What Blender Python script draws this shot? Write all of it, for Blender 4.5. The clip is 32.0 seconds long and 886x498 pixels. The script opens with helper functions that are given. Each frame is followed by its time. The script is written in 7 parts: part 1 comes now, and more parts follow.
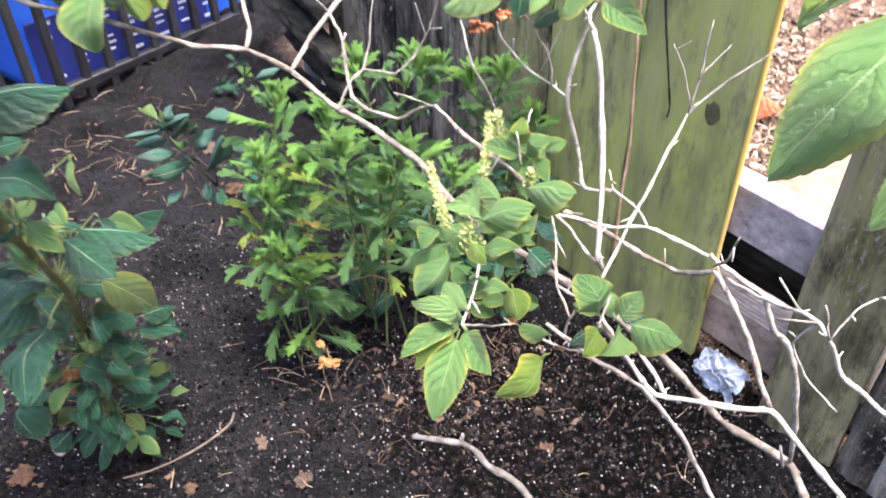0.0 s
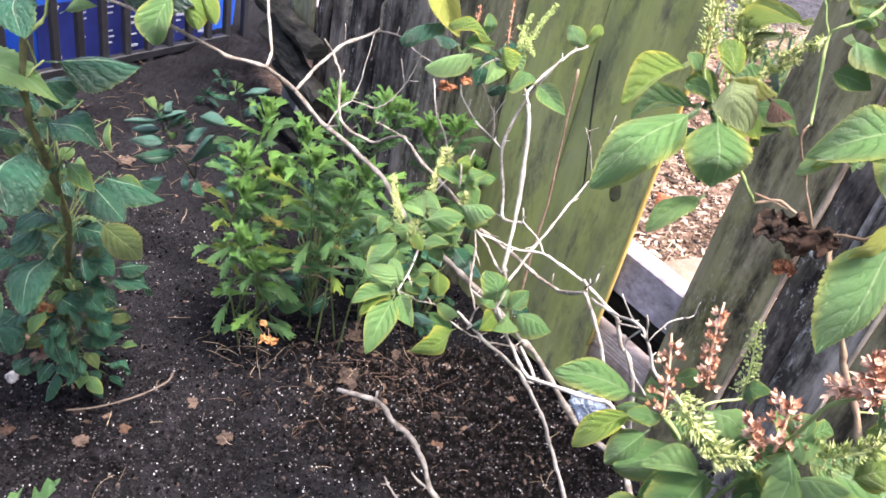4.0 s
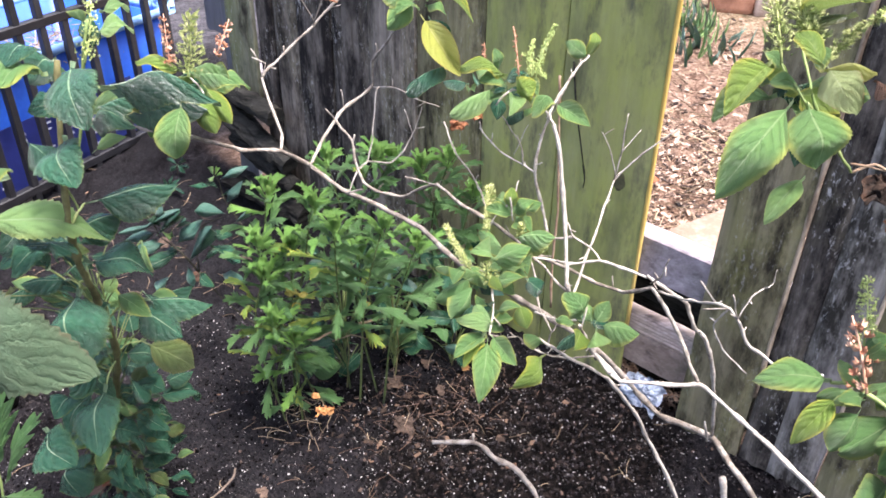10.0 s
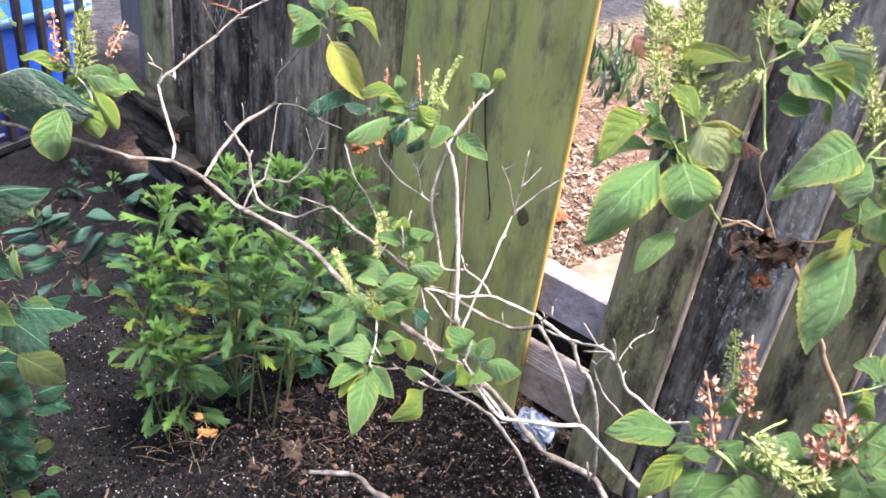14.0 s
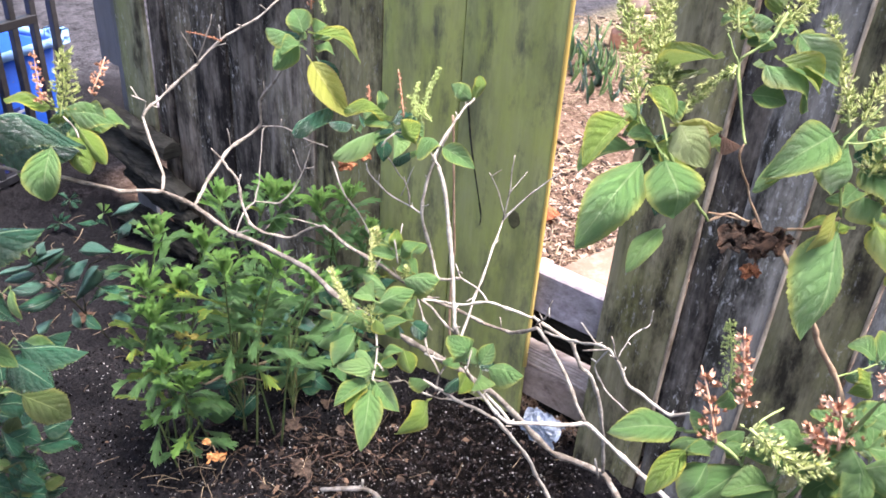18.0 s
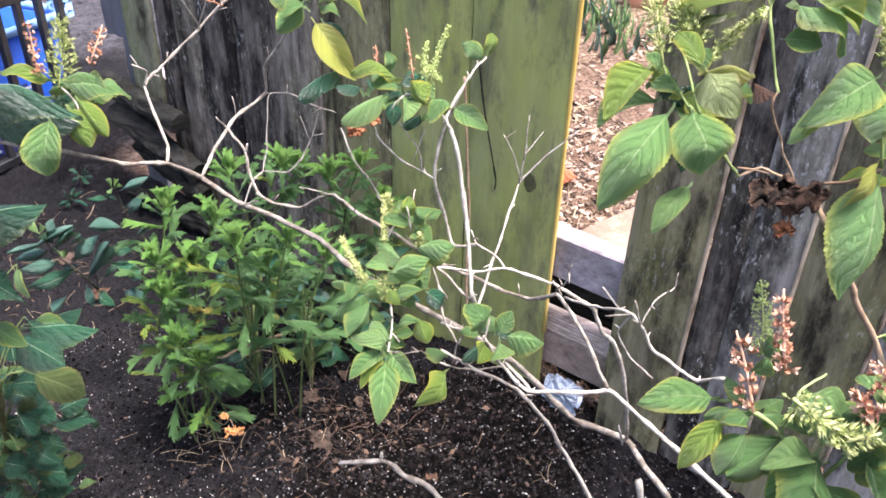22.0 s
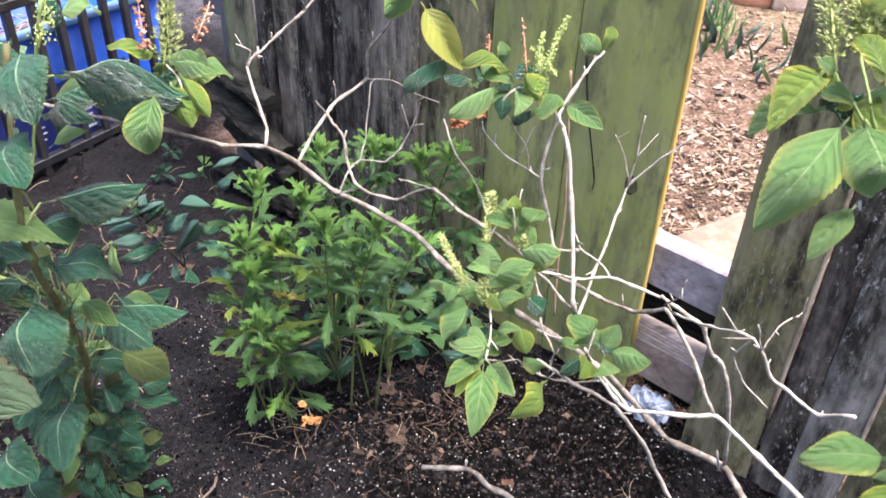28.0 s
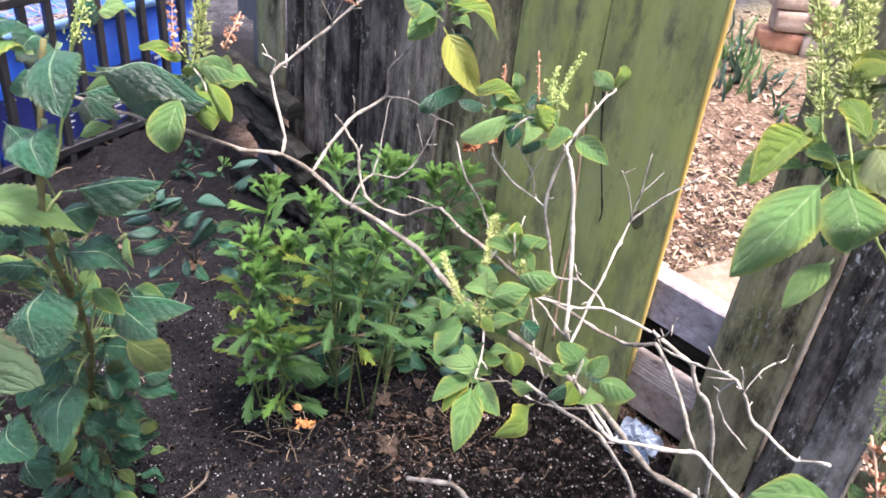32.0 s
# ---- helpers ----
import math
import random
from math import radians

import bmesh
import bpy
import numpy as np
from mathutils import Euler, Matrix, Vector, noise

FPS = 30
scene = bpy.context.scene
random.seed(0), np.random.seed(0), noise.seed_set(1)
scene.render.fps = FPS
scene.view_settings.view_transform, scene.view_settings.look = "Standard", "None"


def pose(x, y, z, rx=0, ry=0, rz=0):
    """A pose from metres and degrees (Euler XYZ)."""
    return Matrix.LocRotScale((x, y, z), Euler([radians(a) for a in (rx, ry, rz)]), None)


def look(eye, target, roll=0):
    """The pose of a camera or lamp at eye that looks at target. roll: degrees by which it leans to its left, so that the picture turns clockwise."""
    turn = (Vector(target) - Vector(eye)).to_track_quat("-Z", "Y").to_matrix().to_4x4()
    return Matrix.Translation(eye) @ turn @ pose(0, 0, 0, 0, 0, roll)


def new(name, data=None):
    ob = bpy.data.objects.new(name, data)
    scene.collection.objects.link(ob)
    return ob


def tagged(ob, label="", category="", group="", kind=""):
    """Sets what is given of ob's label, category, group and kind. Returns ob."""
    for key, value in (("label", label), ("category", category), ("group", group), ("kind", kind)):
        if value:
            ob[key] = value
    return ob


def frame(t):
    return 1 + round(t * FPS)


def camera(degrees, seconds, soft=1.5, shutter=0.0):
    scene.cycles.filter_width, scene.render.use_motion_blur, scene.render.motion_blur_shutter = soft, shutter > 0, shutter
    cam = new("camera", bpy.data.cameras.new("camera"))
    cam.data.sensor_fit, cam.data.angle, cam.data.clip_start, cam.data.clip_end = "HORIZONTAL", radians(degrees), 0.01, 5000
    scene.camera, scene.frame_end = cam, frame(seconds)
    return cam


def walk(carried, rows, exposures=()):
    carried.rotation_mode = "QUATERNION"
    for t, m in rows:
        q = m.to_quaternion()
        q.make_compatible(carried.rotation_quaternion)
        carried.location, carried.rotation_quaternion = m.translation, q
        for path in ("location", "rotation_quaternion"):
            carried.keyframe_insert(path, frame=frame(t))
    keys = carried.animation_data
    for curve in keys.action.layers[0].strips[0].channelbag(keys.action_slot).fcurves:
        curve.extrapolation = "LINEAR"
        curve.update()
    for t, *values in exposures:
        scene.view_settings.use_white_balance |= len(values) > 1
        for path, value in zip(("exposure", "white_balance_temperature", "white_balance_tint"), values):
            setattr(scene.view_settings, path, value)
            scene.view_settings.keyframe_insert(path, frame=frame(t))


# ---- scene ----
cam = camera(56.7, 32.0, soft=1.7, shutter=0.4)
PATH = [
    (0, (0.060, 0.006, 1.082), (-0.161, 1.545, -0.176), -0.90),
    (0.5, (0.042, -0.118, 1.119), (-0.165, 1.500, -0.039), 1.01),
    (1, (0.094, -0.166, 1.125), (-0.044, 1.455, -0.038), 3.16),
    (1.5, (0.159, -0.203, 1.173), (-0.022, 1.405, -0.002), 5.55),
    (2, (0.155, -0.249, 1.177), (-0.135, 1.346, 0.006), 7.78),
    (2.5, (0.120, -0.245, 1.168), (-0.184, 1.351, 0.002), 10.72),
    (3, (0.117, -0.227, 1.169), (-0.056, 1.394, 0.010), 12.62),
    (3.5, (0.099, -0.228, 1.173), (0.016, 1.416, 0.037), 12.79),
    (4, (0.074, -0.231, 1.173), (0.006, 1.422, 0.049), 13.07),
    (4.5, (0.071, -0.232, 1.174), (0.045, 1.431, 0.064), 13.33),
    (6.5, (0.006, -0.245, 1.18), (0.179, 1.39, 0.041), 14.1),
    (7, (-0.034, -0.225, 1.192), (0.047, 1.449, 0.102), 8.8),
    (7.5, (-0.047, -0.23, 1.197), (-0.032, 1.482, 0.163), 2.0),
    (8, (-0.036, -0.219, 1.201), (0.069, 1.479, 0.149), 0.7),
    (8.5, (-0.03, -0.207, 1.213), (0.151, 1.478, 0.15), 0.5),
    (9, (-0.048, -0.227, 1.2), (0.137, 1.455, 0.135), -0.3),
    (9.5, (-0.068, -0.224, 1.192), (0.056, 1.449, 0.103), 0.7),
    (10, (-0.068, -0.237, 1.197), (-0.008, 1.443, 0.113), 0.7),
    (10.5, (-0.063, -0.221, 1.198), (0.027, 1.448, 0.1), 1.4),
    (11, (-0.038, -0.203, 1.192), (0.141, 1.468, 0.106), 3.6),
    (11.5, (-0.051, -0.206, 1.207), (0.183, 1.488, 0.169), 3.8),
    (12, (-0.056, -0.218, 1.212), (0.191, 1.501, 0.222), 3.5),
    (12.5, (-0.04, -0.224, 1.206), (0.214, 1.493, 0.212), 5.0),
    (13, (-0.02, -0.223, 1.199), (0.243, 1.478, 0.179), 6.5),
    (13.5, (-0.016, -0.224, 1.199), (0.244, 1.47, 0.168), 7.2),
    (14, (-0.028, -0.221, 1.196), (0.217, 1.479, 0.171), 7.7),
    (14.5, (-0.038, -0.204, 1.206), (0.188, 1.517, 0.213), 7.2),
    (15, (-0.02, -0.208, 1.202), (0.245, 1.509, 0.21), 5.9),
    (15.5, (-0.027, -0.22, 1.2), (0.233, 1.487, 0.192), 4.2),
    (17.5, (-0.036, -0.22, 1.201), (0.25, 1.472, 0.173), 4.7),
    (18, (-0.028, -0.225, 1.207), (0.23, 1.479, 0.191), 3.7),
    (18.5, (-0.01, -0.218, 1.197), (0.246, 1.48, 0.171), 4.5),
    (19, (0.009, -0.207, 1.194), (0.268, 1.48, 0.151), 5.3),
    (19.5, (0.0, -0.202, 1.186), (0.255, 1.474, 0.126), 6.1),
    (20, (-0.015, -0.202, 1.185), (0.238, 1.463, 0.107), 4.6),
    (20.5, (-0.023, -0.213, 1.187), (0.207, 1.447, 0.094), 2.7),
    (21, (-0.03, -0.208, 1.193), (0.172, 1.458, 0.106), 2.9),
    (21.5, (-0.025, -0.205, 1.192), (0.18, 1.469, 0.116), 2.1),
    (22, (-0.023, -0.198, 1.189), (0.195, 1.468, 0.104), 1.6),
    (22.5, (-0.036, -0.195, 1.186), (0.177, 1.461, 0.086), 2.4),
    (23, (-0.044, -0.189, 1.188), (0.142, 1.466, 0.081), 3.5),
    (23.5, (-0.047, -0.19, 1.189), (0.108, 1.466, 0.078), 4.3),
    (24, (-0.072, -0.189, 1.188), (0.026, 1.472, 0.079), 4.7),
    (24.5, (-0.071, -0.192, 1.186), (-0.025, 1.47, 0.075), 4.5),
    (26.5, (-0.046, -0.198, 1.185), (0.003, 1.485, 0.104), 4.1),
    (27, (-0.048, -0.209, 1.192), (0.048, 1.473, 0.114), 4.0),
    (27.5, (-0.051, -0.207, 1.191), (0.041, 1.468, 0.102), 3.2),
    (28, (-0.055, -0.148, 1.173), (-0.006, 1.514, 0.061), 2.0),
    (28.5, (-0.055, -0.136, 1.191), (-0.047, 1.529, 0.083), 2.4),
    (29, (-0.055, -0.164, 1.19), (-0.086, 1.488, 0.064), 0.3),
    (29.5, (-0.039, -0.166, 1.185), (-0.06, 1.473, 0.039), -0.6),
    (30, (-0.026, -0.179, 1.186), (-0.002, 1.471, 0.057), 2.1),
    (30.5, (-0.055, -0.172, 1.194), (-0.022, 1.498, 0.093), 4.0),
    (31, (-0.054, -0.175, 1.188), (-0.019, 1.501, 0.097), 4.3),
    (31.5, (-0.033, -0.169, 1.188), (0.004, 1.506, 0.096), 5.8),
    (32, (-0.042, -0.169, 1.191), (-0.029, 1.514, 0.11), 6.1),
]

walk(cam, [(t, look(eye, target, roll)) for t, eye, target, roll in PATH],
     exposures=[(0.0, 2.38, 6400, 17.5), (1.0, 2.28, 6400, 17.5), (4.0, 2.21, 6400, 17.5), (7.0, 2.19, 6400, 17.5), (8.5, 2.13, 6400, 17.5), (20.0, 2.11, 6400, 17.5), (32.0, 2.05, 6400, 17.5)])

# ---- daylight: a bright hazy sky, soft sun ----
SUN_EL, SUN_AZ = 72.0, 120.0
sky_world = bpy.data.worlds.new("daylight")
scene.world = sky_world
sky_world.use_nodes = True
wn = sky_world.node_tree.nodes
sky = wn.new("ShaderNodeTexSky")
sky.sky_type, sky.sun_disc = "NISHITA", False
sky.sun_elevation, sky.sun_rotation = radians(SUN_EL), radians(SUN_AZ)
sky.dust_density = 5.0
sky_world.node_tree.links.new(sky.outputs[0], wn["Background"].inputs[0])
wn["Background"].inputs[1].default_value = 0.115
sun = new("sun", bpy.data.lights.new("sun", "SUN"))
sun.data.energy, sun.data.angle, sun.data.color = 3.0, radians(20), (1.0, 0.96, 0.90)
sun.matrix_world = look((3 * math.sin(radians(SUN_AZ)), 3 * math.cos(radians(SUN_AZ)), 3 * math.tan(radians(SUN_EL))), (0, 0, 0))


# ---- materials ----
def mat(name, rough=0.8, spec=0.3):
    m = bpy.data.materials.new(name)
    m.use_nodes = True
    b = m.node_tree.nodes["Principled BSDF"]
    b.inputs["Roughness"].default_value = rough
    b.inputs["Specular IOR Level"].default_value = spec
    return m, m.node_tree, b


def add(tree, kind, **sets):
    n = tree.nodes.new(kind)
    for k, v in sets.items():
        n.inputs[k.replace("_", " ")].default_value = v
    return n


def ramp(tree, src, stops):
    r = tree.nodes.new("ShaderNodeValToRGB")
    el = r.color_ramp.elements
    while len(el) < len(stops):
        el.new(0.5)
    for e, (p, c) in zip(el, stops):
        e.position = p
        e.color = (*c, 1) if len(c) == 3 else (c[0], c[0], c[0], 1)
    tree.links.new(src, r.inputs[0])
    return r.outputs[0]


def mix(tree, fac, a, b, how="MIX"):
    n = tree.nodes.new("ShaderNodeMix")
    n.data_type, n.blend_type = "RGBA", how
    for sock, v in ((n.inputs[0], fac), (n.inputs[6], a), (n.inputs[7], b)):
        if isinstance(v, (int, float)):
            sock.default_value = v
        elif isinstance(v, tuple):
            sock.default_value = (*v, 1)
        else:
            tree.links.new(v, sock)
    return n.outputs[2]


def op(tree, how, a, b=None):
    n = tree.nodes.new("ShaderNodeMath")
    n.operation = how
    for sock, v in zip(n.inputs, (a, b)):
        if v is None:
            continue
        if isinstance(v, (int, float)):
            sock.default_value = v
        else:
            tree.links.new(v, sock)
    return n.outputs[0]


def coords(tree, scale=(1, 1, 1), rot=(0, 0, 0), which="Object"):
    tc = tree.nodes.new("ShaderNodeTexCoord")
    mp = tree.nodes.new("ShaderNodeMapping")
    mp.inputs["Scale"].default_value = scale
    mp.inputs["Rotation"].default_value = rot
    tree.links.new(tc.outputs[which], mp.inputs["Vector"])
    return mp.outputs[0]


def noise_tex(tree, vec, scale, detail=5.0, rough=0.6):
    n = add(tree, "ShaderNodeTexNoise", Scale=scale, Detail=detail, Roughness=rough)
    tree.links.new(vec, n.inputs["Vector"])
    return n.outputs[0]


def bump(tree, bsdf, height, strength, distance):
    n = add(tree, "ShaderNodeBump", Strength=strength, Distance=distance)
    tree.links.new(height, n.inputs["Height"])
    tree.links.new(n.outputs[0], bsdf.inputs["Normal"])


def leaf_material(name, base, dark, vein, margin, margin_at=0.86, rough=0.45, glow=0.3, blotch=0.25, stalk=0.10, veins=0.30, gloss=0.5, pressed=False, pucker=0.10):
    """Leaf: pale veins from the midrib, tone varied leaf by leaf, a coloured margin, light through the blade."""
    m, tr, b = mat(name, rough, gloss)
    uv = tr.nodes.new("ShaderNodeUVMap")
    sep = tr.nodes.new("ShaderNodeSeparateXYZ")
    tr.links.new(uv.outputs[0], sep.inputs[0])
    u = op(tr, "ABSOLUTE", op(tr, "SUBTRACT", op(tr, "MULTIPLY", sep.outputs[0], 2.0), 1.0))
    v = sep.outputs[1]
    obj = coords(tr)
    n1 = noise_tex(tr, obj, 3.0)
    n2 = noise_tex(tr, obj, 16.0)
    n3 = noise_tex(tr, obj, 70.0)
    phase = op(tr, "SUBTRACT", op(tr, "MULTIPLY", v, 6.5), op(tr, "MULTIPLY", op(tr, "POWER", u, 1.2), 2.2))
    phase = op(tr, "ADD", phase, op(tr, "MULTIPLY", n2, 0.9))
    swell = op(tr, "ABSOLUTE", op(tr, "SINE", op(tr, "MULTIPLY", phase, math.pi)))
    side = op(tr, "POWER", swell, 0.17)
    side = op(tr, "SUBTRACT", 1.0, side)
    rib = op(tr, "MULTIPLY", op(tr, "SUBTRACT", 1.15, v), 0.050)
    mid = op(tr, "MAXIMUM", op(tr, "LESS_THAN", u, rib), op(tr, "LESS_THAN", v, stalk * 0.8))
    info = tr.nodes.new("ShaderNodeObjectInfo")
    tone = op(tr, "ADD", op(tr, "MULTIPLY", n1, 0.6), op(tr, "MULTIPLY", info.outputs["Random"], 0.45))
    col = mix(tr, tone, dark, base)
    col = mix(tr, op(tr, "MULTIPLY", n2, blotch), col, margin)
    edge = op(tr, "ADD", u, op(tr, "MULTIPLY", op(tr, "SUBTRACT", n1, 0.5), 0.5))
    edge = ramp(tr, edge, [(margin_at - 0.22, (0.0,)), (margin_at - 0.02, (0.16,)), (min(1.0, margin_at + 0.14), (0.80,))])
    col = mix(tr, edge, col, margin)
    col = mix(tr, op(tr, "MULTIPLY", side, veins), col, dark if pressed else vein)
    col = mix(tr, op(tr, "MULTIPLY", swell, 0.05), col, dark)
    col = mix(tr, op(tr, "MULTIPLY", ramp(tr, n3, [(0.62, (0.0,)), (0.70, (1.0,))]), 0.22), col, dark)
    col = mix(tr, op(tr, "MULTIPLY", mid, 0.60), col, vein)
    tr.links.new(col, b.inputs["Base Color"])
    net = noise_tex(tr, obj, 210.0, 2.0)
    cells = add(tr, "ShaderNodeTexVoronoi", Scale=17.0)
    tr.links.new(obj, cells.inputs["Vector"])
    quilt = op(tr, "MULTIPLY", op(tr, "POWER", swell, 0.5), 0.62)
    bump(tr, b, op(tr, "ADD", op(tr, "ADD", op(tr, "MULTIPLY", mid, -0.5), quilt), op(tr, "ADD", op(tr, "MULTIPLY", n2, 0.7), op(tr, "ADD", op(tr, "MULTIPLY", n3, 0.30), op(tr, "ADD", op(tr, "MULTIPLY", net, 0.28), op(tr, "MULTIPLY", cells.outputs[0], -pucker))))), 1.0, 0.0046)
    t = tr.nodes.new("ShaderNodeBsdfTranslucent")
    tr.links.new(mix(tr, 0.5, col, vein), t.inputs[0])
    mx = tr.nodes.new("ShaderNodeMixShader")
    mx.inputs[0].default_value = glow
    tr.links.new(b.outputs[0], mx.inputs[1])
    tr.links.new(t.outputs[0], mx.inputs[2])
    tr.links.new(mx.outputs[0], tr.nodes["Material Output"].inputs[0])
    return m


GREEN = leaf_material("leaf_green", (0.160, 0.350, 0.105), (0.068, 0.195, 0.070), (0.40, 0.54, 0.28), (0.48, 0.50, 0.10), 0.81, rough=0.42, glow=0.26, blotch=0.14, veins=0.55, gloss=0.75, pressed=True)
DARK = leaf_material("leaf_dark", (0.028, 0.140, 0.076), (0.006, 0.048, 0.030), (0.36, 0.52, 0.30), (0.12, 0.19, 0.045), 0.97, rough=0.27, glow=0.08, blotch=0.10, stalk=0.17, veins=0.10, gloss=1.0, pucker=0.42)
OLIVE = leaf_material("leaf_olive", (0.095, 0.150, 0.036), (0.040, 0.088, 0.026), (0.32, 0.38, 0.16), (0.24, 0.22, 0.05), 0.90, rough=0.36, glow=0.2, blotch=0.2, stalk=0.17, veins=0.10, gloss=0.8)
PALE = leaf_material("leaf_pale", (0.27, 0.46, 0.155), (0.15, 0.32, 0.105), (0.46, 0.60, 0.34), (0.42, 0.50, 0.14), 0.88, rough=0.42, glow=0.26, blotch=0.14, veins=0.55, gloss=0.75, pressed=True)
YELLOWING = leaf_material("leaf_yellowing", (0.22, 0.36, 0.06), (0.10, 0.22, 0.045), (0.40, 0.50, 0.18), (0.58, 0.53, 0.07), 0.82, glow=0.26, blotch=0.16, veins=0.55, gloss=0.6, pressed=True)
YELLOW = leaf_material("leaf_yellow", (0.50, 0.50, 0.09), (0.28, 0.38, 0.08), (0.58, 0.57, 0.22), (0.34, 0.20, 0.06), 0.92, veins=0.18)
SCORCHED = leaf_material("leaf_scorched", (0.36, 0.46, 0.20), (0.26, 0.40, 0.16), (0.48, 0.54, 0.30), (0.34, 0.15, 0.07), 0.96, veins=0.5, pressed=True)
FERNY = leaf_material("leaf_lobed", (0.135, 0.290, 0.084), (0.038, 0.122, 0.047), (0.25, 0.40, 0.18), (0.18, 0.32, 0.08), 0.97, rough=0.42, glow=0.22, blotch=0.12, veins=0.10, gloss=0.7)
FRESH = leaf_material("leaf_fresh", (0.28, 0.53, 0.108), (0.135, 0.36, 0.080), (0.40, 0.58, 0.22), (0.34, 0.50, 0.12), 0.97, glow=0.34, blotch=0.08, veins=0.10, gloss=0.6)
BLUISH = leaf_material("leaf_bluish", (0.080, 0.205, 0.150), (0.026, 0.105, 0.084), (0.18, 0.30, 0.20), (0.09, 0.17, 0.08), 0.97, rough=0.34, glow=0.10, blotch=0.08, veins=0.06, gloss=1.0)
DEAD = leaf_material("leaf_dead", (0.17, 0.075, 0.04), (0.055, 0.028, 0.018), (0.20, 0.11, 0.07), (0.12, 0.055, 0.03), 0.9, 0.7, 0.05)
ORANGE = leaf_material("leaf_orange", (0.52, 0.21, 0.08), (0.34, 0.12, 0.05), (0.60, 0.32, 0.14), (0.22, 0.08, 0.04), 0.86, 0.7, 0.2)
RUSSET = leaf_material("leaf_russet", (0.55, 0.17, 0.07), (0.38, 0.11, 0.05), (0.6, 0.26, 0.12), (0.3, 0.09, 0.04), 0.95, 0.6, 0.1)
SPECKLED = leaf_material("leaf_speckled", (0.080, 0.145, 0.078), (0.055, 0.108, 0.060), (0.11, 0.18, 0.105), (0.10, 0.09, 0.05), 0.99, rough=0.6, glow=0.2, blotch=0.35, veins=0.02, gloss=0.3)
LEAF = {"v": OLIVE, "S": SPECKLED, "B": BLUISH, "P": PALE, "Y": YELLOWING, "F": FRESH, "b": DEAD, "o": ORANGE, "g": GREEN, "d": DARK, "p": PALE, "y": YELLOWING, "yy": YELLOW, "yp": SCORCHED}


def simple(name, a, b, scale=30.0, rough=0.8, bumps=0.3, dist=0.002, stretch=(1, 1, 1), spec=0.3, metal=0.0, pieces=0.0):
    """Two tones of one stuff, mixed by grain of two sizes, with a fine relief."""
    m, tr, bs = mat(name, rough, spec)
    vec = coords(tr, stretch)
    n1, n2 = noise_tex(tr, vec, scale), noise_tex(tr, vec, scale * 6)
    f = op(tr, "ADD", op(tr, "MULTIPLY", n1, 0.7), op(tr, "MULTIPLY", n2, 0.3))
    info = tr.nodes.new("ShaderNodeObjectInfo")
    f = op(tr, "ADD", f, op(tr, "MULTIPLY", op(tr, "SUBTRACT", info.outputs["Random"], 0.5), 0.2))
    if pieces:
        geo = tr.nodes.new("ShaderNodeNewGeometry")
        f = op(tr, "ADD", f, op(tr, "MULTIPLY", op(tr, "SUBTRACT", geo.outputs["Random Per Island"], 0.5), pieces))
    tr.links.new(ramp(tr, f, [(0.35, a), (0.65, b)]), bs.inputs["Base Color"])
    bs.inputs["Metallic"].default_value = metal
    bump(tr, bs, n2, bumps, dist)
    return m


BARK = simple("pale_bark", (0.15, 0.125, 0.104), (0.48, 0.44, 0.39), 60.0, 0.9, 0.9, 0.0018)
TWIG_GREY = simple("grey_twig", (0.045, 0.034, 0.027), (0.15, 0.115, 0.09), 60.0, 0.9, 0.6, 0.001)
BARK_TAN = simple("tan_bark", (0.22, 0.14, 0.09), (0.44, 0.32, 0.22), 60.0, 0.85, 0.5, 0.001)
STEM_GREEN = simple("green_stem", (0.13, 0.19, 0.06), (0.28, 0.33, 0.13), 40.0, 0.6)
STEM_BROWN = simple("brown_stem", (0.085, 0.080, 0.032), (0.23, 0.215, 0.095), 40.0, 0.75)
STEM_LEAFY = simple("leafy_stem", (0.045, 0.075, 0.024), (0.13, 0.165, 0.055), 40.0, 0.7)
STEM_DARK = simple("dark_stem", (0.012, 0.012, 0.008), (0.05, 0.048, 0.028), 40.0, 0.75)
PETAL_PALE = simple("pale_bracts", (0.23, 0.285, 0.088), (0.49, 0.51, 0.23), 300.0, 0.75, 0.2, 0.0005, pieces=0.6)
PETAL_GREEN = simple("green_bracts", (0.30, 0.40, 0.12), (0.48, 0.55, 0.22), 300.0, 0.6, 0.2, 0.0005)
PETAL_BROWN = simple("brown_bracts", (0.20, 0.085, 0.045), (0.52, 0.28, 0.18), 300.0, 0.85, 0.2, 0.0005, pieces=0.7)
PETAL_RED = simple("russet_bracts", (0.34, 0.16, 0.095), (0.66, 0.42, 0.30), 300.0, 0.85, 0.2, 0.0005, pieces=0.7)
STRAW = simple("straw", (0.11, 0.078, 0.05), (0.40, 0.31, 0.21), 80.0, 0.8, pieces=0.5)
ROOT = simple("brown_root", (0.028, 0.017, 0.013), (0.125, 0.078, 0.055), 80.0, 0.85, pieces=0.6)
CHIP = simple("bark_chip", (0.030, 0.018, 0.014), (0.46, 0.33, 0.26), 60.0, 0.85, pieces=1.1)
CHIP_DARK = simple("dark_bark_chip", (0.012, 0.009, 0.008), (0.085, 0.058, 0.046), 60.0, 0.9, pieces=0.6)
PERLITE = simple("white_grit", (0.06, 0.056, 0.055), (0.50, 0.48, 0.47), 100.0, 0.8, pieces=1.1)
CLOD = simple("soil_crumb", (0.0035, 0.0030, 0.0034), (0.034, 0.030, 0.032), 60.0, 0.95, 0.8, 0.003, spec=0.04, pieces=0.9)
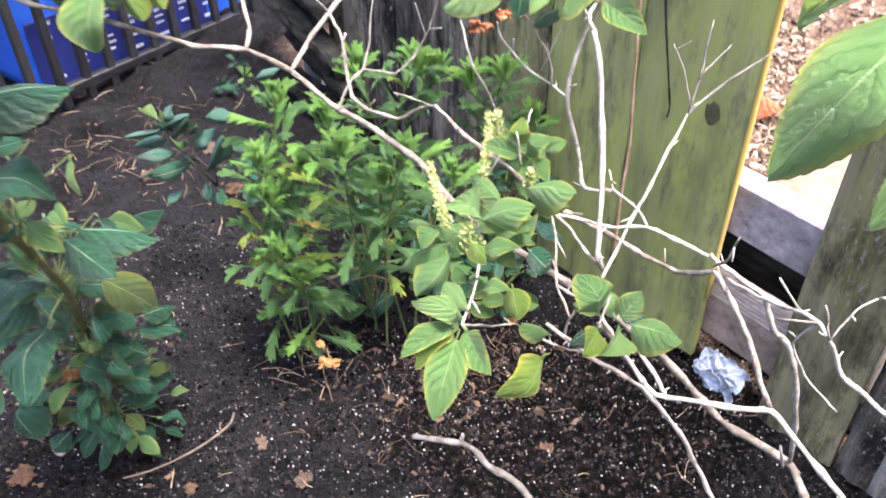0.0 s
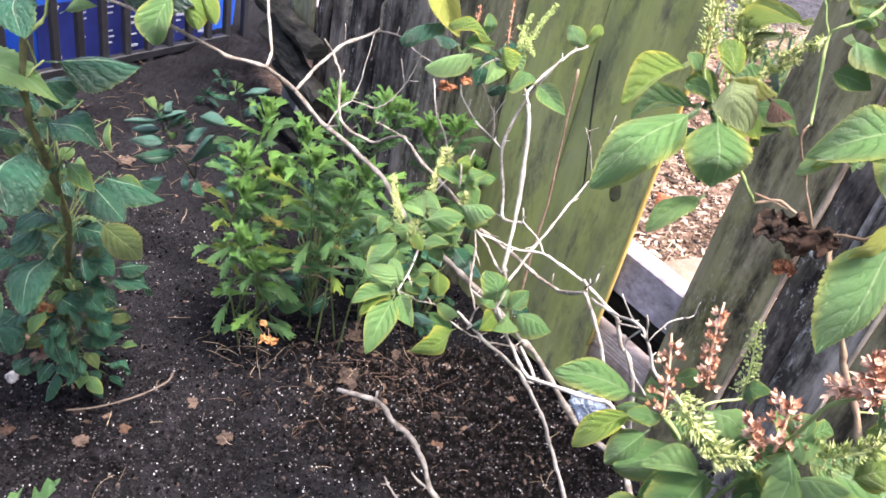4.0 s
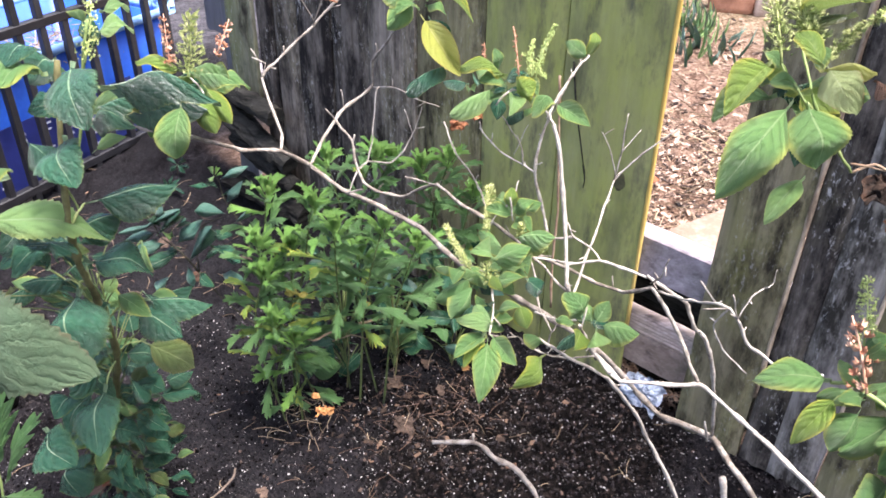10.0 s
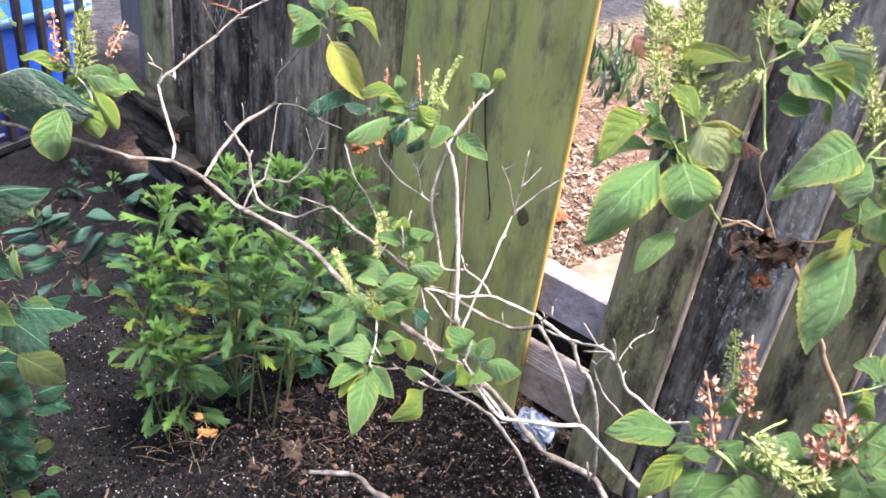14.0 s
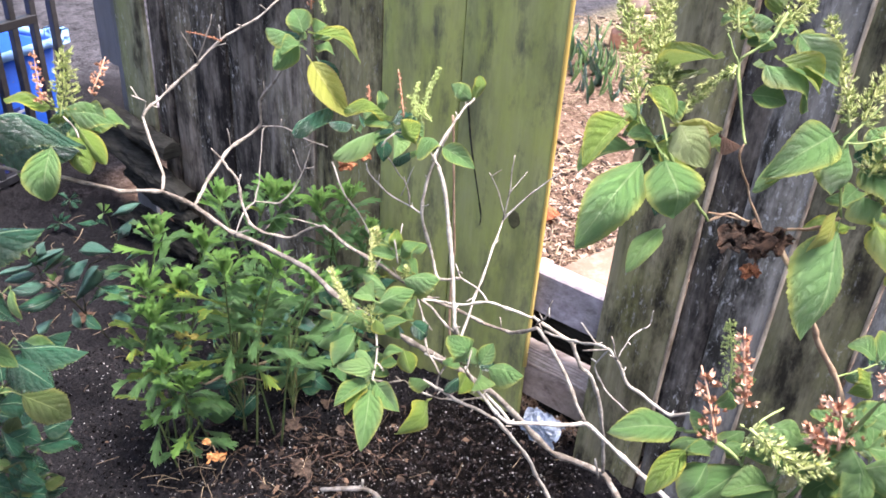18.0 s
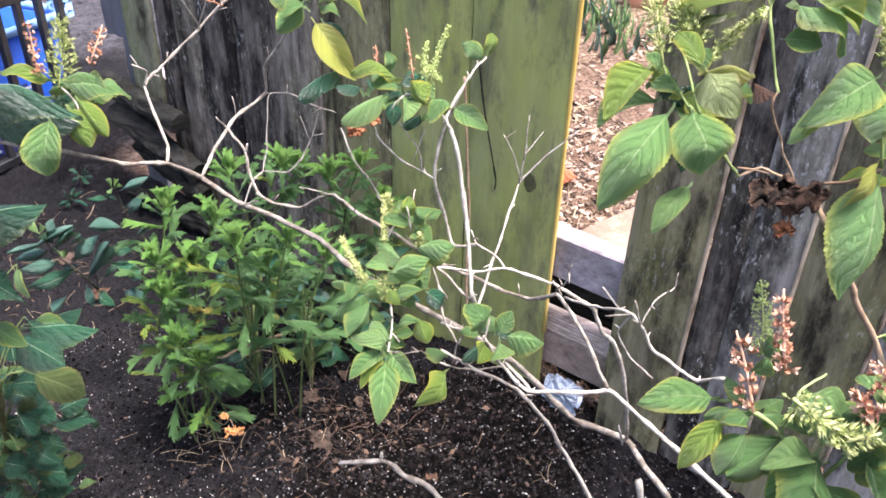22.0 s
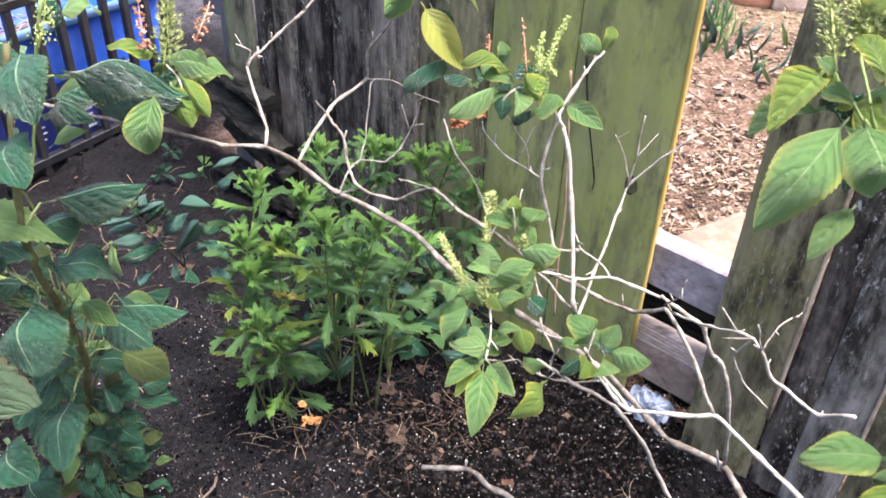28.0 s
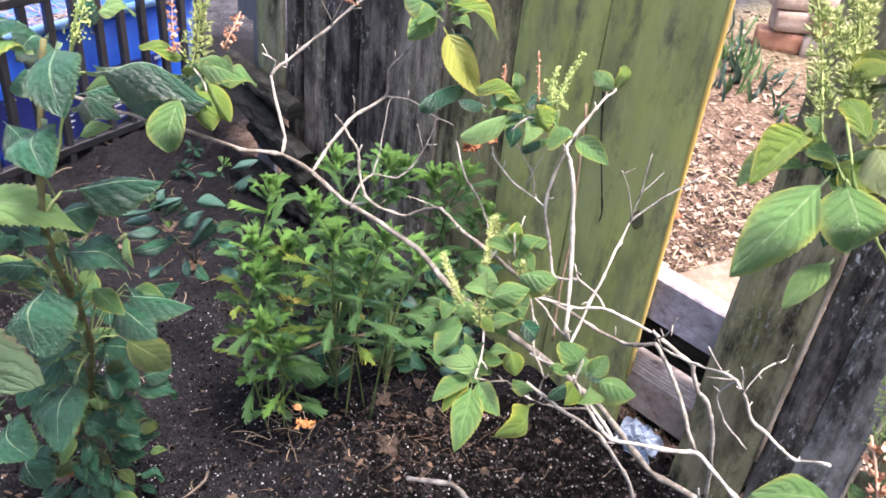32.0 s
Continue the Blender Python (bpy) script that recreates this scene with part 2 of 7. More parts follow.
CLOD_PALE = simple("grey_soil_crumb", (0.014, 0.013, 0.014), (0.15, 0.142, 0.145), 60.0, 0.95, 0.8, 0.003, spec=0.04, pieces=0.9)
IRON = simple("black_iron", (0.008, 0.008, 0.010), (0.025, 0.025, 0.028), 40.0, 0.45, 0.3, 0.001, spec=0.5)
BLUE = simple("blue_plastic", (0.012, 0.075, 0.46), (0.028, 0.125, 0.62), 8.0, 0.42, 0.1, 0.001, spec=0.4)
BLUE_RIM = simple("pale_blue_plastic", (0.16, 0.34, 0.68), (0.28, 0.46, 0.78), 12.0, 0.4, 0.1, 0.001, spec=0.5)
NAVY = simple("navy_print", (0.010, 0.016, 0.10), (0.02, 0.03, 0.17), 10.0, 0.45, 0.2, 0.003, spec=0.5)
WHITE_INK = simple("white_ink", (0.30, 0.33, 0.42), (0.5, 0.52, 0.6), 90.0, 0.5)
BAG = simple("clear_plastic_bag", (0.05, 0.06, 0.08), (0.50, 0.56, 0.66), 40.0, 0.2, 0.5, 0.003, spec=0.8)
BLACK_POT = simple("black_pot", (0.005, 0.005, 0.007), (0.014, 0.014, 0.017), 30.0, 0.6, spec=0.12)
BRICK_PALE = simple("pale_brick", (0.21, 0.135, 0.10), (0.33, 0.265, 0.225), 20.0, 0.9, 0.5, 0.004)
BRICK_WORN = simple("worn_brick", (0.36, 0.25, 0.20), (0.60, 0.50, 0.44), 20.0, 0.9, 0.5, 0.004)
BRICK_RED = simple("red_brick", (0.26, 0.115, 0.07), (0.46, 0.24, 0.16), 20.0, 0.9, 0.5, 0.004)


def board_material(name, light, dark, stain, algae, algae_amount, stain_amount, white=0.0, lying=False, soft=0.0):
    """Weathered fence board: grain along the board, dark mildew streaks, green algae, chalky flecks."""
    m, tr, b = mat(name, 0.88, 0.1)
    info = tr.nodes.new("ShaderNodeObjectInfo")
    tc = tr.nodes.new("ShaderNodeTexCoord")
    off = tr.nodes.new("ShaderNodeVectorMath")
    off.operation = "ADD"
    shift = tr.nodes.new("ShaderNodeCombineXYZ")
    for i in range(3):
        tr.links.new(op(tr, "MULTIPLY", info.outputs["Random"], 37.0 + 11 * i), shift.inputs[i])
    turn = tr.nodes.new("ShaderNodeMapping")
    turn.inputs["Rotation"].default_value = (0, radians(90), radians(45)) if lying else (0, 0, 0)
    tr.links.new(tc.outputs["Object"], turn.inputs["Vector"])
    tr.links.new(turn.outputs[0], off.inputs[0])
    tr.links.new(shift.outputs[0], off.inputs[1])

    def scaled(s):
        mp = tr.nodes.new("ShaderNodeMapping")
        mp.inputs["Scale"].default_value = s
        tr.links.new(off.outputs[0], mp.inputs["Vector"])
        return mp.outputs[0]
    grain = noise_tex(tr, scaled((34, 34, 2.2)), 2.0, 10.0, 0.66)
    fine = noise_tex(tr, scaled((190, 190, 16)), 1.5, 5.0, 0.6)
    streak = noise_tex(tr, scaled((13, 13, 2.4)), 1.6, 12.0, 0.70)
    blot = noise_tex(tr, scaled((13, 13, 7.0)), 1.8, 12.0, 0.72)
    patch = noise_tex(tr, scaled((6, 6, 2.4)), 1.8, 9.0, 0.65)
    fleck = noise_tex(tr, scaled((60, 60, 26)), 2.0, 10.0, 0.8)
    col = mix(tr, ramp(tr, grain, [(0.30 - 0.25 * soft, (0.0,)), (0.72 + 0.2 * soft, (1.0,))]), dark, light)
    col = mix(tr, ramp(tr, patch, [(0.60 - 0.42 * algae_amount, (0.0,)), (0.86 - 0.30 * algae_amount, (0.85,))]), col, algae)
    col = mix(tr, op(tr, "MULTIPLY", ramp(tr, fine, [(0.48, (0.0,)), (0.72, (1.0,))]), 0.22 - 0.15 * soft), col, dark)
    col = mix(tr, op(tr, "MULTIPLY", ramp(tr, blot, [(0.40, (0.0,)), (0.68, (1.0,))]), 0.45), col, dark)
    mark = op(tr, "ADD", op(tr, "MULTIPLY", streak, 0.6), op(tr, "MULTIPLY", blot, 0.4))
    col = mix(tr, ramp(tr, mark, [(0.66 - 0.30 * stain_amount, (0.0,)), (0.76 - 0.26 * stain_amount, (0.94,))]), col, stain)
    worn = noise_tex(tr, scaled((7, 7, 2.4)), 1.5, 12.0, 0.68)
    col = mix(tr, op(tr, "MULTIPLY", ramp(tr, worn, [(0.46, (0.0,)), (0.66, (1.0,))]), 0.55), col, stain if white else (0.095, 0.098, 0.062))
    if white:
        w = op(tr, "MULTIPLY", ramp(tr, fleck, [(0.55, (0.0,)), (0.61, (1.0,))]), ramp(tr, patch, [(0.47, (0.0,)), (0.57, (1.0,))]))
        col = mix(tr, op(tr, "MULTIPLY", w, white), col, (0.50, 0.485, 0.47))
    tr.links.new(col, b.inputs["Base Color"])
    bump(tr, b, op(tr, "ADD", grain, op(tr, "MULTIPLY", fine, 0.5)), 0.55, 0.003)
    return m


WOOD_GREEN = board_material("board_green", (0.430, 0.437, 0.209), (0.253, 0.260, 0.120), (0.108, 0.107, 0.074), (0.336, 0.380, 0.089), 0.62, 0.50, soft=0.5)
WOOD_GREY = board_material("board_grey", (0.374, 0.330, 0.281), (0.143, 0.123, 0.103), (0.014, 0.012, 0.011), (0.198, 0.187, 0.099), 0.35, 0.67, 0.65)
WOOD_LICHEN = board_material("board_lichen", (0.32, 0.32, 0.25), (0.14, 0.145, 0.085), (0.025, 0.022, 0.018), (0.20, 0.23, 0.09), 0.5, 0.5, 0.5)
WOOD_BLACK = board_material("board_black", (0.265, 0.236, 0.207), (0.085, 0.074, 0.063), (0.009, 0.008, 0.009), (0.127, 0.121, 0.063), 0.25, 0.78, 0.9)
WOOD_MOSSY = board_material("board_mossy", (0.368, 0.328, 0.224), (0.161, 0.143, 0.090), (0.021, 0.018, 0.014), (0.236, 0.236, 0.085), 0.52, 0.63, 0.4)
WOOD_PEEL = board_material("board_peeling", (0.475, 0.439, 0.413), (0.248, 0.227, 0.201), (0.021, 0.019, 0.016), (0.299, 0.289, 0.227), 0.35, 0.68, 0.9)
WOOD_RAIL = board_material("board_rail", (0.60, 0.54, 0.60), (0.22, 0.185, 0.205), (0.05, 0.042, 0.046), (0.42, 0.37, 0.40), 0.2, 0.34, lying=True)
WOOD_BROWN = board_material("board_brown", (0.46, 0.36, 0.31), (0.17, 0.125, 0.105), (0.04, 0.03, 0.028), (0.28, 0.22, 0.18), 0.3, 0.40, lying=True)
WOOD_SLATE = board_material("board_slate", (0.20, 0.205, 0.235), (0.12, 0.122, 0.142), (0.05, 0.05, 0.06), (0.15, 0.155, 0.165), 0.3, 0.40, soft=0.8)
WOOD_SPLIT = board_material("board_split", (0.62, 0.53, 0.50), (0.26, 0.20, 0.18), (0.05, 0.04, 0.036), (0.40, 0.34, 0.31), 0.3, 0.35, lying=True)
YELLOW_EDGE = simple("yellow_cut_edge", (0.48, 0.32, 0.07), (0.68, 0.50, 0.16), 14.0, 0.8, 0.3, 0.001, (1, 1, 0.2))


def ground_material():
    m, tr, b = mat("garden_ground", 0.95, 0.03)
    vec = coords(tr)
    big, med, fine, grit = [noise_tex(tr, vec, s, 8.0, 0.65) for s in (2.2, 14.0, 70.0, 240.0)]
    soil = ramp(tr, op(tr, "ADD", op(tr, "MULTIPLY", med, 0.5), op(tr, "MULTIPLY", fine, 0.5)),
                [(0.38, (0.0028, 0.0025, 0.0030)), (0.50, (0.0085, 0.0077, 0.0088)), (0.64, (0.040, 0.036, 0.041))])
    ash = ramp(tr, big, [(0.36, (0.0,)), (0.56, (0.8,))])
    soil = mix(tr, ash, soil, mix(tr, ramp(tr, grit, [(0.3, (0.0,)), (0.7, (1.0,))]), (0.005, 0.0047, 0.0056), (0.055, 0.053, 0.059)))
    soil = mix(tr, ramp(tr, grit, [(0.66, (0.0,)), (0.72, (0.6,))]), soil, (0.30, 0.27, 0.24))
    # damp, freshly turned soil about the foot of the shrub
    sep0 = tr.nodes.new("ShaderNodeSeparateXYZ")
    tr.links.new(vec, sep0.inputs[0])
    dx = op(tr, "MULTIPLY", op(tr, "SUBTRACT", sep0.outputs[0], 0.13), 2.1)
    dy = op(tr, "MULTIPLY", op(tr, "SUBTRACT", sep0.outputs[1], 0.88), 3.2)
    damp = op(tr, "ADD", op(tr, "SQRT", op(tr, "ADD", op(tr, "MULTIPLY", dx, dx), op(tr, "MULTIPLY", dy, dy))), op(tr, "MULTIPLY", big, 0.6))
    wet = ramp(tr, fine, [(0.36, (0.002, 0.0017, 0.0017)), (0.52, (0.0065, 0.0052, 0.0048)), (0.68, (0.036, 0.027, 0.024))])
    soil = mix(tr, ramp(tr, damp, [(0.85, (0.9,)), (1.25, (0.0,))]), soil, wet)
    mulch = ramp(tr, op(tr, "ADD", op(tr, "MULTIPLY", fine, 0.6), op(tr, "MULTIPLY", med, 0.4)),
                 [(0.36, (0.06, 0.034, 0.026)), (0.52, (0.25, 0.165, 0.12)), (0.66, (0.50, 0.38, 0.31))])
    grass = ramp(tr, fine, [(0.4, (0.12, 0.12, 0.06)), (0.62, (0.46, 0.40, 0.25))])
    sep = tr.nodes.new("ShaderNodeSeparateXYZ")
    tr.links.new(vec, sep.inputs[0])
    line = op(tr, "ADD", op(tr, "ADD", sep.outputs[0], sep.outputs[1]), op(tr, "MULTIPLY", big, 0.25))
    far = ramp(tr, op(tr, "MULTIPLY", line, 0.2), [(0.295, (0.0,)), (0.315, (1.0,))])
    right = ramp(tr, op(tr, "ADD", op(tr, "MULTIPLY", op(tr, "SUBTRACT", sep.outputs[0], sep.outputs[1]), 0.1), 0.5),
                 [(0.205, (0.0,)), (0.24, (1.0,))])
    outer = ramp(tr, op(tr, "MULTIPLY", line, 0.05), [(0.22, (0.0,)), (0.30, (0.8,))])
    beyond = mix(tr, outer, mulch, grass)
    yard = ramp(tr, op(tr, "MULTIPLY", op(tr, "ADD", sep.outputs[1], op(tr, "MULTIPLY", big, 0.2)), 0.2), [(0.61, (0.0,)), (0.66, (1.0,))])
    gravel = ramp(tr, op(tr, "ADD", op(tr, "MULTIPLY", fine, 0.5), op(tr, "MULTIPLY", med, 0.5)), [(0.36, (0.020, 0.019, 0.023)), (0.62, (0.14, 0.135, 0.15))])
    soil = mix(tr, yard, soil, gravel)
    tr.links.new(mix(tr, op(tr, "MULTIPLY", far, right), soil, beyond), b.inputs["Base Color"])
    bump(tr, b, op(tr, "ADD", op(tr, "MULTIPLY", med, 0.5), op(tr, "ADD", op(tr, "MULTIPLY", fine, 0.8), op(tr, "MULTIPLY", grit, 0.45))), 1.0, 0.030)
    return m


GROUND = ground_material()
WITHERED_ORANGE = simple("withered_orange_leaf", (0.30, 0.125, 0.040), (0.58, 0.31, 0.13), 60.0, 0.7, 0.4, 0.002)
WITHERED_YELLOW = simple("withered_yellow_leaf", (0.22, 0.18, 0.045), (0.46, 0.40, 0.11), 60.0, 0.7, 0.4, 0.002)
WITHERED_RUST = simple("withered_rust_leaf", (0.15, 0.052, 0.024), (0.46, 0.20, 0.09), 60.0, 0.7, 0.4, 0.002)
LITTER = simple("leaf_litter", (0.028, 0.018, 0.013), (0.13, 0.082, 0.056), 60.0, 0.85, pieces=0.9)
RAW_EDGE = simple("raw_board_edge", (0.10, 0.065, 0.04), (0.74, 0.60, 0.44), 26.0, 0.85, 0.3, 0.001, (1, 1, 0.35))
WITHERED_PALE = simple("withered_pale_leaf", (0.026, 0.018, 0.014), (0.115, 0.078, 0.058), 60.0, 0.85, 0.5, 0.002)
KNOT = simple("board_knot", (0.025, 0.023, 0.013), (0.11, 0.105, 0.052), 60.0, 0.9, 0.5, 0.002)
# burnt logs and board cracks; also the painted dark of the fence gap
CHARRED_AND_SHADE = simple("blackened_wood_and_shade", (0.006, 0.006, 0.006), (0.055, 0.054, 0.048), 14.0, 0.9, 0.9, 0.006, (1, 1, 7), spec=0.08)
WITHERED = simple("withered_leaf", (0.016, 0.010, 0.007), (0.125, 0.068, 0.042), 70.0, 0.85, 0.6, 0.003)


# ---- building helpers ----
def part(name, bm, material, parent, label="", smooth=True):
    """Links a bmesh as one mesh under a thing; its coordinates are in the world."""
    me = bpy.data.meshes.new(name)
    bm.to_mesh(me)
    bm.free()
    me.materials.append(material)
    if smooth:
        me.polygons.foreach_set("use_smooth", [True] * len(me.polygons))
    ob = new(name, me)
    if parent is not None:
        ob.parent = parent
        ob.matrix_parent_inverse = base_of(parent).inverted()
    return tagged(ob, label)


def base_of(ob):
    m = ob.matrix_basis.copy()
    if ob.parent is not None:
        m = base_of(ob.parent) @ ob.matrix_parent_inverse @ m
    return m


def thing(name, place, label, category, group="", kind=""):
    ob = new(name)
    ob.location = place
    ob.empty_display_size = 0.05
    return tagged(ob, label, category, group, kind)


def box(bm, size, m, bevel=0.0):
    r = bmesh.ops.create_cube(bm, size=1.0)
    bmesh.ops.transform(bm, matrix=m @ Matrix.Diagonal((*size, 1)), verts=r["verts"])
    if bevel:
        edges = list({e for v in r["verts"] for e in v.link_edges})
        bmesh.ops.bevel(bm, geom=edges, offset=bevel, segments=1, affect="EDGES", profile=0.5)
    return bm


def smooth_path(pts, steps=5, stiff=0.0):
    """Catmull-Rom through the joints of a branch."""
    p = [Vector(a) for a in pts]
    p = [p[0] * 2 - p[1]] + p + [p[-1] * 2 - p[-2]]
    out = []
    for i in range(1, len(p) - 2):
        a, b, c, d = p[i - 1:i + 3]
        for k in range(steps):
            t = k / steps
            soft = 0.5 * (2 * b + (c - a) * t + (2 * a - 5 * b + 4 * c - d) * t * t + (3 * b - a - 3 * c + d) * t ** 3)
            out.append(soft.lerp(b.lerp(c, t), stiff))
    out.append(p[-2])
    return out


def tube(bm, pts, r0, r1, sides=7, knots=0.0, node=0):
    rings, n = [], len(pts)
    for i, q in enumerate(pts):
        d = (pts[min(i + 1, n - 1)] - pts[max(i - 1, 0)]).normalized()
        a = d.orthogonal().normalized()
        b = d.cross(a)
        r = r0 + (r1 - r0) * i / (n - 1)
        r *= 1 + knots * noise.noise(q * 90)
        if node and i % node == 0 and 0 < i < n - 1:
            r *= 1.22
        rings.append([bm.verts.new(q + r * (math.cos(2 * math.pi * k / sides) * a + math.sin(2 * math.pi * k / sides) * b)) for k in range(sides)])
    for u, w in zip(rings, rings[1:]):
        # rings may start at different angles: join each to its nearest neighbour
        s = min(range(sides), key=lambda k: (u[0].co - w[k].co).length)
        for k in range(sides):
            bm.faces.new((u[k], u[(k + 1) % sides], w[(s + k + 1) % sides], w[(s + k) % sides]))
    for ring in (rings[0], rings[-1]):
        c = bm.verts.new(sum((v.co for v in ring), Vector()) / sides)
        for k in range(sides):
            bm.faces.new((ring[k], ring[(k + 1) % sides], c))
    bmesh.ops.recalc_face_normals(bm, faces=bm.faces)
    return bm


def branch(parent, pts, r0, r1, material=None, name="branch"):
    path = smooth_path(pts, 5, 0.5)
    path = [q + 0.0017 * noise.noise_vector(q * 38) + 0.0009 * noise.noise_vector(q * 120) for q in path]
    kind = parent.name.split(".")[0]
    mt = material or STEMS_OF[kind]
    k = THICK.get(kind, 1.0)
    bm = tube(bmesh.new(), path, r0 * k, r1 * k, 8, 0.42, 4)
    if kind in ("shrub", "dead_branch"):
        # short dry spurs at the nodes
        for i in range(4, len(path) - 2, 4):
            if random.random() < 0.45:
                d = (path[i + 1] - path[i - 1]).normalized()
                o = Vector((random.uniform(-1, 1), random.uniform(-1, 1), random.uniform(-0.4, 1))).normalized()
                tip = path[i] + (0.6 * d * random.choice((-1, 1)) + o) * random.uniform(0.004, 0.016)
                tube(bm, [path[i], path[i].lerp(tip, 0.5) + 0.001 * o, tip], 0.0010, 0.0006, 5)
    return part(name, bm, mt, parent)


# ---- leaf shapes: base at the origin, tip at (0, 1, 0), one unit wide ----
def blade(name, n, m, half, arch, pleat, fold, tooth=0.0, teeth=0, wave=0.0, curl=0.0, stalk=0.1, droop=0.0, twist=0.0, sweep=0.0):
    bm = bmesh.new()
    uv = bm.loops.layers.uv.new("UVMap")
    grid = []
    for i in range(n + 1):
        v = i / n
        w = max(half(max(0.0, (v - stalk) / (1 - stalk))), 0.022)
        row = []
        for j in range(-m, m + 1):
            u = j / m
            y, ww = v, w
            if abs(j) == m and teeth and v > stalk:
                ph = (v * teeth) % 1.0
                ww = w * (1 + tooth * (ph - 0.35))
                y = v + 0.01 * ph
            z = arch * 4 * v * (1 - v) + droop * (math.sin(math.pi * v) ** 2 * v * 1.6) - fold * abs(u) * w
            z += pleat * abs(u) ** 0.8 * (1 - 0.6 * abs(u)) * 2 * (abs(math.sin(math.pi * (v * 6.5 - abs(u) ** 1.2 * 2.2))) - 0.5) * min(1, w * 4)
            z += wave * math.sin(7 * v + 2.2 * (1 if u > 0 else -1)) * u * u
            z += twist * u * w * (v - 0.3)
            z -= curl * u * u * w
            row.append(bm.verts.new((u * ww, y + sweep * abs(u) * ww, z)))
        grid.append(row)
    for i in range(n):
        for j in range(2 * m):
            f = bm.faces.new((grid[i][j], grid[i][j + 1], grid[i + 1][j + 1], grid[i + 1][j]))
            for loop, (a, b) in zip(f.loops, ((i, j), (i, j + 1), (i + 1, j + 1), (i + 1, j))):
                loop[uv].uv = (b / (2 * m), a / n)
    me = bpy.data.meshes.new(name)
    bm.to_mesh(me)
    bm.free()
    me.polygons.foreach_set("use_smooth", [True] * len(me.polygons))
    return me


def ovate(v):
    return 0.5 * (v ** 0.68) * max(0.0, 1 - v) ** 0.88 * 2.91


def serrate(v):
    return 0.5 * (v ** 0.75) * max(0.0, 1 - v) ** 0.96 * 3.22


def broad(v):
    return 0.5 * (v ** 0.56) * max(0.0, 1 - v) ** 0.72 * 2.42


def elliptic(v):
    return 0.5 * math.sin(math.pi * min(1.0, v) ** 0.92) ** 0.92


def lobed(v):
    """Wedge-shaped at the foot, broadest past the middle, cut into forward-pointing lobes."""
    env = 1.62 * v ** 0.95 * max(0.0, 1 - v) ** 0.72
    ph = (v * 4.4 + 0.15) % 1.0
    lobe = ph / 0.84 if ph < 0.84 else (1 - ph) / 0.16
    return 0.5 * env * (0.40 + 0.60 * lobe)


def strap(v):
    return 0.5 * math.sin(math.pi * min(1.0, v ** 0.75)) ** 0.8


def family(name, count, n, m, half, pleat, tooth, teeth, stalk=0.12):
    out = []
    for k in range(count):
        out.append(blade(name, n, m, half if k else (broad if half is ovate else half), random.uniform(0.02, 0.20), pleat, random.choice((-1, 1, 1)) * random.uniform(0.12, 0.75), tooth, teeth,
                         random.uniform(0.03, 0.14), random.uniform(-0.3, 0.9), stalk, random.uniform(-0.05, 0.40), random.uniform(-0.55, 0.55), 0.75 if half is lobed else 0.0))
    return out


SHAPES = {
    "ovate": family("leaf_blade", 10, 60, 5, ovate, 0.009, 0.075, 20),
    "toothed": family("leaf_blade", 8, 66, 5, serrate, 0.013, 0.16, 22, 0.16),
    "plain": [blade("leaf_blade", 60, 5, ovate, 0.05, 0.010, 0.30, 0.10, 26, 0.03, 0.2, 0.10, 0.12, 0.1)],
    "lobed": family("lobed_blade", 8, 46, 2, lobed, 0.0, 0, 0, 0.10),
    "elliptic": family("leaf_blade", 5, 14, 3, elliptic, 0.010, 0, 0, 0.08),
    "strap": family("strap_blade", 4, 9, 1, strap, 0.0, 0, 0, 0.02),
}
FACE = {"u": (0.0, -0.45, 0.9), "c": (0.05, -0.93, 0.38), "l": (-0.45, -0.75, 0.5), "r": (0.45, -0.75, 0.5)}
MESHES = {}


def leaf(parent, base, tip, width, tone="g", face="u", shape=None, name="leaf", label=""):
    """One leaf from its stalk to its tip, on a shared blade mesh."""
    base, tip = Vector(base), Vector(tip)
    family = shape or SHAPE_OF[parent.name.split(".")[0]]
    mt = LEAF[tone] if isinstance(tone, str) else tone
    kinds = SHAPES[family]
    pick = random.randrange(len(kinds))
    key = (family, pick, mt.name)
    if key not in MESHES:
        MESHES[key] = kinds[pick].copy()
        MESHES[key].materials.append(mt)
    y = tip - base
    length = max(y.length, 1e-4)
    y = y / length
    f = Vector(FACE[face]) if isinstance(face, str) else Vector(face)
    f = f + 0.16 * Vector((random.uniform(-1, 1), random.uniform(-1, 1), random.uniform(-1, 1)))
    z = (f - f.dot(y) * y)
    z = z.normalized() if z.length > 0.05 else y.orthogonal().normalized()
    x = y.cross(z)
    flat = 0.5 * (length + width)
    m = Matrix((x * width, y * length, z * flat)).transposed().to_4x4()
    m.translation = base
    ob = new(name, MESHES[key])
    ob.parent = parent
    ob.matrix_parent_inverse = base_of(parent).inverted()
    ob.matrix_basis = m
    return tagged(ob, label)


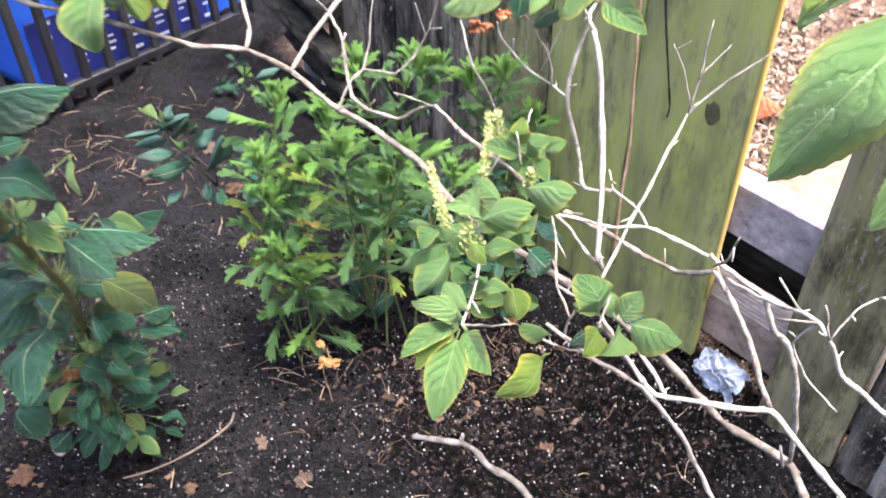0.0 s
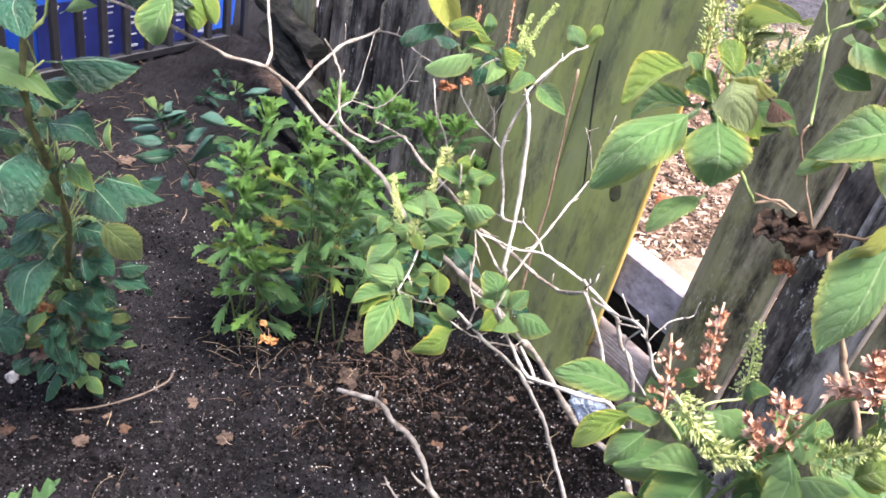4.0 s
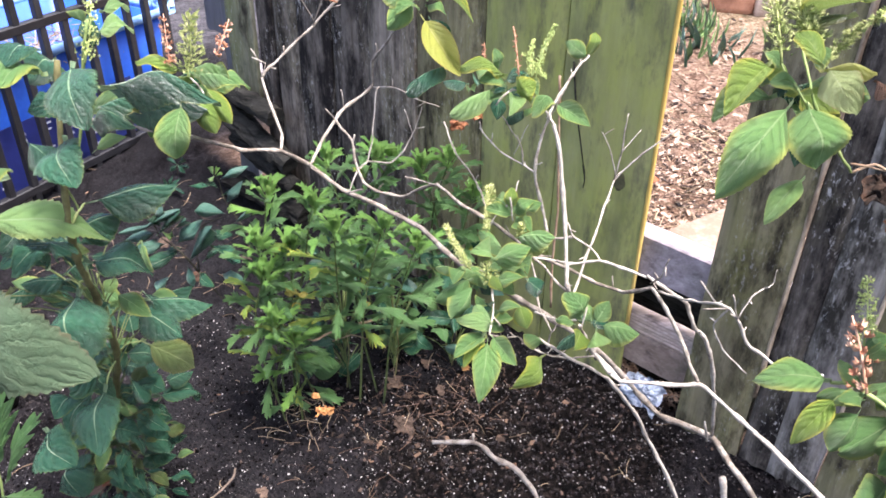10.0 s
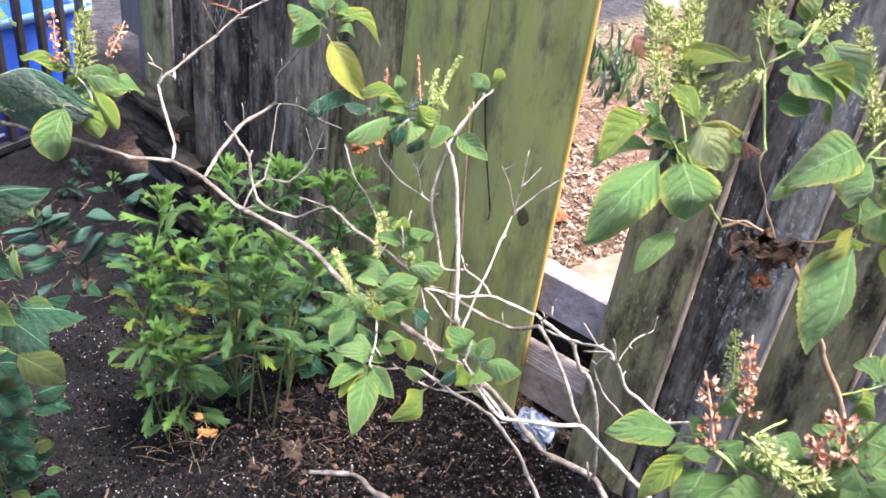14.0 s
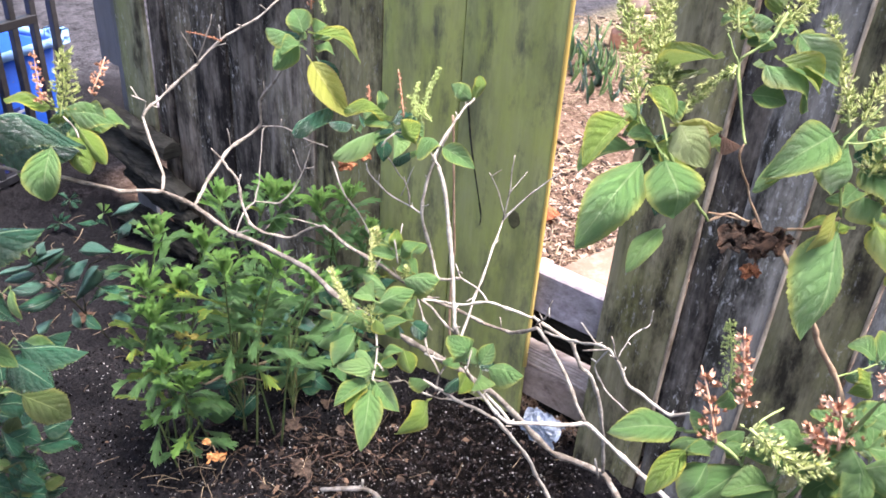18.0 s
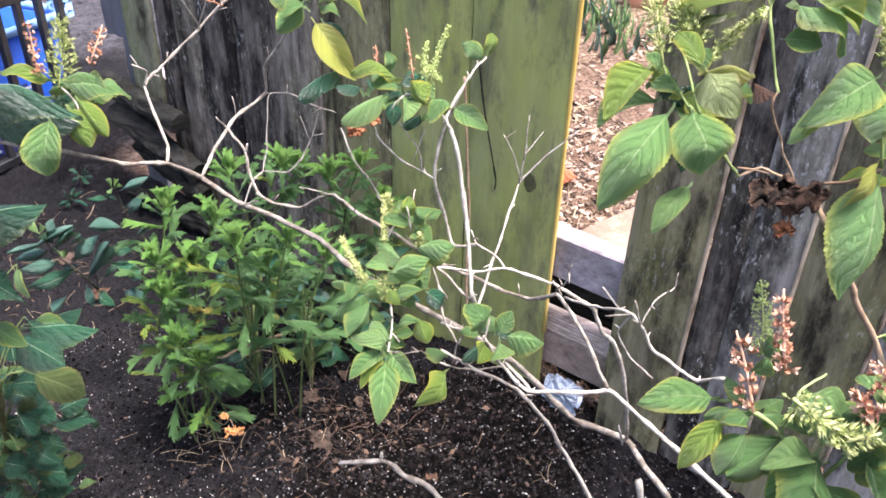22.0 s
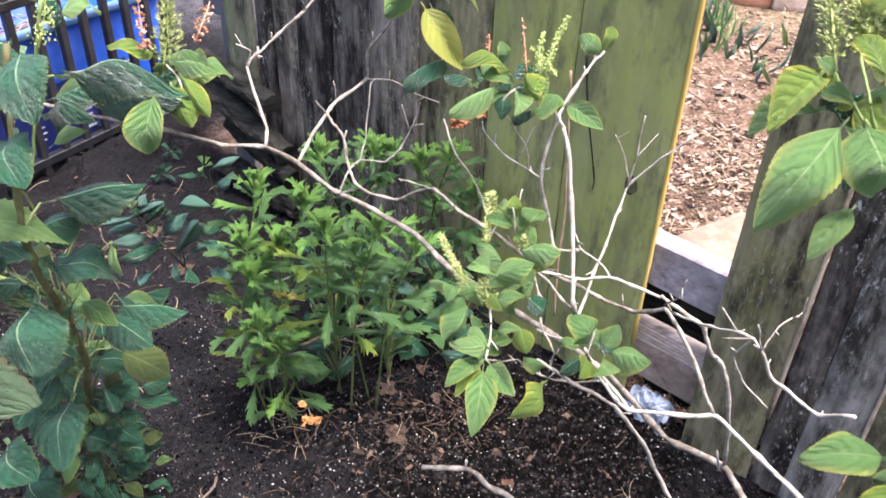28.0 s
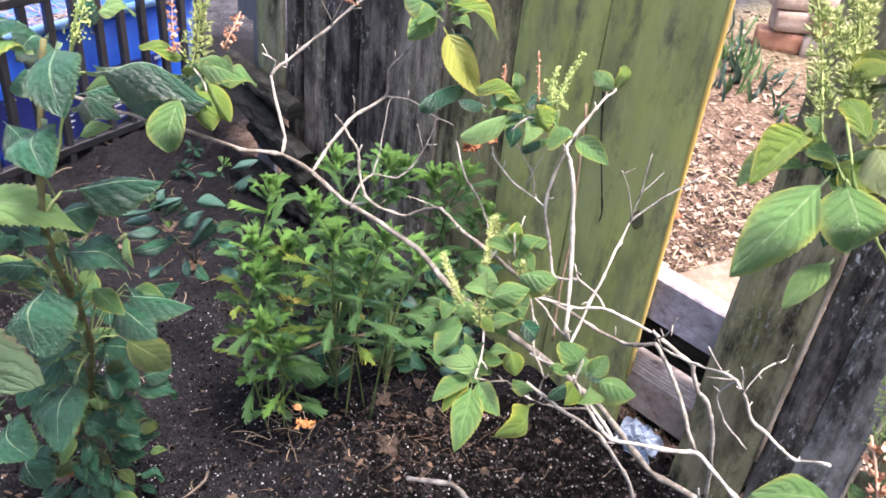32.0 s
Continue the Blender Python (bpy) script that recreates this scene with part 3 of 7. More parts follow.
def crumpled(parent, c, size, seed, material, label, flat=1.0):
    """A withered leaf: a thin sheet crumpled by folds."""
    bm = bmesh.new()
    bmesh.ops.create_grid(bm, x_segments=26, y_segments=26, size=1.0)
    for v in bm.verts:
        x, y = v.co.x, v.co.y
        q = Vector((x * 1.3 + seed, y * 1.3, seed * 3))
        n1, n2 = noise.noise_vector(q), noise.noise_vector(q * 2.7)
        rim = 1 - 0.35 * (x * x + y * y) / 2
        v.co = Vector(c) + size * Vector((x * rim * 0.95 + 0.5 * n1.x + 0.3 * n2.x, 0.5 * n1.y + 0.3 * n2.y + (0.3 if flat == 1.0 else 0.8) * y, flat * (y * rim * 0.45 + 0.45 * n1.z + 0.34 * n2.z)))
    return part("dead_leaf", bm, material, parent, label)


BRACT = {"pale": PETAL_PALE, "green": PETAL_GREEN, "red": PETAL_RED, "brown": PETAL_BROWN}


def spike(parent, base, tip, width, kind):
    """A flower spike: a thin stalk with whorls of small cupped bracts."""
    base, tip = Vector(base), Vector(tip)
    d = tip - base
    up = d.normalized()
    a = up.orthogonal().normalized()
    b = up.cross(a)
    bm = bmesh.new()
    bend = 0.06 * d.length * (a * random.uniform(-1, 1) + b * random.uniform(-1, 1))
    axis = [base + d * t + bend * math.sin(math.pi * t) for t in (0, 0.25, 0.5, 0.75, 1.0)]
    tube(bm, axis, 0.0011, 0.0006, 5)
    dense = {"pale": 0.0036, "green": 0.0034, "red": 0.0075, "brown": 0.0060}[kind]
    whorls = max(5, int(d.length / dense))
    for i in range(whorls):
        t = 0.06 + 0.94 * i / whorls
        c = base + d * t + bend * math.sin(math.pi * t)
        for k in range({"pale": 13, "green": 11, "red": 8, "brown": 5}[kind]):
            if random.random() < 0.22:
                continue
            ang = random.uniform(0, 2 * math.pi)
            r = width * 0.62 * random.uniform(0.25, 1.15) * (1.1 - 0.5 * t)
            out = (math.cos(ang) * a + math.sin(ang) * b + random.uniform(-0.2, 0.8) * up).normalized()
            side = out.cross(up).normalized()
            lift = side.cross(out)
            s = random.uniform(0.6, 1.25) * {"pale": 0.0016 + 0.026 * width, "green": 0.0015, "red": 0.0027, "brown": 0.0015}[kind]
            e = c + out * r
            # a short stalk and a cup with five uneven teeth
            foot = bm.verts.new(e - out * s * 1.2)
            throat = [bm.verts.new(e + (math.cos(q * 1.2566) * side + math.sin(q * 1.2566) * lift) * s * (0.48 if kind == "pale" else 0.72)) for q in range(5)]
            tips = [bm.verts.new(e + (math.cos(q * 1.2566 + 0.63) * side + math.sin(q * 1.2566 + 0.63) * lift) * s * random.uniform(0.75, 1.0) + (out + 0.5 * up) * s * random.uniform(*((0.5, 1.9) if kind == "pale" else (0.3, 0.8)))) for q in range(5)]
            for q in range(5):
                bm.faces.new((foot, throat[q], throat[(q + 1) % 5]))
                bm.faces.new((throat[q], tips[q], throat[(q + 1) % 5]))
            near_axis = bm.verts.new(c)
            rim = bm.verts.new(foot.co + side * 0.0004)
            bm.faces.new((near_axis, foot, rim))
    return part("flower_spike" if kind in ("pale", "green") else "dried_flower_spike", bm, BRACT[kind], parent,
                {"pale": "pale yellow-green flower spike", "green": "green bud spike", "red": "dry pinkish-brown flower spike", "brown": "thin dry brown seed spike"}[kind])


# ---- ground ----
FENCE_C = 1.335          # the fence's face: x + y
ALONG = Vector((1, -1, 0)).normalized()
OUT = Vector((1, 1, 0)).normalized()


def on_fence(s, z, behind=0.0):
    p = Vector((FENCE_C / 2, FENCE_C / 2, z)) + ALONG * s + OUT * behind
    return p


def height(x, y):
    s = x + y
    rise = 0.0275 * (1 + math.tanh((s - 0.95) * 3.5))
    h = rise + 0.02 * noise.noise(Vector((x * 1.7, y * 1.7, 3.0)))
    near = max(0.0, 1 - max(abs(x) - 1.4, abs(y - 0.9) - 1.5, 0) / 2)
    h += near * (0.013 * noise.noise(Vector((x * 9, y * 9, 0))) + 0.016 * noise.noise(Vector((x * 26, y * 26, 5))) + 0.012 * noise.noise(Vector((x * 60, y * 60, 9))))
    return h


def spread(lo, hi, step, reach):
    mid = list(np.arange(lo, hi + 1e-6, step))
    left, right, d = [], [], step
    while (right[-1] if right else hi) < reach:
        d *= 1.25
        right.append((right[-1] if right else hi) + d)
        left.append((left[-1] if left else lo) - d)
    return left[::-1] + mid + right


xs, ys = spread(-1.1, 0.75, 0.0068, 120), spread(0.3, 1.7, 0.0068, 120)
verts = [(x, y, height(x, y)) for y in ys for x in xs]
nx = len(xs)
faces = [(j * nx + i, j * nx + i + 1, (j + 1) * nx + i + 1, (j + 1) * nx + i) for j in range(len(ys) - 1) for i in range(nx - 1)]
gm = bpy.data.meshes.new("ground")
gm.from_pydata(verts, [], faces)
gm.materials.append(GROUND)
gm.polygons.foreach_set("use_smooth", [True] * len(gm.polygons))
ground = tagged(new("ground", gm), "dark crumbly garden soil with paler dusty patches", "ground", kind="structure")

# ---- wooden fence ----
fence = thing("wooden_fence", on_fence(-0.5, 0.0, 0.05), "weathered green-grey wooden board fence with one board missing", "fence", kind="structure")
TOP = 1.80


def fence_board(s0, s1, material, z0=0.05, behind=0.0, lean=0.0, thick=0.017, label="", cup=0.003):
    bm = bmesh.new()
    n, k = 26, 7
    w = s1 - s0
    front, back = [], []
    for i in range(n + 1):
        z = z0 + (TOP - z0) * i / n
        fr, bk = [], []
        for j in range(k):
            u = j / (k - 1)
            edge = 0.0022 * noise.noise(Vector((s0 * 9, z * 13, 3.0 + j))) if j in (0, k - 1) else 0
            ragged = 0.012 * noise.noise(Vector((s0 * 60 + u * 5, 1, 1))) if i == 0 else 0
            s = s0 + w * u + edge + lean * (z - 0.5)
            relief = cup * (2 * u - 1) ** 2 + 0.0016 * noise.noise(Vector((s * 60, z * 4, 0)))
            rounded = 0.003 if j in (0, k - 1) else 0
            fr.append(bm.verts.new(on_fence(s, z + ragged, behind + relief + rounded)))
            bk.append(bm.verts.new(on_fence(s, z + ragged, behind + thick)))
        front.append(fr)
        back.append(bk)
    for i in range(n):
        for j in range(k - 1):
            bm.faces.new((front[i][j], front[i][j + 1], front[i + 1][j + 1], front[i + 1][j]))
            bm.faces.new((back[i][j], back[i + 1][j], back[i + 1][j + 1], back[i][j + 1]))
        bm.faces.new((front[i][0], front[i + 1][0], back[i + 1][0], back[i][0]))
        bm.faces.new((front[i][-1], back[i][-1], back[i + 1][-1], front[i + 1][-1]))
    for row, flip in ((0, 1), (n, 0)):
        for j in range(k - 1):
            bm.faces.new((front[row][j], front[row][j + 1], back[row][j + 1], back[row][j]))
    bmesh.ops.recalc_face_normals(bm, faces=bm.faces)
    return part("board", bm, material, fence, label, smooth=False)


fence_board(-0.676, -0.480, WOOD_GREEN, 0.07, label="algae-green board")
fence_board(-0.863, -0.680, WOOD_GREEN, 0.06, 0.002, label="algae-green board")
fence_board(-1.048, -0.868, WOOD_MOSSY, 0.05, 0.004)
fence_board(-1.196, -1.054, WOOD_GREY, 0.05, 0.0)
fence_board(-1.322, -1.201, WOOD_BLACK, 0.05, 0.003)
fence_board(-1.448, -1.327, WOOD_BLACK, 0.05, 0.0)
fence_board(-1.545, -1.452, WOOD_GREY, 0.05, 0.004)
fence_board(-1.611, -1.549, WOOD_BLACK, 0.05, 0.001)
fence_board(-1.728, -1.615, WOOD_LICHEN, 0.30, -0.014, label="lichen-green board ending short of the ground")
fence_board(-1.822, -1.734, WOOD_SLATE, 0.05, 0.03, label="bluish-grey board")
fence_board(-1.935, -1.828, WOOD_SLATE, 0.46, 0.05, label="bluish-grey board")
fence_board(-0.338, -0.2105, WOOD_MOSSY, 0.05, 0.0, 0.012)
fence_board(-0.2055, -0.1525, WOOD_BLACK, 0.05, 0.005, 0.012, label="blackened strip of a split board")
fence_board(-0.1520, -0.073, WOOD_PEEL, 0.05, 0.004, 0.012, label="grey board with dark specks")
fence_board(-0.068, 0.051, WOOD_MOSSY, 0.05, 0.0, 0.012)
for i in range(9):
    s = 0.056 + 0.133 * i
    fence_board(s, s + 0.1285, (WOOD_PEEL, WOOD_MOSSY, WOOD_GREY)[i % 3], 0.05, 0.002 * (i % 2), 0.012)
# pale cut edge of the board beside the gap
bm = bmesh.new()
tube(bm, smooth_path([on_fence(-0.478, z, 0.008) for z in (0.2, 0.5, 0.9, 1.3, 1.79)]), 0.0042, 0.0042, 5, 0.3)
part("cut_edge", bm, YELLOW_EDGE, fence, "bright yellow cut edge of a board")
for a, b, c in (((-0.655, 0.700, 0.0), (-0.640, 0.62, 0.0), (-0.612, 0.515, 0.0)), ((-0.612, 0.515, 0.0), (-0.606, 0.49, 0.0), (-0.607, 0.47, 0.0))):
    bm = bmesh.new()
    tube(bm, smooth_path([on_fence(s, z, y) for s, z, y in (a, b, c)]), 0.0022, 0.0009, 5, 0.5)
    part("crack", bm, CHARRED_AND_SHADE, fence, "dark crack in a board")
bm = bmesh.new()
bmesh.ops.create_uvsphere(bm, u_segments=16, v_segments=8, radius=1.0)
for v in bm.verts:
    q = v.co * (1 + 0.25 * noise.noise(v.co * 2))
    v.co = on_fence(-0.535 + 0.015 * q.x, 0.510 + 0.019 * q.z, 0.0012 * q.y + 0.0012)
part("knot", bm, KNOT, fence, "dark knot in a board")
for s0, rr in ((-0.208, 0.0042), (-0.0705, 0.0036), (0.0535, 0.0030), (0.186, 0.0030)):
    bm = bmesh.new()
    tube(bm, smooth_path([on_fence(s0 + 0.012 * (z - 0.5), z, 0.006) for z in (0.2, 0.5, 0.9, 1.3, 1.78)], 12), rr, rr, 6, 0.5)
    part("board_edge", bm, RAW_EDGE, fence, "pale raw edge of a split board")
# rails and kick board behind the boards


def rail(s0, s1, z0, z1, behind, deep, material, name, tip=0.0):
    bm = bmesh.new()
    steps = 24
    rows = []
    for i in range(steps + 1):
        s = s0 + (s1 - s0) * i / steps
        w = 0.002 * noise.noise(Vector((s * 14, z0 * 50, 0)))
        rows.append([bm.verts.new(on_fence(s, z + w, b)) for z, b in ((z0, behind), (z1 - 0.004, behind), (z1, behind + 0.004), (z1, behind + deep), (z0, behind + deep))])
    for a, b in zip(rows, rows[1:]):
        for k in range(5):
            bm.faces.new((a[k], a[(k + 1) % 5], b[(k + 1) % 5], b[k]))
    bm.faces.new(rows[0])
    bm.faces.new(rows[-1])
    bmesh.ops.recalc_face_normals(bm, faces=bm.faces)
    return part(name, bm, material, fence, smooth=False)


rail(-1.75, 1.25, 0.326, 0.413, 0.022, 0.04, WOOD_RAIL, "rail")
rail(-1.75, 1.25, 1.45, 1.54, 0.022, 0.04, WOOD_RAIL, "rail")
rail(-0.60, -0.20, 0.120, 0.196, 0.024, 0.03, WOOD_BROWN, "kick_board")
# its split top edge: thin splinters lying one over the other
for i in range(6):
    z = 0.199 + 0.0062 * i
    rail(-0.60, -0.20 - 0.004 * i, z, z + 0.0056, 0.023 + 0.0014 * i, 0.024, WOOD_SPLIT, "splinter")
# charred logs heaped at the far end
for (s0, z0, b0), (s1, z1, b1), r in (((-1.80, 0.385, -0.05), (-1.50, 0.352, -0.05), 0.030), ((-1.76, 0.315, -0.05), (-1.46, 0.225, -0.045), 0.034),
                                      ((-1.70, 0.235, -0.04), (-1.45, 0.160, -0.04), 0.030), ((-1.72, 0.10, -0.05), (-1.42, 0.085, -0.04), 0.038)):
    a, b = on_fence(s0, z0, b0), on_fence(s1, z1, b1)
    bm = tube(bmesh.new(), [a.lerp(b, i / 40) for i in range(41)], r, r * 0.8, 18)
    for v in bm.verts:
        k = v.co.dot(ALONG)
        q = v.co - k * ALONG
        ridge = noise.noise(q * 60 + Vector((k * 7, 0, 0)))
        axis = a.lerp(b, min(1.0, max(0.0, (v.co - a).dot(b - a) / (b - a).length_squared)))
        v.co += (v.co - axis) * (0.32 * ridge) + 0.007 * noise.noise_vector(v.co * 30)
    tagged(part("log", bm, CHARRED_AND_SHADE, None, smooth=False), "blackened splintered log heaped against the fence end", "log", "charred logs")


SHAPE_OF = {"small_plant": "elliptic", "lobed_weed": "lobed", "shrub": "ovate", "flowering_shrub": "ovate", "leafy_plant": "toothed"}
STEMS_OF = {"small_plant": STEM_DARK, "lobed_weed": STEM_GREEN, "dead_branch": BARK, "dry_stem": BARK_TAN, "shrub": BARK, "flowering_shrub": STEM_GREEN, "leafy_plant": STEM_BROWN}

THICK = {"shrub": 0.72, "flowering_shrub": 0.55, "leafy_plant": 0.85, "dead_branch": 0.9}

# ---- the half-bare shrub in the middle ----
shrub = thing("shrub", (0.42, 0.5, height(0.42, 0.5)), "half-bare shrub with pale dry branches and some green leaves", "shrub")
branch(shrub, [(-0.558, 0.76, 0.772), (-0.497, 0.75, 0.764), (-0.44, 0.73, 0.762), (-0.344, 0.7, 0.76), (-0.297, 0.74, 0.723), (-0.25, 0.757, 0.713), (-0.22, 0.8, 0.668), (-0.176, 0.79, 0.636), (-0.121, 0.76, 0.625), (-0.065, 0.71, 0.62), (-0.013, 0.66, 0.593), (0.057, 0.655, 0.546), (0.117, 0.65, 0.508), (0.191, 0.65, 0.445), (0.247, 0.66, 0.372), (0.294, 0.66, 0.318), (0.353, 0.6, 0.331), (0.364, 0.55, 0.33), (0.402, 0.52, 0.284), (0.452, 0.5, 0.185)], 0.003, 0.0065)
branch(shrub, [(-0.25, 0.757, 0.713), (-0.251, 0.78, 0.728), (-0.279, 0.834, 0.785), (-0.25, 0.858, 0.811), (-0.215, 0.87, 0.84), (-0.179, 0.885, 0.874), (-0.129, 0.9, 0.9), (-0.1, 0.91, 0.924)], 0.003, 0.002)
branch(shrub, [(-0.279, 0.834, 0.785), (-0.272, 0.83, 0.808), (-0.287, 0.82, 0.82)], 0.0016, 0.001)
branch(shrub, [(-0.25, 0.858, 0.811), (-0.25, 0.86, 0.821)], 0.0016, 0.001)
branch(shrub, [(-0.179, 0.885, 0.874), (-0.177, 0.88, 0.895)], 0.0012, 0.0008)
branch(shrub, [(-0.209, 0.87, 0.848), (-0.186, 0.86, 0.901), (-0.182, 0.86, 0.915)], 0.0014, 0.0009)
branch(shrub, [(-0.207, 0.87, 0.851), (-0.223, 0.86, 0.891)], 0.001, 0.0007)
branch(shrub, [(-0.22, 0.8, 0.668), (-0.204, 0.825, 0.692), (-0.185, 0.853, 0.714), (-0.172, 0.87, 0.726), (-0.136, 0.91, 0.741), (-0.132, 0.9, 0.784), (-0.118, 0.89, 0.806), (-0.098, 0.88, 0.837), (-0.075, 0.87, 0.869)], 0.0034, 0.0022)
branch(shrub, [(-0.185, 0.853, 0.714), (-0.197, 0.84, 0.737)], 0.002, 0.0012)
branch(shrub, [(-0.174, 0.87, 0.724), (-0.176, 0.87, 0.754)], 0.0012, 0.0007)
branch(shrub, [(-0.136, 0.91, 0.741), (-0.098, 0.88, 0.752), (-0.069, 0.85, 0.749), (-0.038, 0.82, 0.748)], 0.0018, 0.001)
branch(shrub, [(-0.185, 0.853, 0.714), (-0.171, 0.83, 0.706), (-0.158, 0.8, 0.706), (-0.155, 0.79, 0.679), (-0.142, 0.76, 0.663), (-0.119, 0.745, 0.655), (-0.088, 0.735, 0.654), (-0.066, 0.715, 0.677), (-0.043, 0.69, 0.696), (-0.014, 0.67, 0.68), (0.028, 0.64, 0.667), (0.08, 0.64, 0.624), (0.126, 0.64, 0.598), (0.163, 0.63, 0.583), (0.191, 0.6, 0.59), (0.216, 0.57, 0.618)], 0.0024, 0.0034)
branch(shrub, [(-0.158, 0.8, 0.706), (-0.155, 0.8, 0.716)], 0.002, 0.0014)
branch(shrub, [(-0.168, 0.78, 0.636), (-0.142, 0.76, 0.652)], 0.0018, 0.0018)
branch(shrub, [(-0.166, 0.78, 0.636), (-0.15, 0.8, 0.665), (-0.139, 0.8, 0.675), (-0.131, 0.81, 0.704), (-0.124, 0.82, 0.77), (-0.119, 0.82, 0.779)], 0.0016, 0.0008)
branch(shrub, [(-0.139, 0.8, 0.675), (-0.106, 0.82, 0.663), (-0.087, 0.83, 0.678), (-0.072, 0.84, 0.706), (-0.061, 0.84, 0.741)], 0.0016, 0.0009)
branch(shrub, [(-0.076, 0.84, 0.7), (-0.086, 0.84, 0.735)], 0.0011, 0.0007)
branch(shrub, [(-0.072, 0.84, 0.706), (-0.057, 0.84, 0.71)], 0.0011, 0.0007)
branch(shrub, [(-0.043, 0.69, 0.695), (-0.075, 0.7, 0.701), (-0.085, 0.7, 0.703)], 0.0015, 0.0009)
branch(shrub, [(0.216, 0.57, 0.618), (0.229, 0.56, 0.602), (0.252, 0.55, 0.562), (0.28, 0.52, 0.504)], 0.0032, 0.0034)
branch(shrub, [(0.353, 0.6, 0.331), (0.332, 0.58, 0.43), (0.312, 0.57, 0.499), (0.297, 0.57, 0.537), (0.279, 0.57, 0.557), (0.262, 0.57, 0.595), (0.221, 0.57, 0.625), (0.211, 0.58, 0.63)], 0.0038, 0.003)
branch(shrub, [(0.349, 0.6, 0.322), (0.333, 0.59, 0.371)], 0.0024, 0.0016)
branch(shrub, [(0.211, 0.58, 0.627), (0.175, 0.6, 0.631), (0.159, 0.61, 0.632), (0.129, 0.62, 0.62), (0.109, 0.63, 0.617), (0.072, 0.63, 0.625)], 0.0024, 0.002)
branch(shrub, [(0.159, 0.61, 0.632), (0.146, 0.63, 0.64), (0.128, 0.64, 0.65), (0.123, 0.66, 0.658)], 0.0018, 0.0013)
branch(shrub, [(0.128, 0.64, 0.648), (0.102, 0.66, 0.636), (0.095, 0.68, 0.657), (0.079, 0.68, 0.719), (0.086, 0.69, 0.765), (0.104, 0.7, 0.807), (0.117, 0.71, 0.829), (0.132, 0.73, 0.841), (0.148, 0.76, 0.841), (0.155, 0.78, 0.853)], 0.003, 0.002)
branch(shrub, [(0.079, 0.68, 0.719), (0.065, 0.69, 0.725), (0.033, 0.71, 0.737), (0.014, 0.72, 0.755), (0.01, 0.72, 0.77)], 0.0017, 0.0009)
branch(shrub, [(0.065, 0.69, 0.723), (0.061, 0.69, 0.748), (0.056, 0.7, 0.759), (0.036, 0.7, 0.787)], 0.0016, 0.001)
branch(shrub, [(0.054, 0.7, 0.735), (0.069, 0.7, 0.775)], 0.001, 0.0007)
branch(shrub, [(0.123, 0.6, 0.587), (0.118, 0.6, 0.608), (0.115, 0.64, 0.674), (0.104, 0.66, 0.758), (0.096, 0.67, 0.789)], 0.0038, 0.0032)
branch(shrub, [(0.096, 0.67, 0.789), (0.091, 0.68, 0.8), (0.117, 0.71, 0.829)], 0.0024, 0.0022)
branch(shrub, [(0.123, 0.59, 0.581), (0.156, 0.66, 0.62), (0.172, 0.69, 0.637), (0.203, 0.76, 0.664), (0.236, 0.76, 0.705), (0.275, 0.75, 0.746)], 0.0027, 0.0013)
branch(shrub, [(0.203, 0.76, 0.664), (0.208, 0.76, 0.712), (0.21, 0.76, 0.764)], 0.0018, 0.0009)
branch(shrub, [(0.208, 0.76, 0.708), (0.233, 0.77, 0.736)], 0.0012, 0.0007)
branch(shrub, [(0.204, 0.76, 0.668), (0.192, 0.76, 0.711), (0.177, 0.76, 0.738)], 0.0013, 0.0007)
branch(shrub, [(0.18, 0.76, 0.732), (0.192, 0.76, 0.743)], 0.0009, 0.0006)
branch(shrub, [(0.123, 0.6, 0.587), (0.105, 0.61, 0.601), (0.086, 0.62, 0.621), (0.07, 0.63, 0.633)], 0.0024, 0.002)
branch(shrub, [(0.072, 0.63, 0.633), (0.08, 0.61, 0.6), (0.083, 0.58, 0.579), (0.097, 0.56, 0.56)], 0.0018, 0.0016)
branch(shrub, [(0.131, 0.58, 0.562), (0.109, 0.6, 0.548), (0.085, 0.62, 0.543)], 0.002, 0.002)
branch(shrub, [(0.013, 0.6, 0.679), (0.025, 0.61, 0.697), (0.043, 0.6, 0.723), (0.049, 0.61, 0.744)], 0.0014, 0.0009)
branch(shrub, [(0.044, 0.59, 0.702), (0.038, 0.59, 0.732)], 0.0016, 0.001)
branch(shrub, [(0.028, 0.5, 0.599), (0.049, 0.52, 0.585), (0.069, 0.54, 0.55), (0.099, 0.55, 0.528), (0.131, 0.55, 0.526), (0.155, 0.56, 0.52)], 0.0015, 0.0016)
branch(shrub, [(0.093, 0.56, 0.533), (0.097, 0.56, 0.56), (0.104, 0.55, 0.581)], 0.0016, 0.0014)
branch(shrub, [(0.076, 0.55, 0.559), (0.101, 0.54, 0.546), (0.117, 0.53, 0.543), (0.167, 0.53, 0.507), (0.212, 0.535, 0.443), (0.236, 0.54, 0.391), (0.259, 0.53, 0.353), (0.309, 0.53, 0.243), (0.377, 0.52, 0.12)], 0.0022, 0.004)
branch(shrub, [(0.12, 0.52, 0.602), (0.144, 0.53, 0.55), (0.159, 0.525, 0.533), (0.176, 0.51, 0.522), (0.24, 0.51, 0.515), (0.278, 0.51, 0.513), (0.294, 0.47, 0.517), (0.322, 0.42, 0.513), (0.347, 0.4, 0.494), (0.404, 0.37, 0.443), (0.489, 0.37, 0.319)], 0.0026, 0.0042)
branch(shrub, [(0.167, 0.6, 0.49), (0.189, 0.56, 0.482), (0.189, 0.53, 0.503)], 0.003, 0.003)
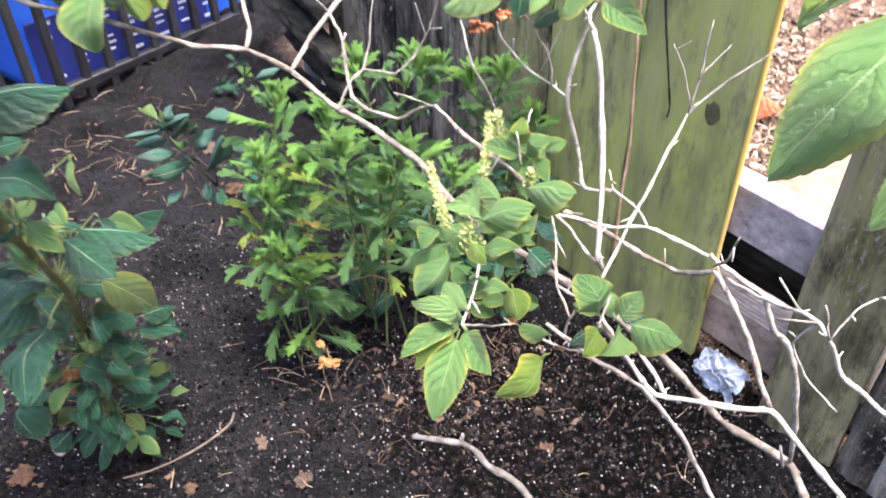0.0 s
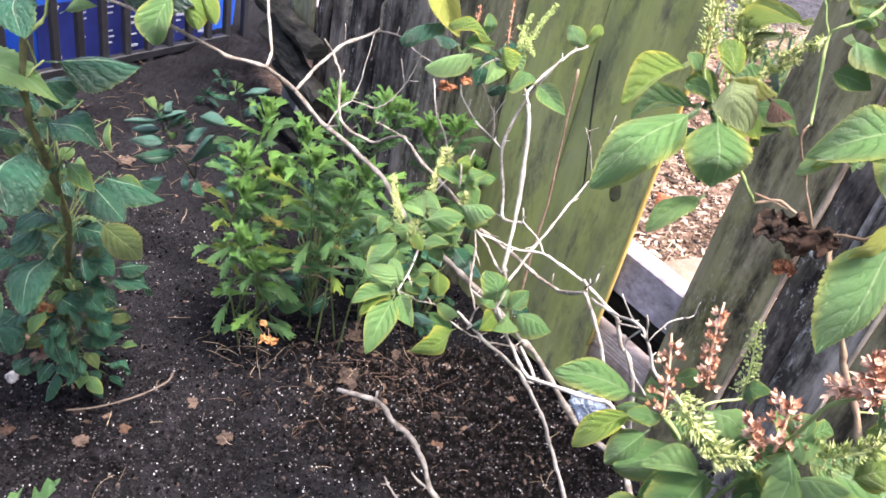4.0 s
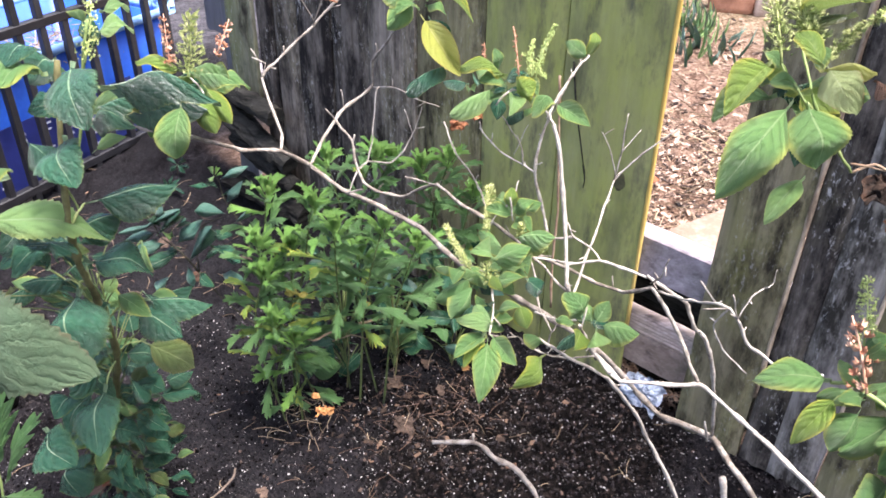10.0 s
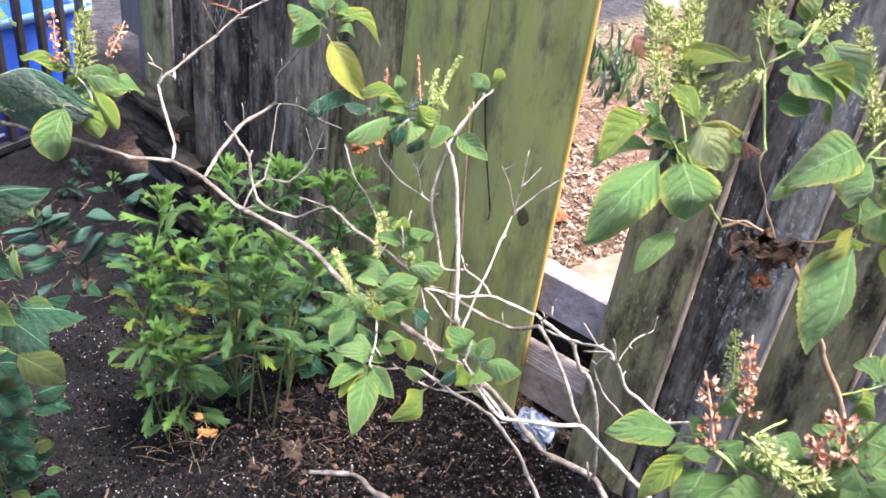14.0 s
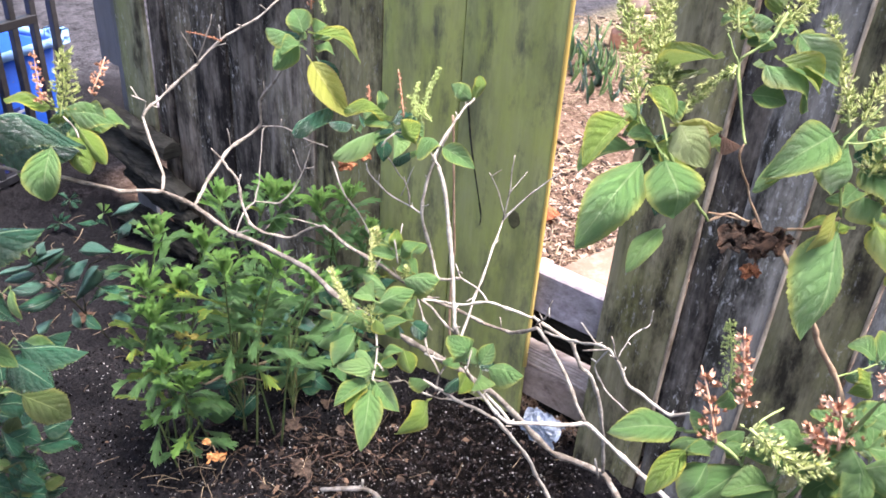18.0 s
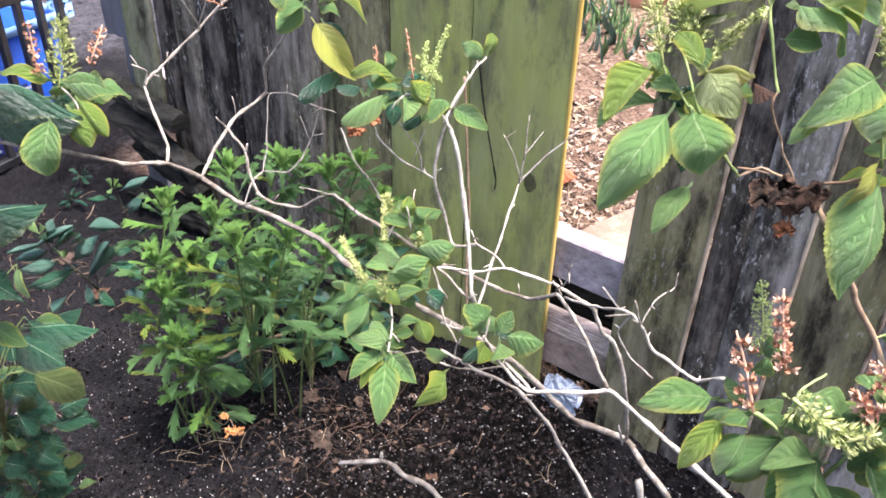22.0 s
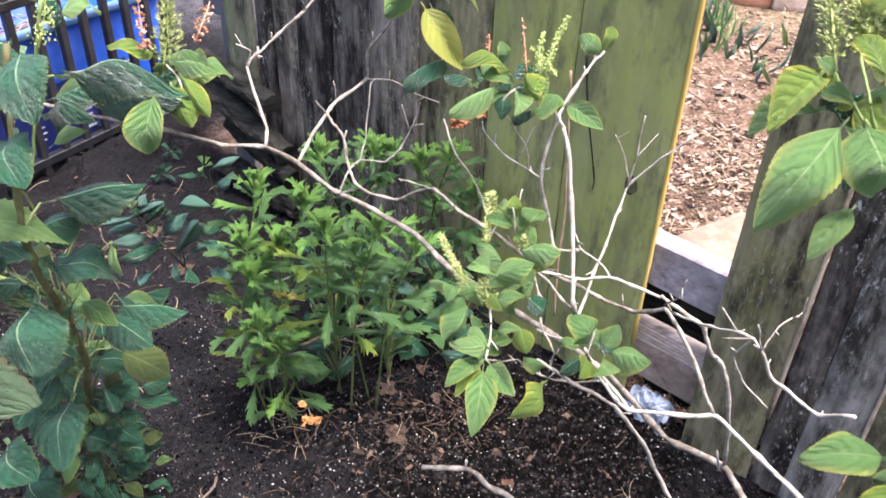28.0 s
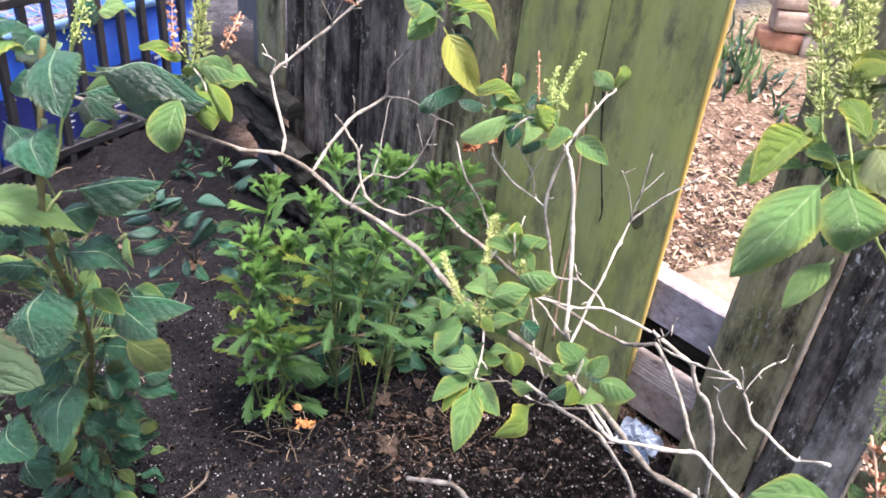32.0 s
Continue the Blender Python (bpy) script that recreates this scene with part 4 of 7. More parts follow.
branch(shrub, [(-0.012, 0.66, 0.597), (0.014, 0.56, 0.646), (0.016, 0.5, 0.647), (0.009, 0.46, 0.636)], 0.0016, 0.0013)
branch(shrub, [(0.009, 0.46, 0.636), (0.028, 0.5, 0.599)], 0.0016, 0.0015)
branch(shrub, [(0.116, 0.49, 0.618), (0.121, 0.5, 0.642)], 0.0016, 0.001)
branch(shrub, [(0.115, 0.49, 0.622), (0.142, 0.54, 0.546), (0.168, 0.6, 0.48)], 0.002, 0.0022)
branch(shrub, [(0.214, 0.57, 0.624), (0.217, 0.55, 0.647), (0.22, 0.54, 0.679)], 0.0016, 0.001)
branch(shrub, [(0.226, 0.57, 0.612), (0.239, 0.53, 0.63), (0.249, 0.5, 0.649), (0.255, 0.48, 0.661), (0.265, 0.46, 0.669), (0.273, 0.45, 0.661), (0.289, 0.45, 0.63), (0.321, 0.44, 0.606), (0.339, 0.43, 0.598), (0.354, 0.4, 0.625)], 0.002, 0.0026)
branch(shrub, [(0.273, 0.45, 0.661), (0.261, 0.45, 0.695)], 0.0016, 0.001)
branch(shrub, [(0.265, 0.46, 0.669), (0.24, 0.47, 0.66)], 0.0015, 0.001)
branch(shrub, [(0.265, 0.46, 0.669), (0.257, 0.47, 0.637), (0.274, 0.47, 0.604), (0.303, 0.46, 0.575)], 0.0014, 0.0011)
branch(shrub, [(0.259, 0.48, 0.661), (0.237, 0.48, 0.691)], 0.0013, 0.0008)
branch(shrub, [(0.273, 0.45, 0.661), (0.287, 0.46, 0.684), (0.31, 0.47, 0.693), (0.311, 0.47, 0.712)], 0.0013, 0.0007)
branch(shrub, [(-0.032, 0.8, 0.735), (-0.017, 0.77, 0.704), (0.003, 0.74, 0.687), (0.014, 0.72, 0.673), (0.022, 0.68, 0.663)], 0.0016, 0.0014)
branch(shrub, [(0.027, 0.7, 0.802), (0.048, 0.7, 0.822), (0.08, 0.7, 0.809), (0.094, 0.68, 0.789)], 0.0015, 0.0013)
branch(shrub, [(0.08, 0.7, 0.809), (0.101, 0.7, 0.803)], 0.0012, 0.001)
branch(shrub, [(-0.328, 0.72, 0.767), (-0.332, 0.73, 0.801), (-0.351, 0.75, 0.819)], 0.002, 0.0014)
branch(shrub, [(0.42, 0.5, 0.0), (0.40, 0.51, 0.1), (0.375, 0.54, 0.22), (0.365, 0.56, 0.29)], 0.010, 0.0068)
leaf(shrub, (0.007, 0.46, 0.632), (-0.006, 0.4, 0.593), 0.031, 'g', 'c')
leaf(shrub, (0.01, 0.46, 0.636), (0.033, 0.42, 0.627), 0.025, 'g', 'c')
leaf(shrub, (0.005, 0.46, 0.638), (-0.032, 0.42, 0.64), 0.022, 'g', 'u')
leaf(shrub, (0.006, 0.46, 0.635), (-0.022, 0.42, 0.628), 0.014, 'y', 'u')
leaf(shrub, (0.01, 0.47, 0.633), (-0.024, 0.45, 0.668), 0.021, 'p', 'u')
leaf(shrub, (0.078, 0.5, 0.573), (0.036, 0.45, 0.568), 0.029, 'y', 'c')
leaf(shrub, (-0.007, 0.52, 0.669), (-0.05, 0.52, 0.638), 0.029, 'g', 'u')
leaf(shrub, (-0.005, 0.52, 0.661), (-0.032, 0.49, 0.635), 0.028, 'g', 'c')
leaf(shrub, (0.016, 0.5, 0.651), (-0.02, 0.5, 0.615), 0.019, 'd', 'u')
leaf(shrub, (0.02, 0.5, 0.638), (0.043, 0.48, 0.658), 0.017, 'g', 'u')
leaf(shrub, (0.044, 0.5, 0.648), (0.052, 0.48, 0.628), 0.023, 'y', 'c')
leaf(shrub, (0.012, 0.53, 0.683), (0.058, 0.53, 0.704), 0.029, 'g', 'u')
leaf(shrub, (0.015, 0.54, 0.68), (-0.01, 0.52, 0.706), 0.027, 'p', 'u')
leaf(shrub, (0.045, 0.58, 0.685), (0.089, 0.56, 0.698), 0.033, 'g', 'u')
leaf(shrub, (0.016, 0.52, 0.659), (0.049, 0.51, 0.677), 0.019, 'g', 'u')
leaf(shrub, (0.022, 0.53, 0.672), (0.057, 0.53, 0.68), 0.016, 'p', 'u')
leaf(shrub, (0.054, 0.53, 0.661), (0.075, 0.53, 0.642), 0.021, 'd', 'c')
leaf(shrub, (0.007, 0.51, 0.647), (-0.004, 0.5, 0.647), 0.019, 'g', 'u')
leaf(shrub, (0.013, 0.47, 0.64), (-0.006, 0.48, 0.662), 0.021, 'p', 'u')
leaf(shrub, (0.114, 0.49, 0.63), (0.098, 0.5, 0.663), 0.033, 'g', 'u')
leaf(shrub, (0.116, 0.49, 0.618), (0.103, 0.46, 0.614), 0.025, 'y', 'c')
leaf(shrub, (0.13, 0.49, 0.626), (0.146, 0.5, 0.65), 0.022, 'g', 'u')
leaf(shrub, (0.135, 0.49, 0.624), (0.18, 0.48, 0.619), 0.032, 'g', 'u')
leaf(shrub, (0.134, 0.49, 0.618), (0.117, 0.46, 0.617), 0.024, 'p', 'c')
leaf(shrub, (0.127, 0.49, 0.626), (0.123, 0.51, 0.639), 0.015, 'p', 'u')
leaf(shrub, (0.08, 0.52, 0.574), (0.054, 0.5, 0.604), 0.017, 'g', 'u')
leaf(shrub, (0.148, 0.76, 0.839), (0.12, 0.77, 0.858), 0.023, 'g', 'c')
leaf(shrub, (0.148, 0.76, 0.839), (0.158, 0.78, 0.866), 0.016, 'y', 'c')
leaf(shrub, (0.026, 0.7, 0.823), (-0.03, 0.66, 0.807), 0.026, 'p', 'u')
leaf(shrub, (0.041, 0.71, 0.834), (-0.016, 0.7, 0.85), 0.019, 'y', 'u')
leaf(shrub, (0.031, 0.72, 0.838), (0.026, 0.72, 0.866), 0.018, 'g', 'u')
leaf(shrub, (0.048, 0.7, 0.818), (0.041, 0.67, 0.8), 0.022, 'p', 'c')
leaf(shrub, (0.05, 0.7, 0.817), (0.074, 0.69, 0.833), 0.033, 'y', 'c')
leaf(shrub, (0.099, 0.7, 0.804), (0.14, 0.67, 0.786), 0.026, 'g', 'c')
leaf(shrub, (0.106, 0.71, 0.8), (0.07, 0.68, 0.8), 0.025, 'g', 'u')
leaf(shrub, (0.033, 0.72, 0.805), (0.03, 0.7, 0.782), 0.02, 'd', 'c')
leaf(shrub, (0.041, 0.71, 0.825), (0.007, 0.7, 0.834), 0.023, 'g', 'u')
leaf(shrub, (0.059, 0.72, 0.825), (0.079, 0.7, 0.811), 0.018, 'g', 'u')
leaf(shrub, (-0.063, 0.84, 0.87), (-0.011, 0.8, 0.8), 0.038, 'yy', 'c')
leaf(shrub, (-0.073, 0.86, 0.878), (-0.115, 0.86, 0.899), 0.028, 'g', 'u')
leaf(shrub, (-0.07, 0.87, 0.883), (-0.107, 0.84, 0.852), 0.034, 'g', 'c')
leaf(shrub, (-0.067, 0.88, 0.883), (-0.082, 0.9, 0.913), 0.037, 'g', 'u')
leaf(shrub, (-0.062, 0.87, 0.892), (0.007, 0.84, 0.86), 0.026, 'y', 'u')
leaf(shrub, (-0.052, 0.88, 0.856), (-0.027, 0.86, 0.809), 0.033, 'd', 'c')
leaf(shrub, (-0.064, 0.86, 0.871), (-0.097, 0.84, 0.872), 0.028, 'g', 'u')
leaf(shrub, (-0.024, 0.8, 0.816), (-0.083, 0.78, 0.784), 0.027, 'd', 'u')
leaf(shrub, (-0.054, 0.89, 0.88), (-0.036, 0.9, 0.894), 0.024, 'g', 'u')
leaf(shrub, (-0.466, 0.74, 0.811), (-0.318, 0.68, 0.805), 0.037, 'd', 'u')
leaf(shrub, (-0.348, 0.69, 0.812), (-0.361, 0.67, 0.745), 0.042, 'g', 'c')
leaf(shrub, (-0.334, 0.7, 0.818), (-0.312, 0.68, 0.774), 0.033, 'y', 'c')
leaf(shrub, (-0.325, 0.71, 0.824), (-0.294, 0.69, 0.782), 0.024, 'y', 'c')
leaf(shrub, (-0.344, 0.74, 0.825), (-0.287, 0.73, 0.816), 0.022, 'g', 'u')
leaf(shrub, (-0.354, 0.76, 0.825), (-0.307, 0.76, 0.823), 0.025, 'g', 'u')
leaf(shrub, (-0.396, 0.75, 0.79), (-0.435, 0.73, 0.774), 0.031, 'p', 'c')
leaf(shrub, (-0.394, 0.75, 0.79), (-0.475, 0.73, 0.785), 0.016, 'g', 'u')
leaf(shrub, (-0.398, 0.75, 0.778), (-0.408, 0.73, 0.745), 0.019, 'g', 'c')
leaf(shrub, (-0.361, 0.76, 0.823), (-0.423, 0.77, 0.831), 0.025, 'y', 'u')
leaf(shrub, (-0.333, 0.77, 0.822), (-0.303, 0.75, 0.809), 0.021, 'g', 'u')
leaf(shrub, (0.045, 0.6, 0.704), (0.011, 0.6, 0.714), 0.02, 'g', 'u')
leaf(shrub, (0.045, 0.6, 0.704), (0.068, 0.6, 0.724), 0.02, 'g', 'u')
leaf(shrub, (0.041, 0.6, 0.711), (0.043, 0.61, 0.736), 0.017, 'y', 'u')
leaf(shrub, (0.047, 0.6, 0.696), (0.059, 0.58, 0.693), 0.018, 'g', 'c')
leaf(shrub, (0.011, 0.5, 0.689), (0.024, 0.49, 0.674), 0.015, 'y', 'u')
leaf(shrub, (-0.019, 0.53, 0.674), (-0.03, 0.51, 0.669), 0.019, 'g', 'u')
leaf(shrub, (0.063, 0.62, 0.698), (0.031, 0.62, 0.711), 0.019, 'g', 'u')
leaf(shrub, (0.063, 0.62, 0.698), (0.081, 0.62, 0.709), 0.016, 'g', 'u')
spike(shrub, (-0.355, 0.75, 0.818), (-0.353, 0.8, 0.884), 0.031, 'pale')
spike(shrub, (-0.373, 0.75, 0.833), (-0.377, 0.77, 0.892), 0.012, 'red')
spike(shrub, (-0.318, 0.76, 0.842), (-0.303, 0.79, 0.879), 0.015, 'red')
spike(shrub, (-0.009, 0.53, 0.674), (-0.036, 0.6, 0.693), 0.008, 'pale')
spike(shrub, (0.012, 0.58, 0.692), (0.014, 0.62, 0.733), 0.006, 'pale')
spike(shrub, (0.051, 0.58, 0.689), (0.052, 0.58, 0.705), 0.008, 'pale')
spike(shrub, (0.055, 0.71, 0.836), (0.049, 0.74, 0.886), 0.008, 'brown')
spike(shrub, (-0.057, 0.88, 0.919), (-0.049, 0.91, 0.982), 0.011, 'brown')
spike(shrub, (-0.039, 0.88, 0.912), (-0.042, 0.91, 0.972), 0.007, 'green')
spike(shrub, (0.071, 0.71, 0.834), (0.075, 0.74, 0.871), 0.008, 'green')
spike(shrub, (0.076, 0.71, 0.834), (0.101, 0.74, 0.889), 0.008, 'green')
spike(shrub, (0.089, 0.71, 0.831), (0.061, 0.74, 0.854), 0.007, 'green')
spike(shrub, (0.013, 0.72, 0.851), (0.013, 0.73, 0.87), 0.006, 'brown')
spike(shrub, (-0.175, 0.88, 0.874), (-0.221, 0.88, 0.886), 0.005, 'brown')
spike(shrub, (0.02, 0.62, 0.693), (0.017, 0.63, 0.73), 0.009, 'pale')
spike(shrub, (0.012, 0.51, 0.67), (0.008, 0.52, 0.693), 0.015, 'pale')

# ---- the shrub close by, in flower ----
near = thing("flowering_shrub", (0.40, 0.22, height(0.40, 0.22)), "green shrub with yellow-edged leaves and pale flower spikes", "shrub")
branch(near, [(0.40, 0.22, 0.0), (0.385, 0.205, 0.25), (0.36, 0.20, 0.45), (0.318, 0.235, 0.648)], 0.010, 0.0035)
branch(near, [(0.385, 0.205, 0.25), (0.31, 0.16, 0.45), (0.25, 0.115, 0.66), (0.234, 0.1, 0.818)], 0.006, 0.0024)
branch(near, [(0.228, 0.31, 0.941), (0.213, 0.31, 0.966), (0.2, 0.33, 0.984), (0.197, 0.34, 0.995)], 0.002, 0.0016)
branch(near, [(0.261, 0.31, 0.911), (0.244, 0.31, 0.932), (0.225, 0.31, 0.955), (0.213, 0.31, 0.968)], 0.0024, 0.002)
branch(near, [(0.299, 0.31, 0.908), (0.278, 0.31, 0.917), (0.261, 0.31, 0.911)], 0.002, 0.002, BARK_TAN)
branch(near, [(0.309, 0.31, 0.9), (0.289, 0.31, 0.935), (0.267, 0.3, 0.971), (0.269, 0.3, 0.98)], 0.0018, 0.0014, BARK_TAN)
branch(near, [(0.299, 0.31, 0.91), (0.259, 0.31, 0.918)], 0.0016, 0.0014, BARK_TAN)
branch(near, [(0.22, 0.36, 1.007), (0.214, 0.33, 0.991), (0.216, 0.31, 0.973), (0.228, 0.31, 0.951)], 0.0018, 0.002)
branch(near, [(0.27, 0.3, 0.98), (0.27, 0.31, 0.989), (0.265, 0.33, 1.029), (0.269, 0.33, 1.038), (0.286, 0.33, 1.049), (0.299, 0.34, 1.066)], 0.002, 0.002)
branch(near, [(0.265, 0.33, 1.029), (0.256, 0.34, 1.05)], 0.0015, 0.0012)
branch(near, [(0.343, 0.27, 0.853), (0.358, 0.27, 0.823), (0.389, 0.27, 0.779), (0.409, 0.26, 0.738), (0.431, 0.24, 0.67)], 0.004, 0.005, BARK_TAN)
branch(near, [(0.342, 0.27, 0.935), (0.327, 0.27, 0.98), (0.327, 0.27, 0.993), (0.344, 0.28, 1.008), (0.352, 0.28, 1.019)], 0.002, 0.0016)
branch(near, [(0.342, 0.27, 0.935), (0.335, 0.29, 0.913), (0.32, 0.31, 0.901)], 0.0026, 0.0026, BARK_TAN)
branch(near, [(0.32, 0.31, 0.901), (0.327, 0.29, 0.882), (0.343, 0.27, 0.853)], 0.003, 0.0036, BARK_TAN)
branch(near, [(0.327, 0.27, 0.993), (0.339, 0.27, 0.993), (0.359, 0.27, 0.997)], 0.0015, 0.0013)
branch(near, [(0.234, 0.1, 0.818), (0.217, 0.115, 0.848), (0.202, 0.135, 0.854), (0.192, 0.147, 0.848)], 0.0024, 0.002)
branch(near, [(0.217, 0.115, 0.848), (0.216, 0.11, 0.885), (0.235, 0.12, 0.888)], 0.0016, 0.0012)
branch(near, [(0.234, 0.1, 0.818), (0.244, 0.085, 0.869), (0.246, 0.08, 0.896), (0.246, 0.065, 0.94), (0.258, 0.05, 0.966)], 0.0024, 0.0016)
branch(near, [(0.385, 0.27, 0.782), (0.417, 0.28, 0.78), (0.43, 0.28, 0.787)], 0.0016, 0.0014)
leaf(near, (0.198, 0.3, 0.973), (0.139, 0.258, 0.92), 0.038, 'g', 'l')
leaf(near, (0.213, 0.31, 0.969), (0.223, 0.29, 0.924), 0.045, 'g', 'c')
leaf(near, (0.185, 0.32, 0.995), (0.146, 0.29, 0.967), 0.025, 'y', 'l')
leaf(near, (0.205, 0.28, 1.006), (0.215, 0.25, 0.985), 0.028, 'yp', 'l')
leaf(near, (0.2, 0.28, 1.003), (0.228, 0.26, 1.009), 0.012, 'yy', 'u')
leaf(near, (0.2525, 0.33, 1.037), (0.220, 0.37, 1.0035), 0.016, 'y', 'u')
leaf(near, (0.242, 0.33, 1.026), (0.225, 0.37, 0.9895), 0.015, 'v', 'u')
leaf(near, (0.301, 0.27, 0.974), (0.256, 0.25, 0.971), 0.014, 'p', 'u')
leaf(near, (0.227, 0.31, 0.907), (0.189, 0.28, 0.885), 0.019, 'p', 'l')
leaf(near, (0.213, 0.3, 0.997), (0.202, 0.33, 1.012), 0.019, 'y', 'u')
leaf(near, (0.211, 0.32, 0.973), (0.187, 0.32, 0.98), 0.019, 'g', 'u')
leaf(near, (0.216, 0.33, 0.991), (0.236, 0.34, 0.997), 0.015, 'g', 'u')
leaf(near, (0.196, 0.33, 0.986), (0.184, 0.33, 0.998), 0.013, 'g', 'u')
leaf(near, (0.312, 0.26, 1.007), (0.253, 0.24, 0.983), 0.032, 'g', 'l')
leaf(near, (0.32, 0.26, 0.984), (0.263, 0.25, 0.973), 0.015, 'y', 'u')
leaf(near, (0.329, 0.27, 0.994), (0.315, 0.25, 0.964), 0.031, 'g', 'c')
leaf(near, (0.343, 0.27, 0.934), (0.322, 0.24, 0.845), 0.047, 'g', 'c', 'plain')
leaf(near, (0.301, 0.33, 1.058), (0.328, 0.3, 1.025), 0.026, 'g', 'c')
leaf(near, (0.286, 0.32, 1.04), (0.316, 0.3, 1.019), 0.021, 'y', 'u')
leaf(near, (0.273, 0.32, 1.036), (0.311, 0.3, 1.006), 0.023, 'g', 'u')
leaf(near, (0.272, 0.32, 1.011), (0.299, 0.31, 1.009), 0.019, 'g', 'c')
leaf(near, (0.34, 0.27, 0.944), (0.317, 0.26, 0.911), 0.011, 'yy', 'c')
leaf(near, (0.293, 0.34, 1.057), (0.275, 0.35, 1.061), 0.018, 'g', 'u')
leaf(near, (0.286, 0.34, 1.052), (0.279, 0.33, 1.04), 0.018, 'g', 'c')
leaf(near, (0.297, 0.35, 1.059), (0.298, 0.35, 1.083), 0.02, 'y', 'u')
leaf(near, (0.356, 0.28, 0.954), (0.34, 0.27, 0.946), 0.017, 'g', 'u')
leaf(near, (0.352, 0.28, 0.951), (0.383, 0.28, 0.926), 0.019, 'g', 'u')
leaf(near, (0.374, 0.28, 0.93), (0.405, 0.27, 0.871), 0.024, 'y', 'c')
leaf(near, (0.419, 0.27, 0.786), (0.396, 0.26, 0.773), 0.027, 'y', 'c')
leaf(near, (0.43, 0.28, 0.787), (0.413, 0.3, 0.792), 0.022, 'g', 'u')
leaf(near, (0.43, 0.28, 0.787), (0.459, 0.3, 0.796), 0.031, 'g', 'u')
leaf(near, (0.393, 0.24, 0.744), (0.44, 0.25, 0.767), 0.035, 'g', 'u')
leaf(near, (0.192, 0.147, 0.848), (0.138, 0.138, 0.859), 0.023, 'g', 'u')
leaf(near, (0.189, 0.13, 0.851), (0.159, 0.115, 0.826), 0.016, 'y', 'u')
leaf(near, (0.225, 0.12, 0.843), (0.181, 0.1, 0.834), 0.025, 'g', 'u')
leaf(near, (0.235, 0.1, 0.844), (0.193, 0.08, 0.839), 0.026, 'g', 'u')
leaf(near, (0.214, 0.11, 0.883), (0.237, 0.09, 0.882), 0.021, 'p', 'u')
leaf(near, (0.206, 0.145, 0.869), (0.219, 0.15, 0.875), 0.012, 'g', 'c')
leaf(near, (0.32, 0.31, 0.736), (0.338, 0.3, 0.756), 0.02, 'g', 'u')
leaf(near, (0.251, 0.08, 0.899), (0.255, 0.085, 0.917), 0.014, 'g', 'c')
leaf(near, (0.249, 0.08, 0.907), (0.254, 0.07, 0.9), 0.01, 'g', 'c')
leaf(near, (0.229, 0.085, 0.876), (0.241, 0.07, 0.894), 0.017, 'g', 'u')
leaf(near, (0.251, 0.07, 0.885), (0.272, 0.055, 0.903), 0.021, 'p', 'u')
leaf(near, (0.268, 0.06, 0.939), (0.273, 0.06, 0.955), 0.017, 'g', 'u')
leaf(near, (0.268, 0.055, 0.91), (0.283, 0.05, 0.93), 0.018, 'y', 'u')
leaf(near, (0.232, 0.1, 0.852), (0.19, 0.06, 0.823), 0.034, 'g', 'u')
leaf(near, (0.211, 0.09, 0.818), (0.158, 0.05, 0.817), 0.027, 'g', 'u')
leaf(near, (0.25, 0.09, 0.86), (0.24, 0.05, 0.827), 0.045, 'g', 'c')
leaf(near, (0.261, 0.09, 0.86), (0.276, 0.06, 0.861), 0.024, 'g', 'c')
leaf(near, (0.266, 0.09, 0.884), (0.306, 0.06, 0.896), 0.029, 'g', 'u')
leaf(near, (0.276, 0.09, 0.865), (0.293, 0.065, 0.887), 0.019, 'g', 'u')
leaf(near, (0.227, 0.09, 0.838), (0.218, 0.055, 0.833), 0.027, 'g', 'u')
leaf(near, (0.303, 0.07, 0.891), (0.322, 0.07, 0.908), 0.019, 'g', 'u')
leaf(near, (0.302, 0.065, 0.862), (0.313, 0.045, 0.869), 0.022, 'y', 'u')
spike(near, (0.197, 0.33, 0.99), (0.199, 0.42, 1.063), 0.015, 'pale')
spike(near, (0.217, 0.34, 0.992), (0.229, 0.43, 1.067), 0.021, 'pale')
spike(near, (0.229, 0.34, 0.997), (0.242, 0.42, 1.066), 0.014, 'pale')
spike(near, (0.22, 0.34, 1.005), (0.207, 0.4, 1.051), 0.012, 'pale')
spike(near, (0.265, 0.34, 1.051), (0.27, 0.36, 1.082), 0.018, 'pale')
spike(near, (0.292, 0.34, 1.053), (0.328, 0.36, 1.075), 0.017, 'pale')
spike(near, (0.333, 0.28, 1.002), (0.332, 0.34, 1.064), 0.012, 'pale')
spike(near, (0.342, 0.28, 1.002), (0.365, 0.3, 1.038), 0.015, 'pale')
spike(near, (0.361, 0.28, 0.963), (0.378, 0.29, 0.991), 0.019, 'pale')
spike(near, (0.377, 0.28, 0.935), (0.377, 0.29, 0.973), 0.017, 'pale')
spike(near, (0.231, 0.34, 0.988), (0.264, 0.36, 1.005), 0.009, 'pale')
spike(near, (0.265, 0.33, 1.029), (0.247, 0.35, 1.003), 0.007, 'pale')
spike(near, (0.203, 0.126, 0.856), (0.198, 0.157, 0.892), 0.017, 'red')
spike(near, (0.222, 0.135, 0.876), (0.215, 0.15, 0.926), 0.009, 'red')
spike(near, (0.325, 0.315, 0.73), (0.311, 0.323, 0.805), 0.018, 'green')
spike(near, (0.242, 0.075, 0.897), (0.243, 0.09, 0.922), 0.021, 'red')
spike(near, (0.238, 0.078, 0.892), (0.227, 0.085, 0.909), 0.009, 'red')
spike(near, (0.258, 0.05, 0.965), (0.238, 0.062, 0.954), 0.014, 'red')
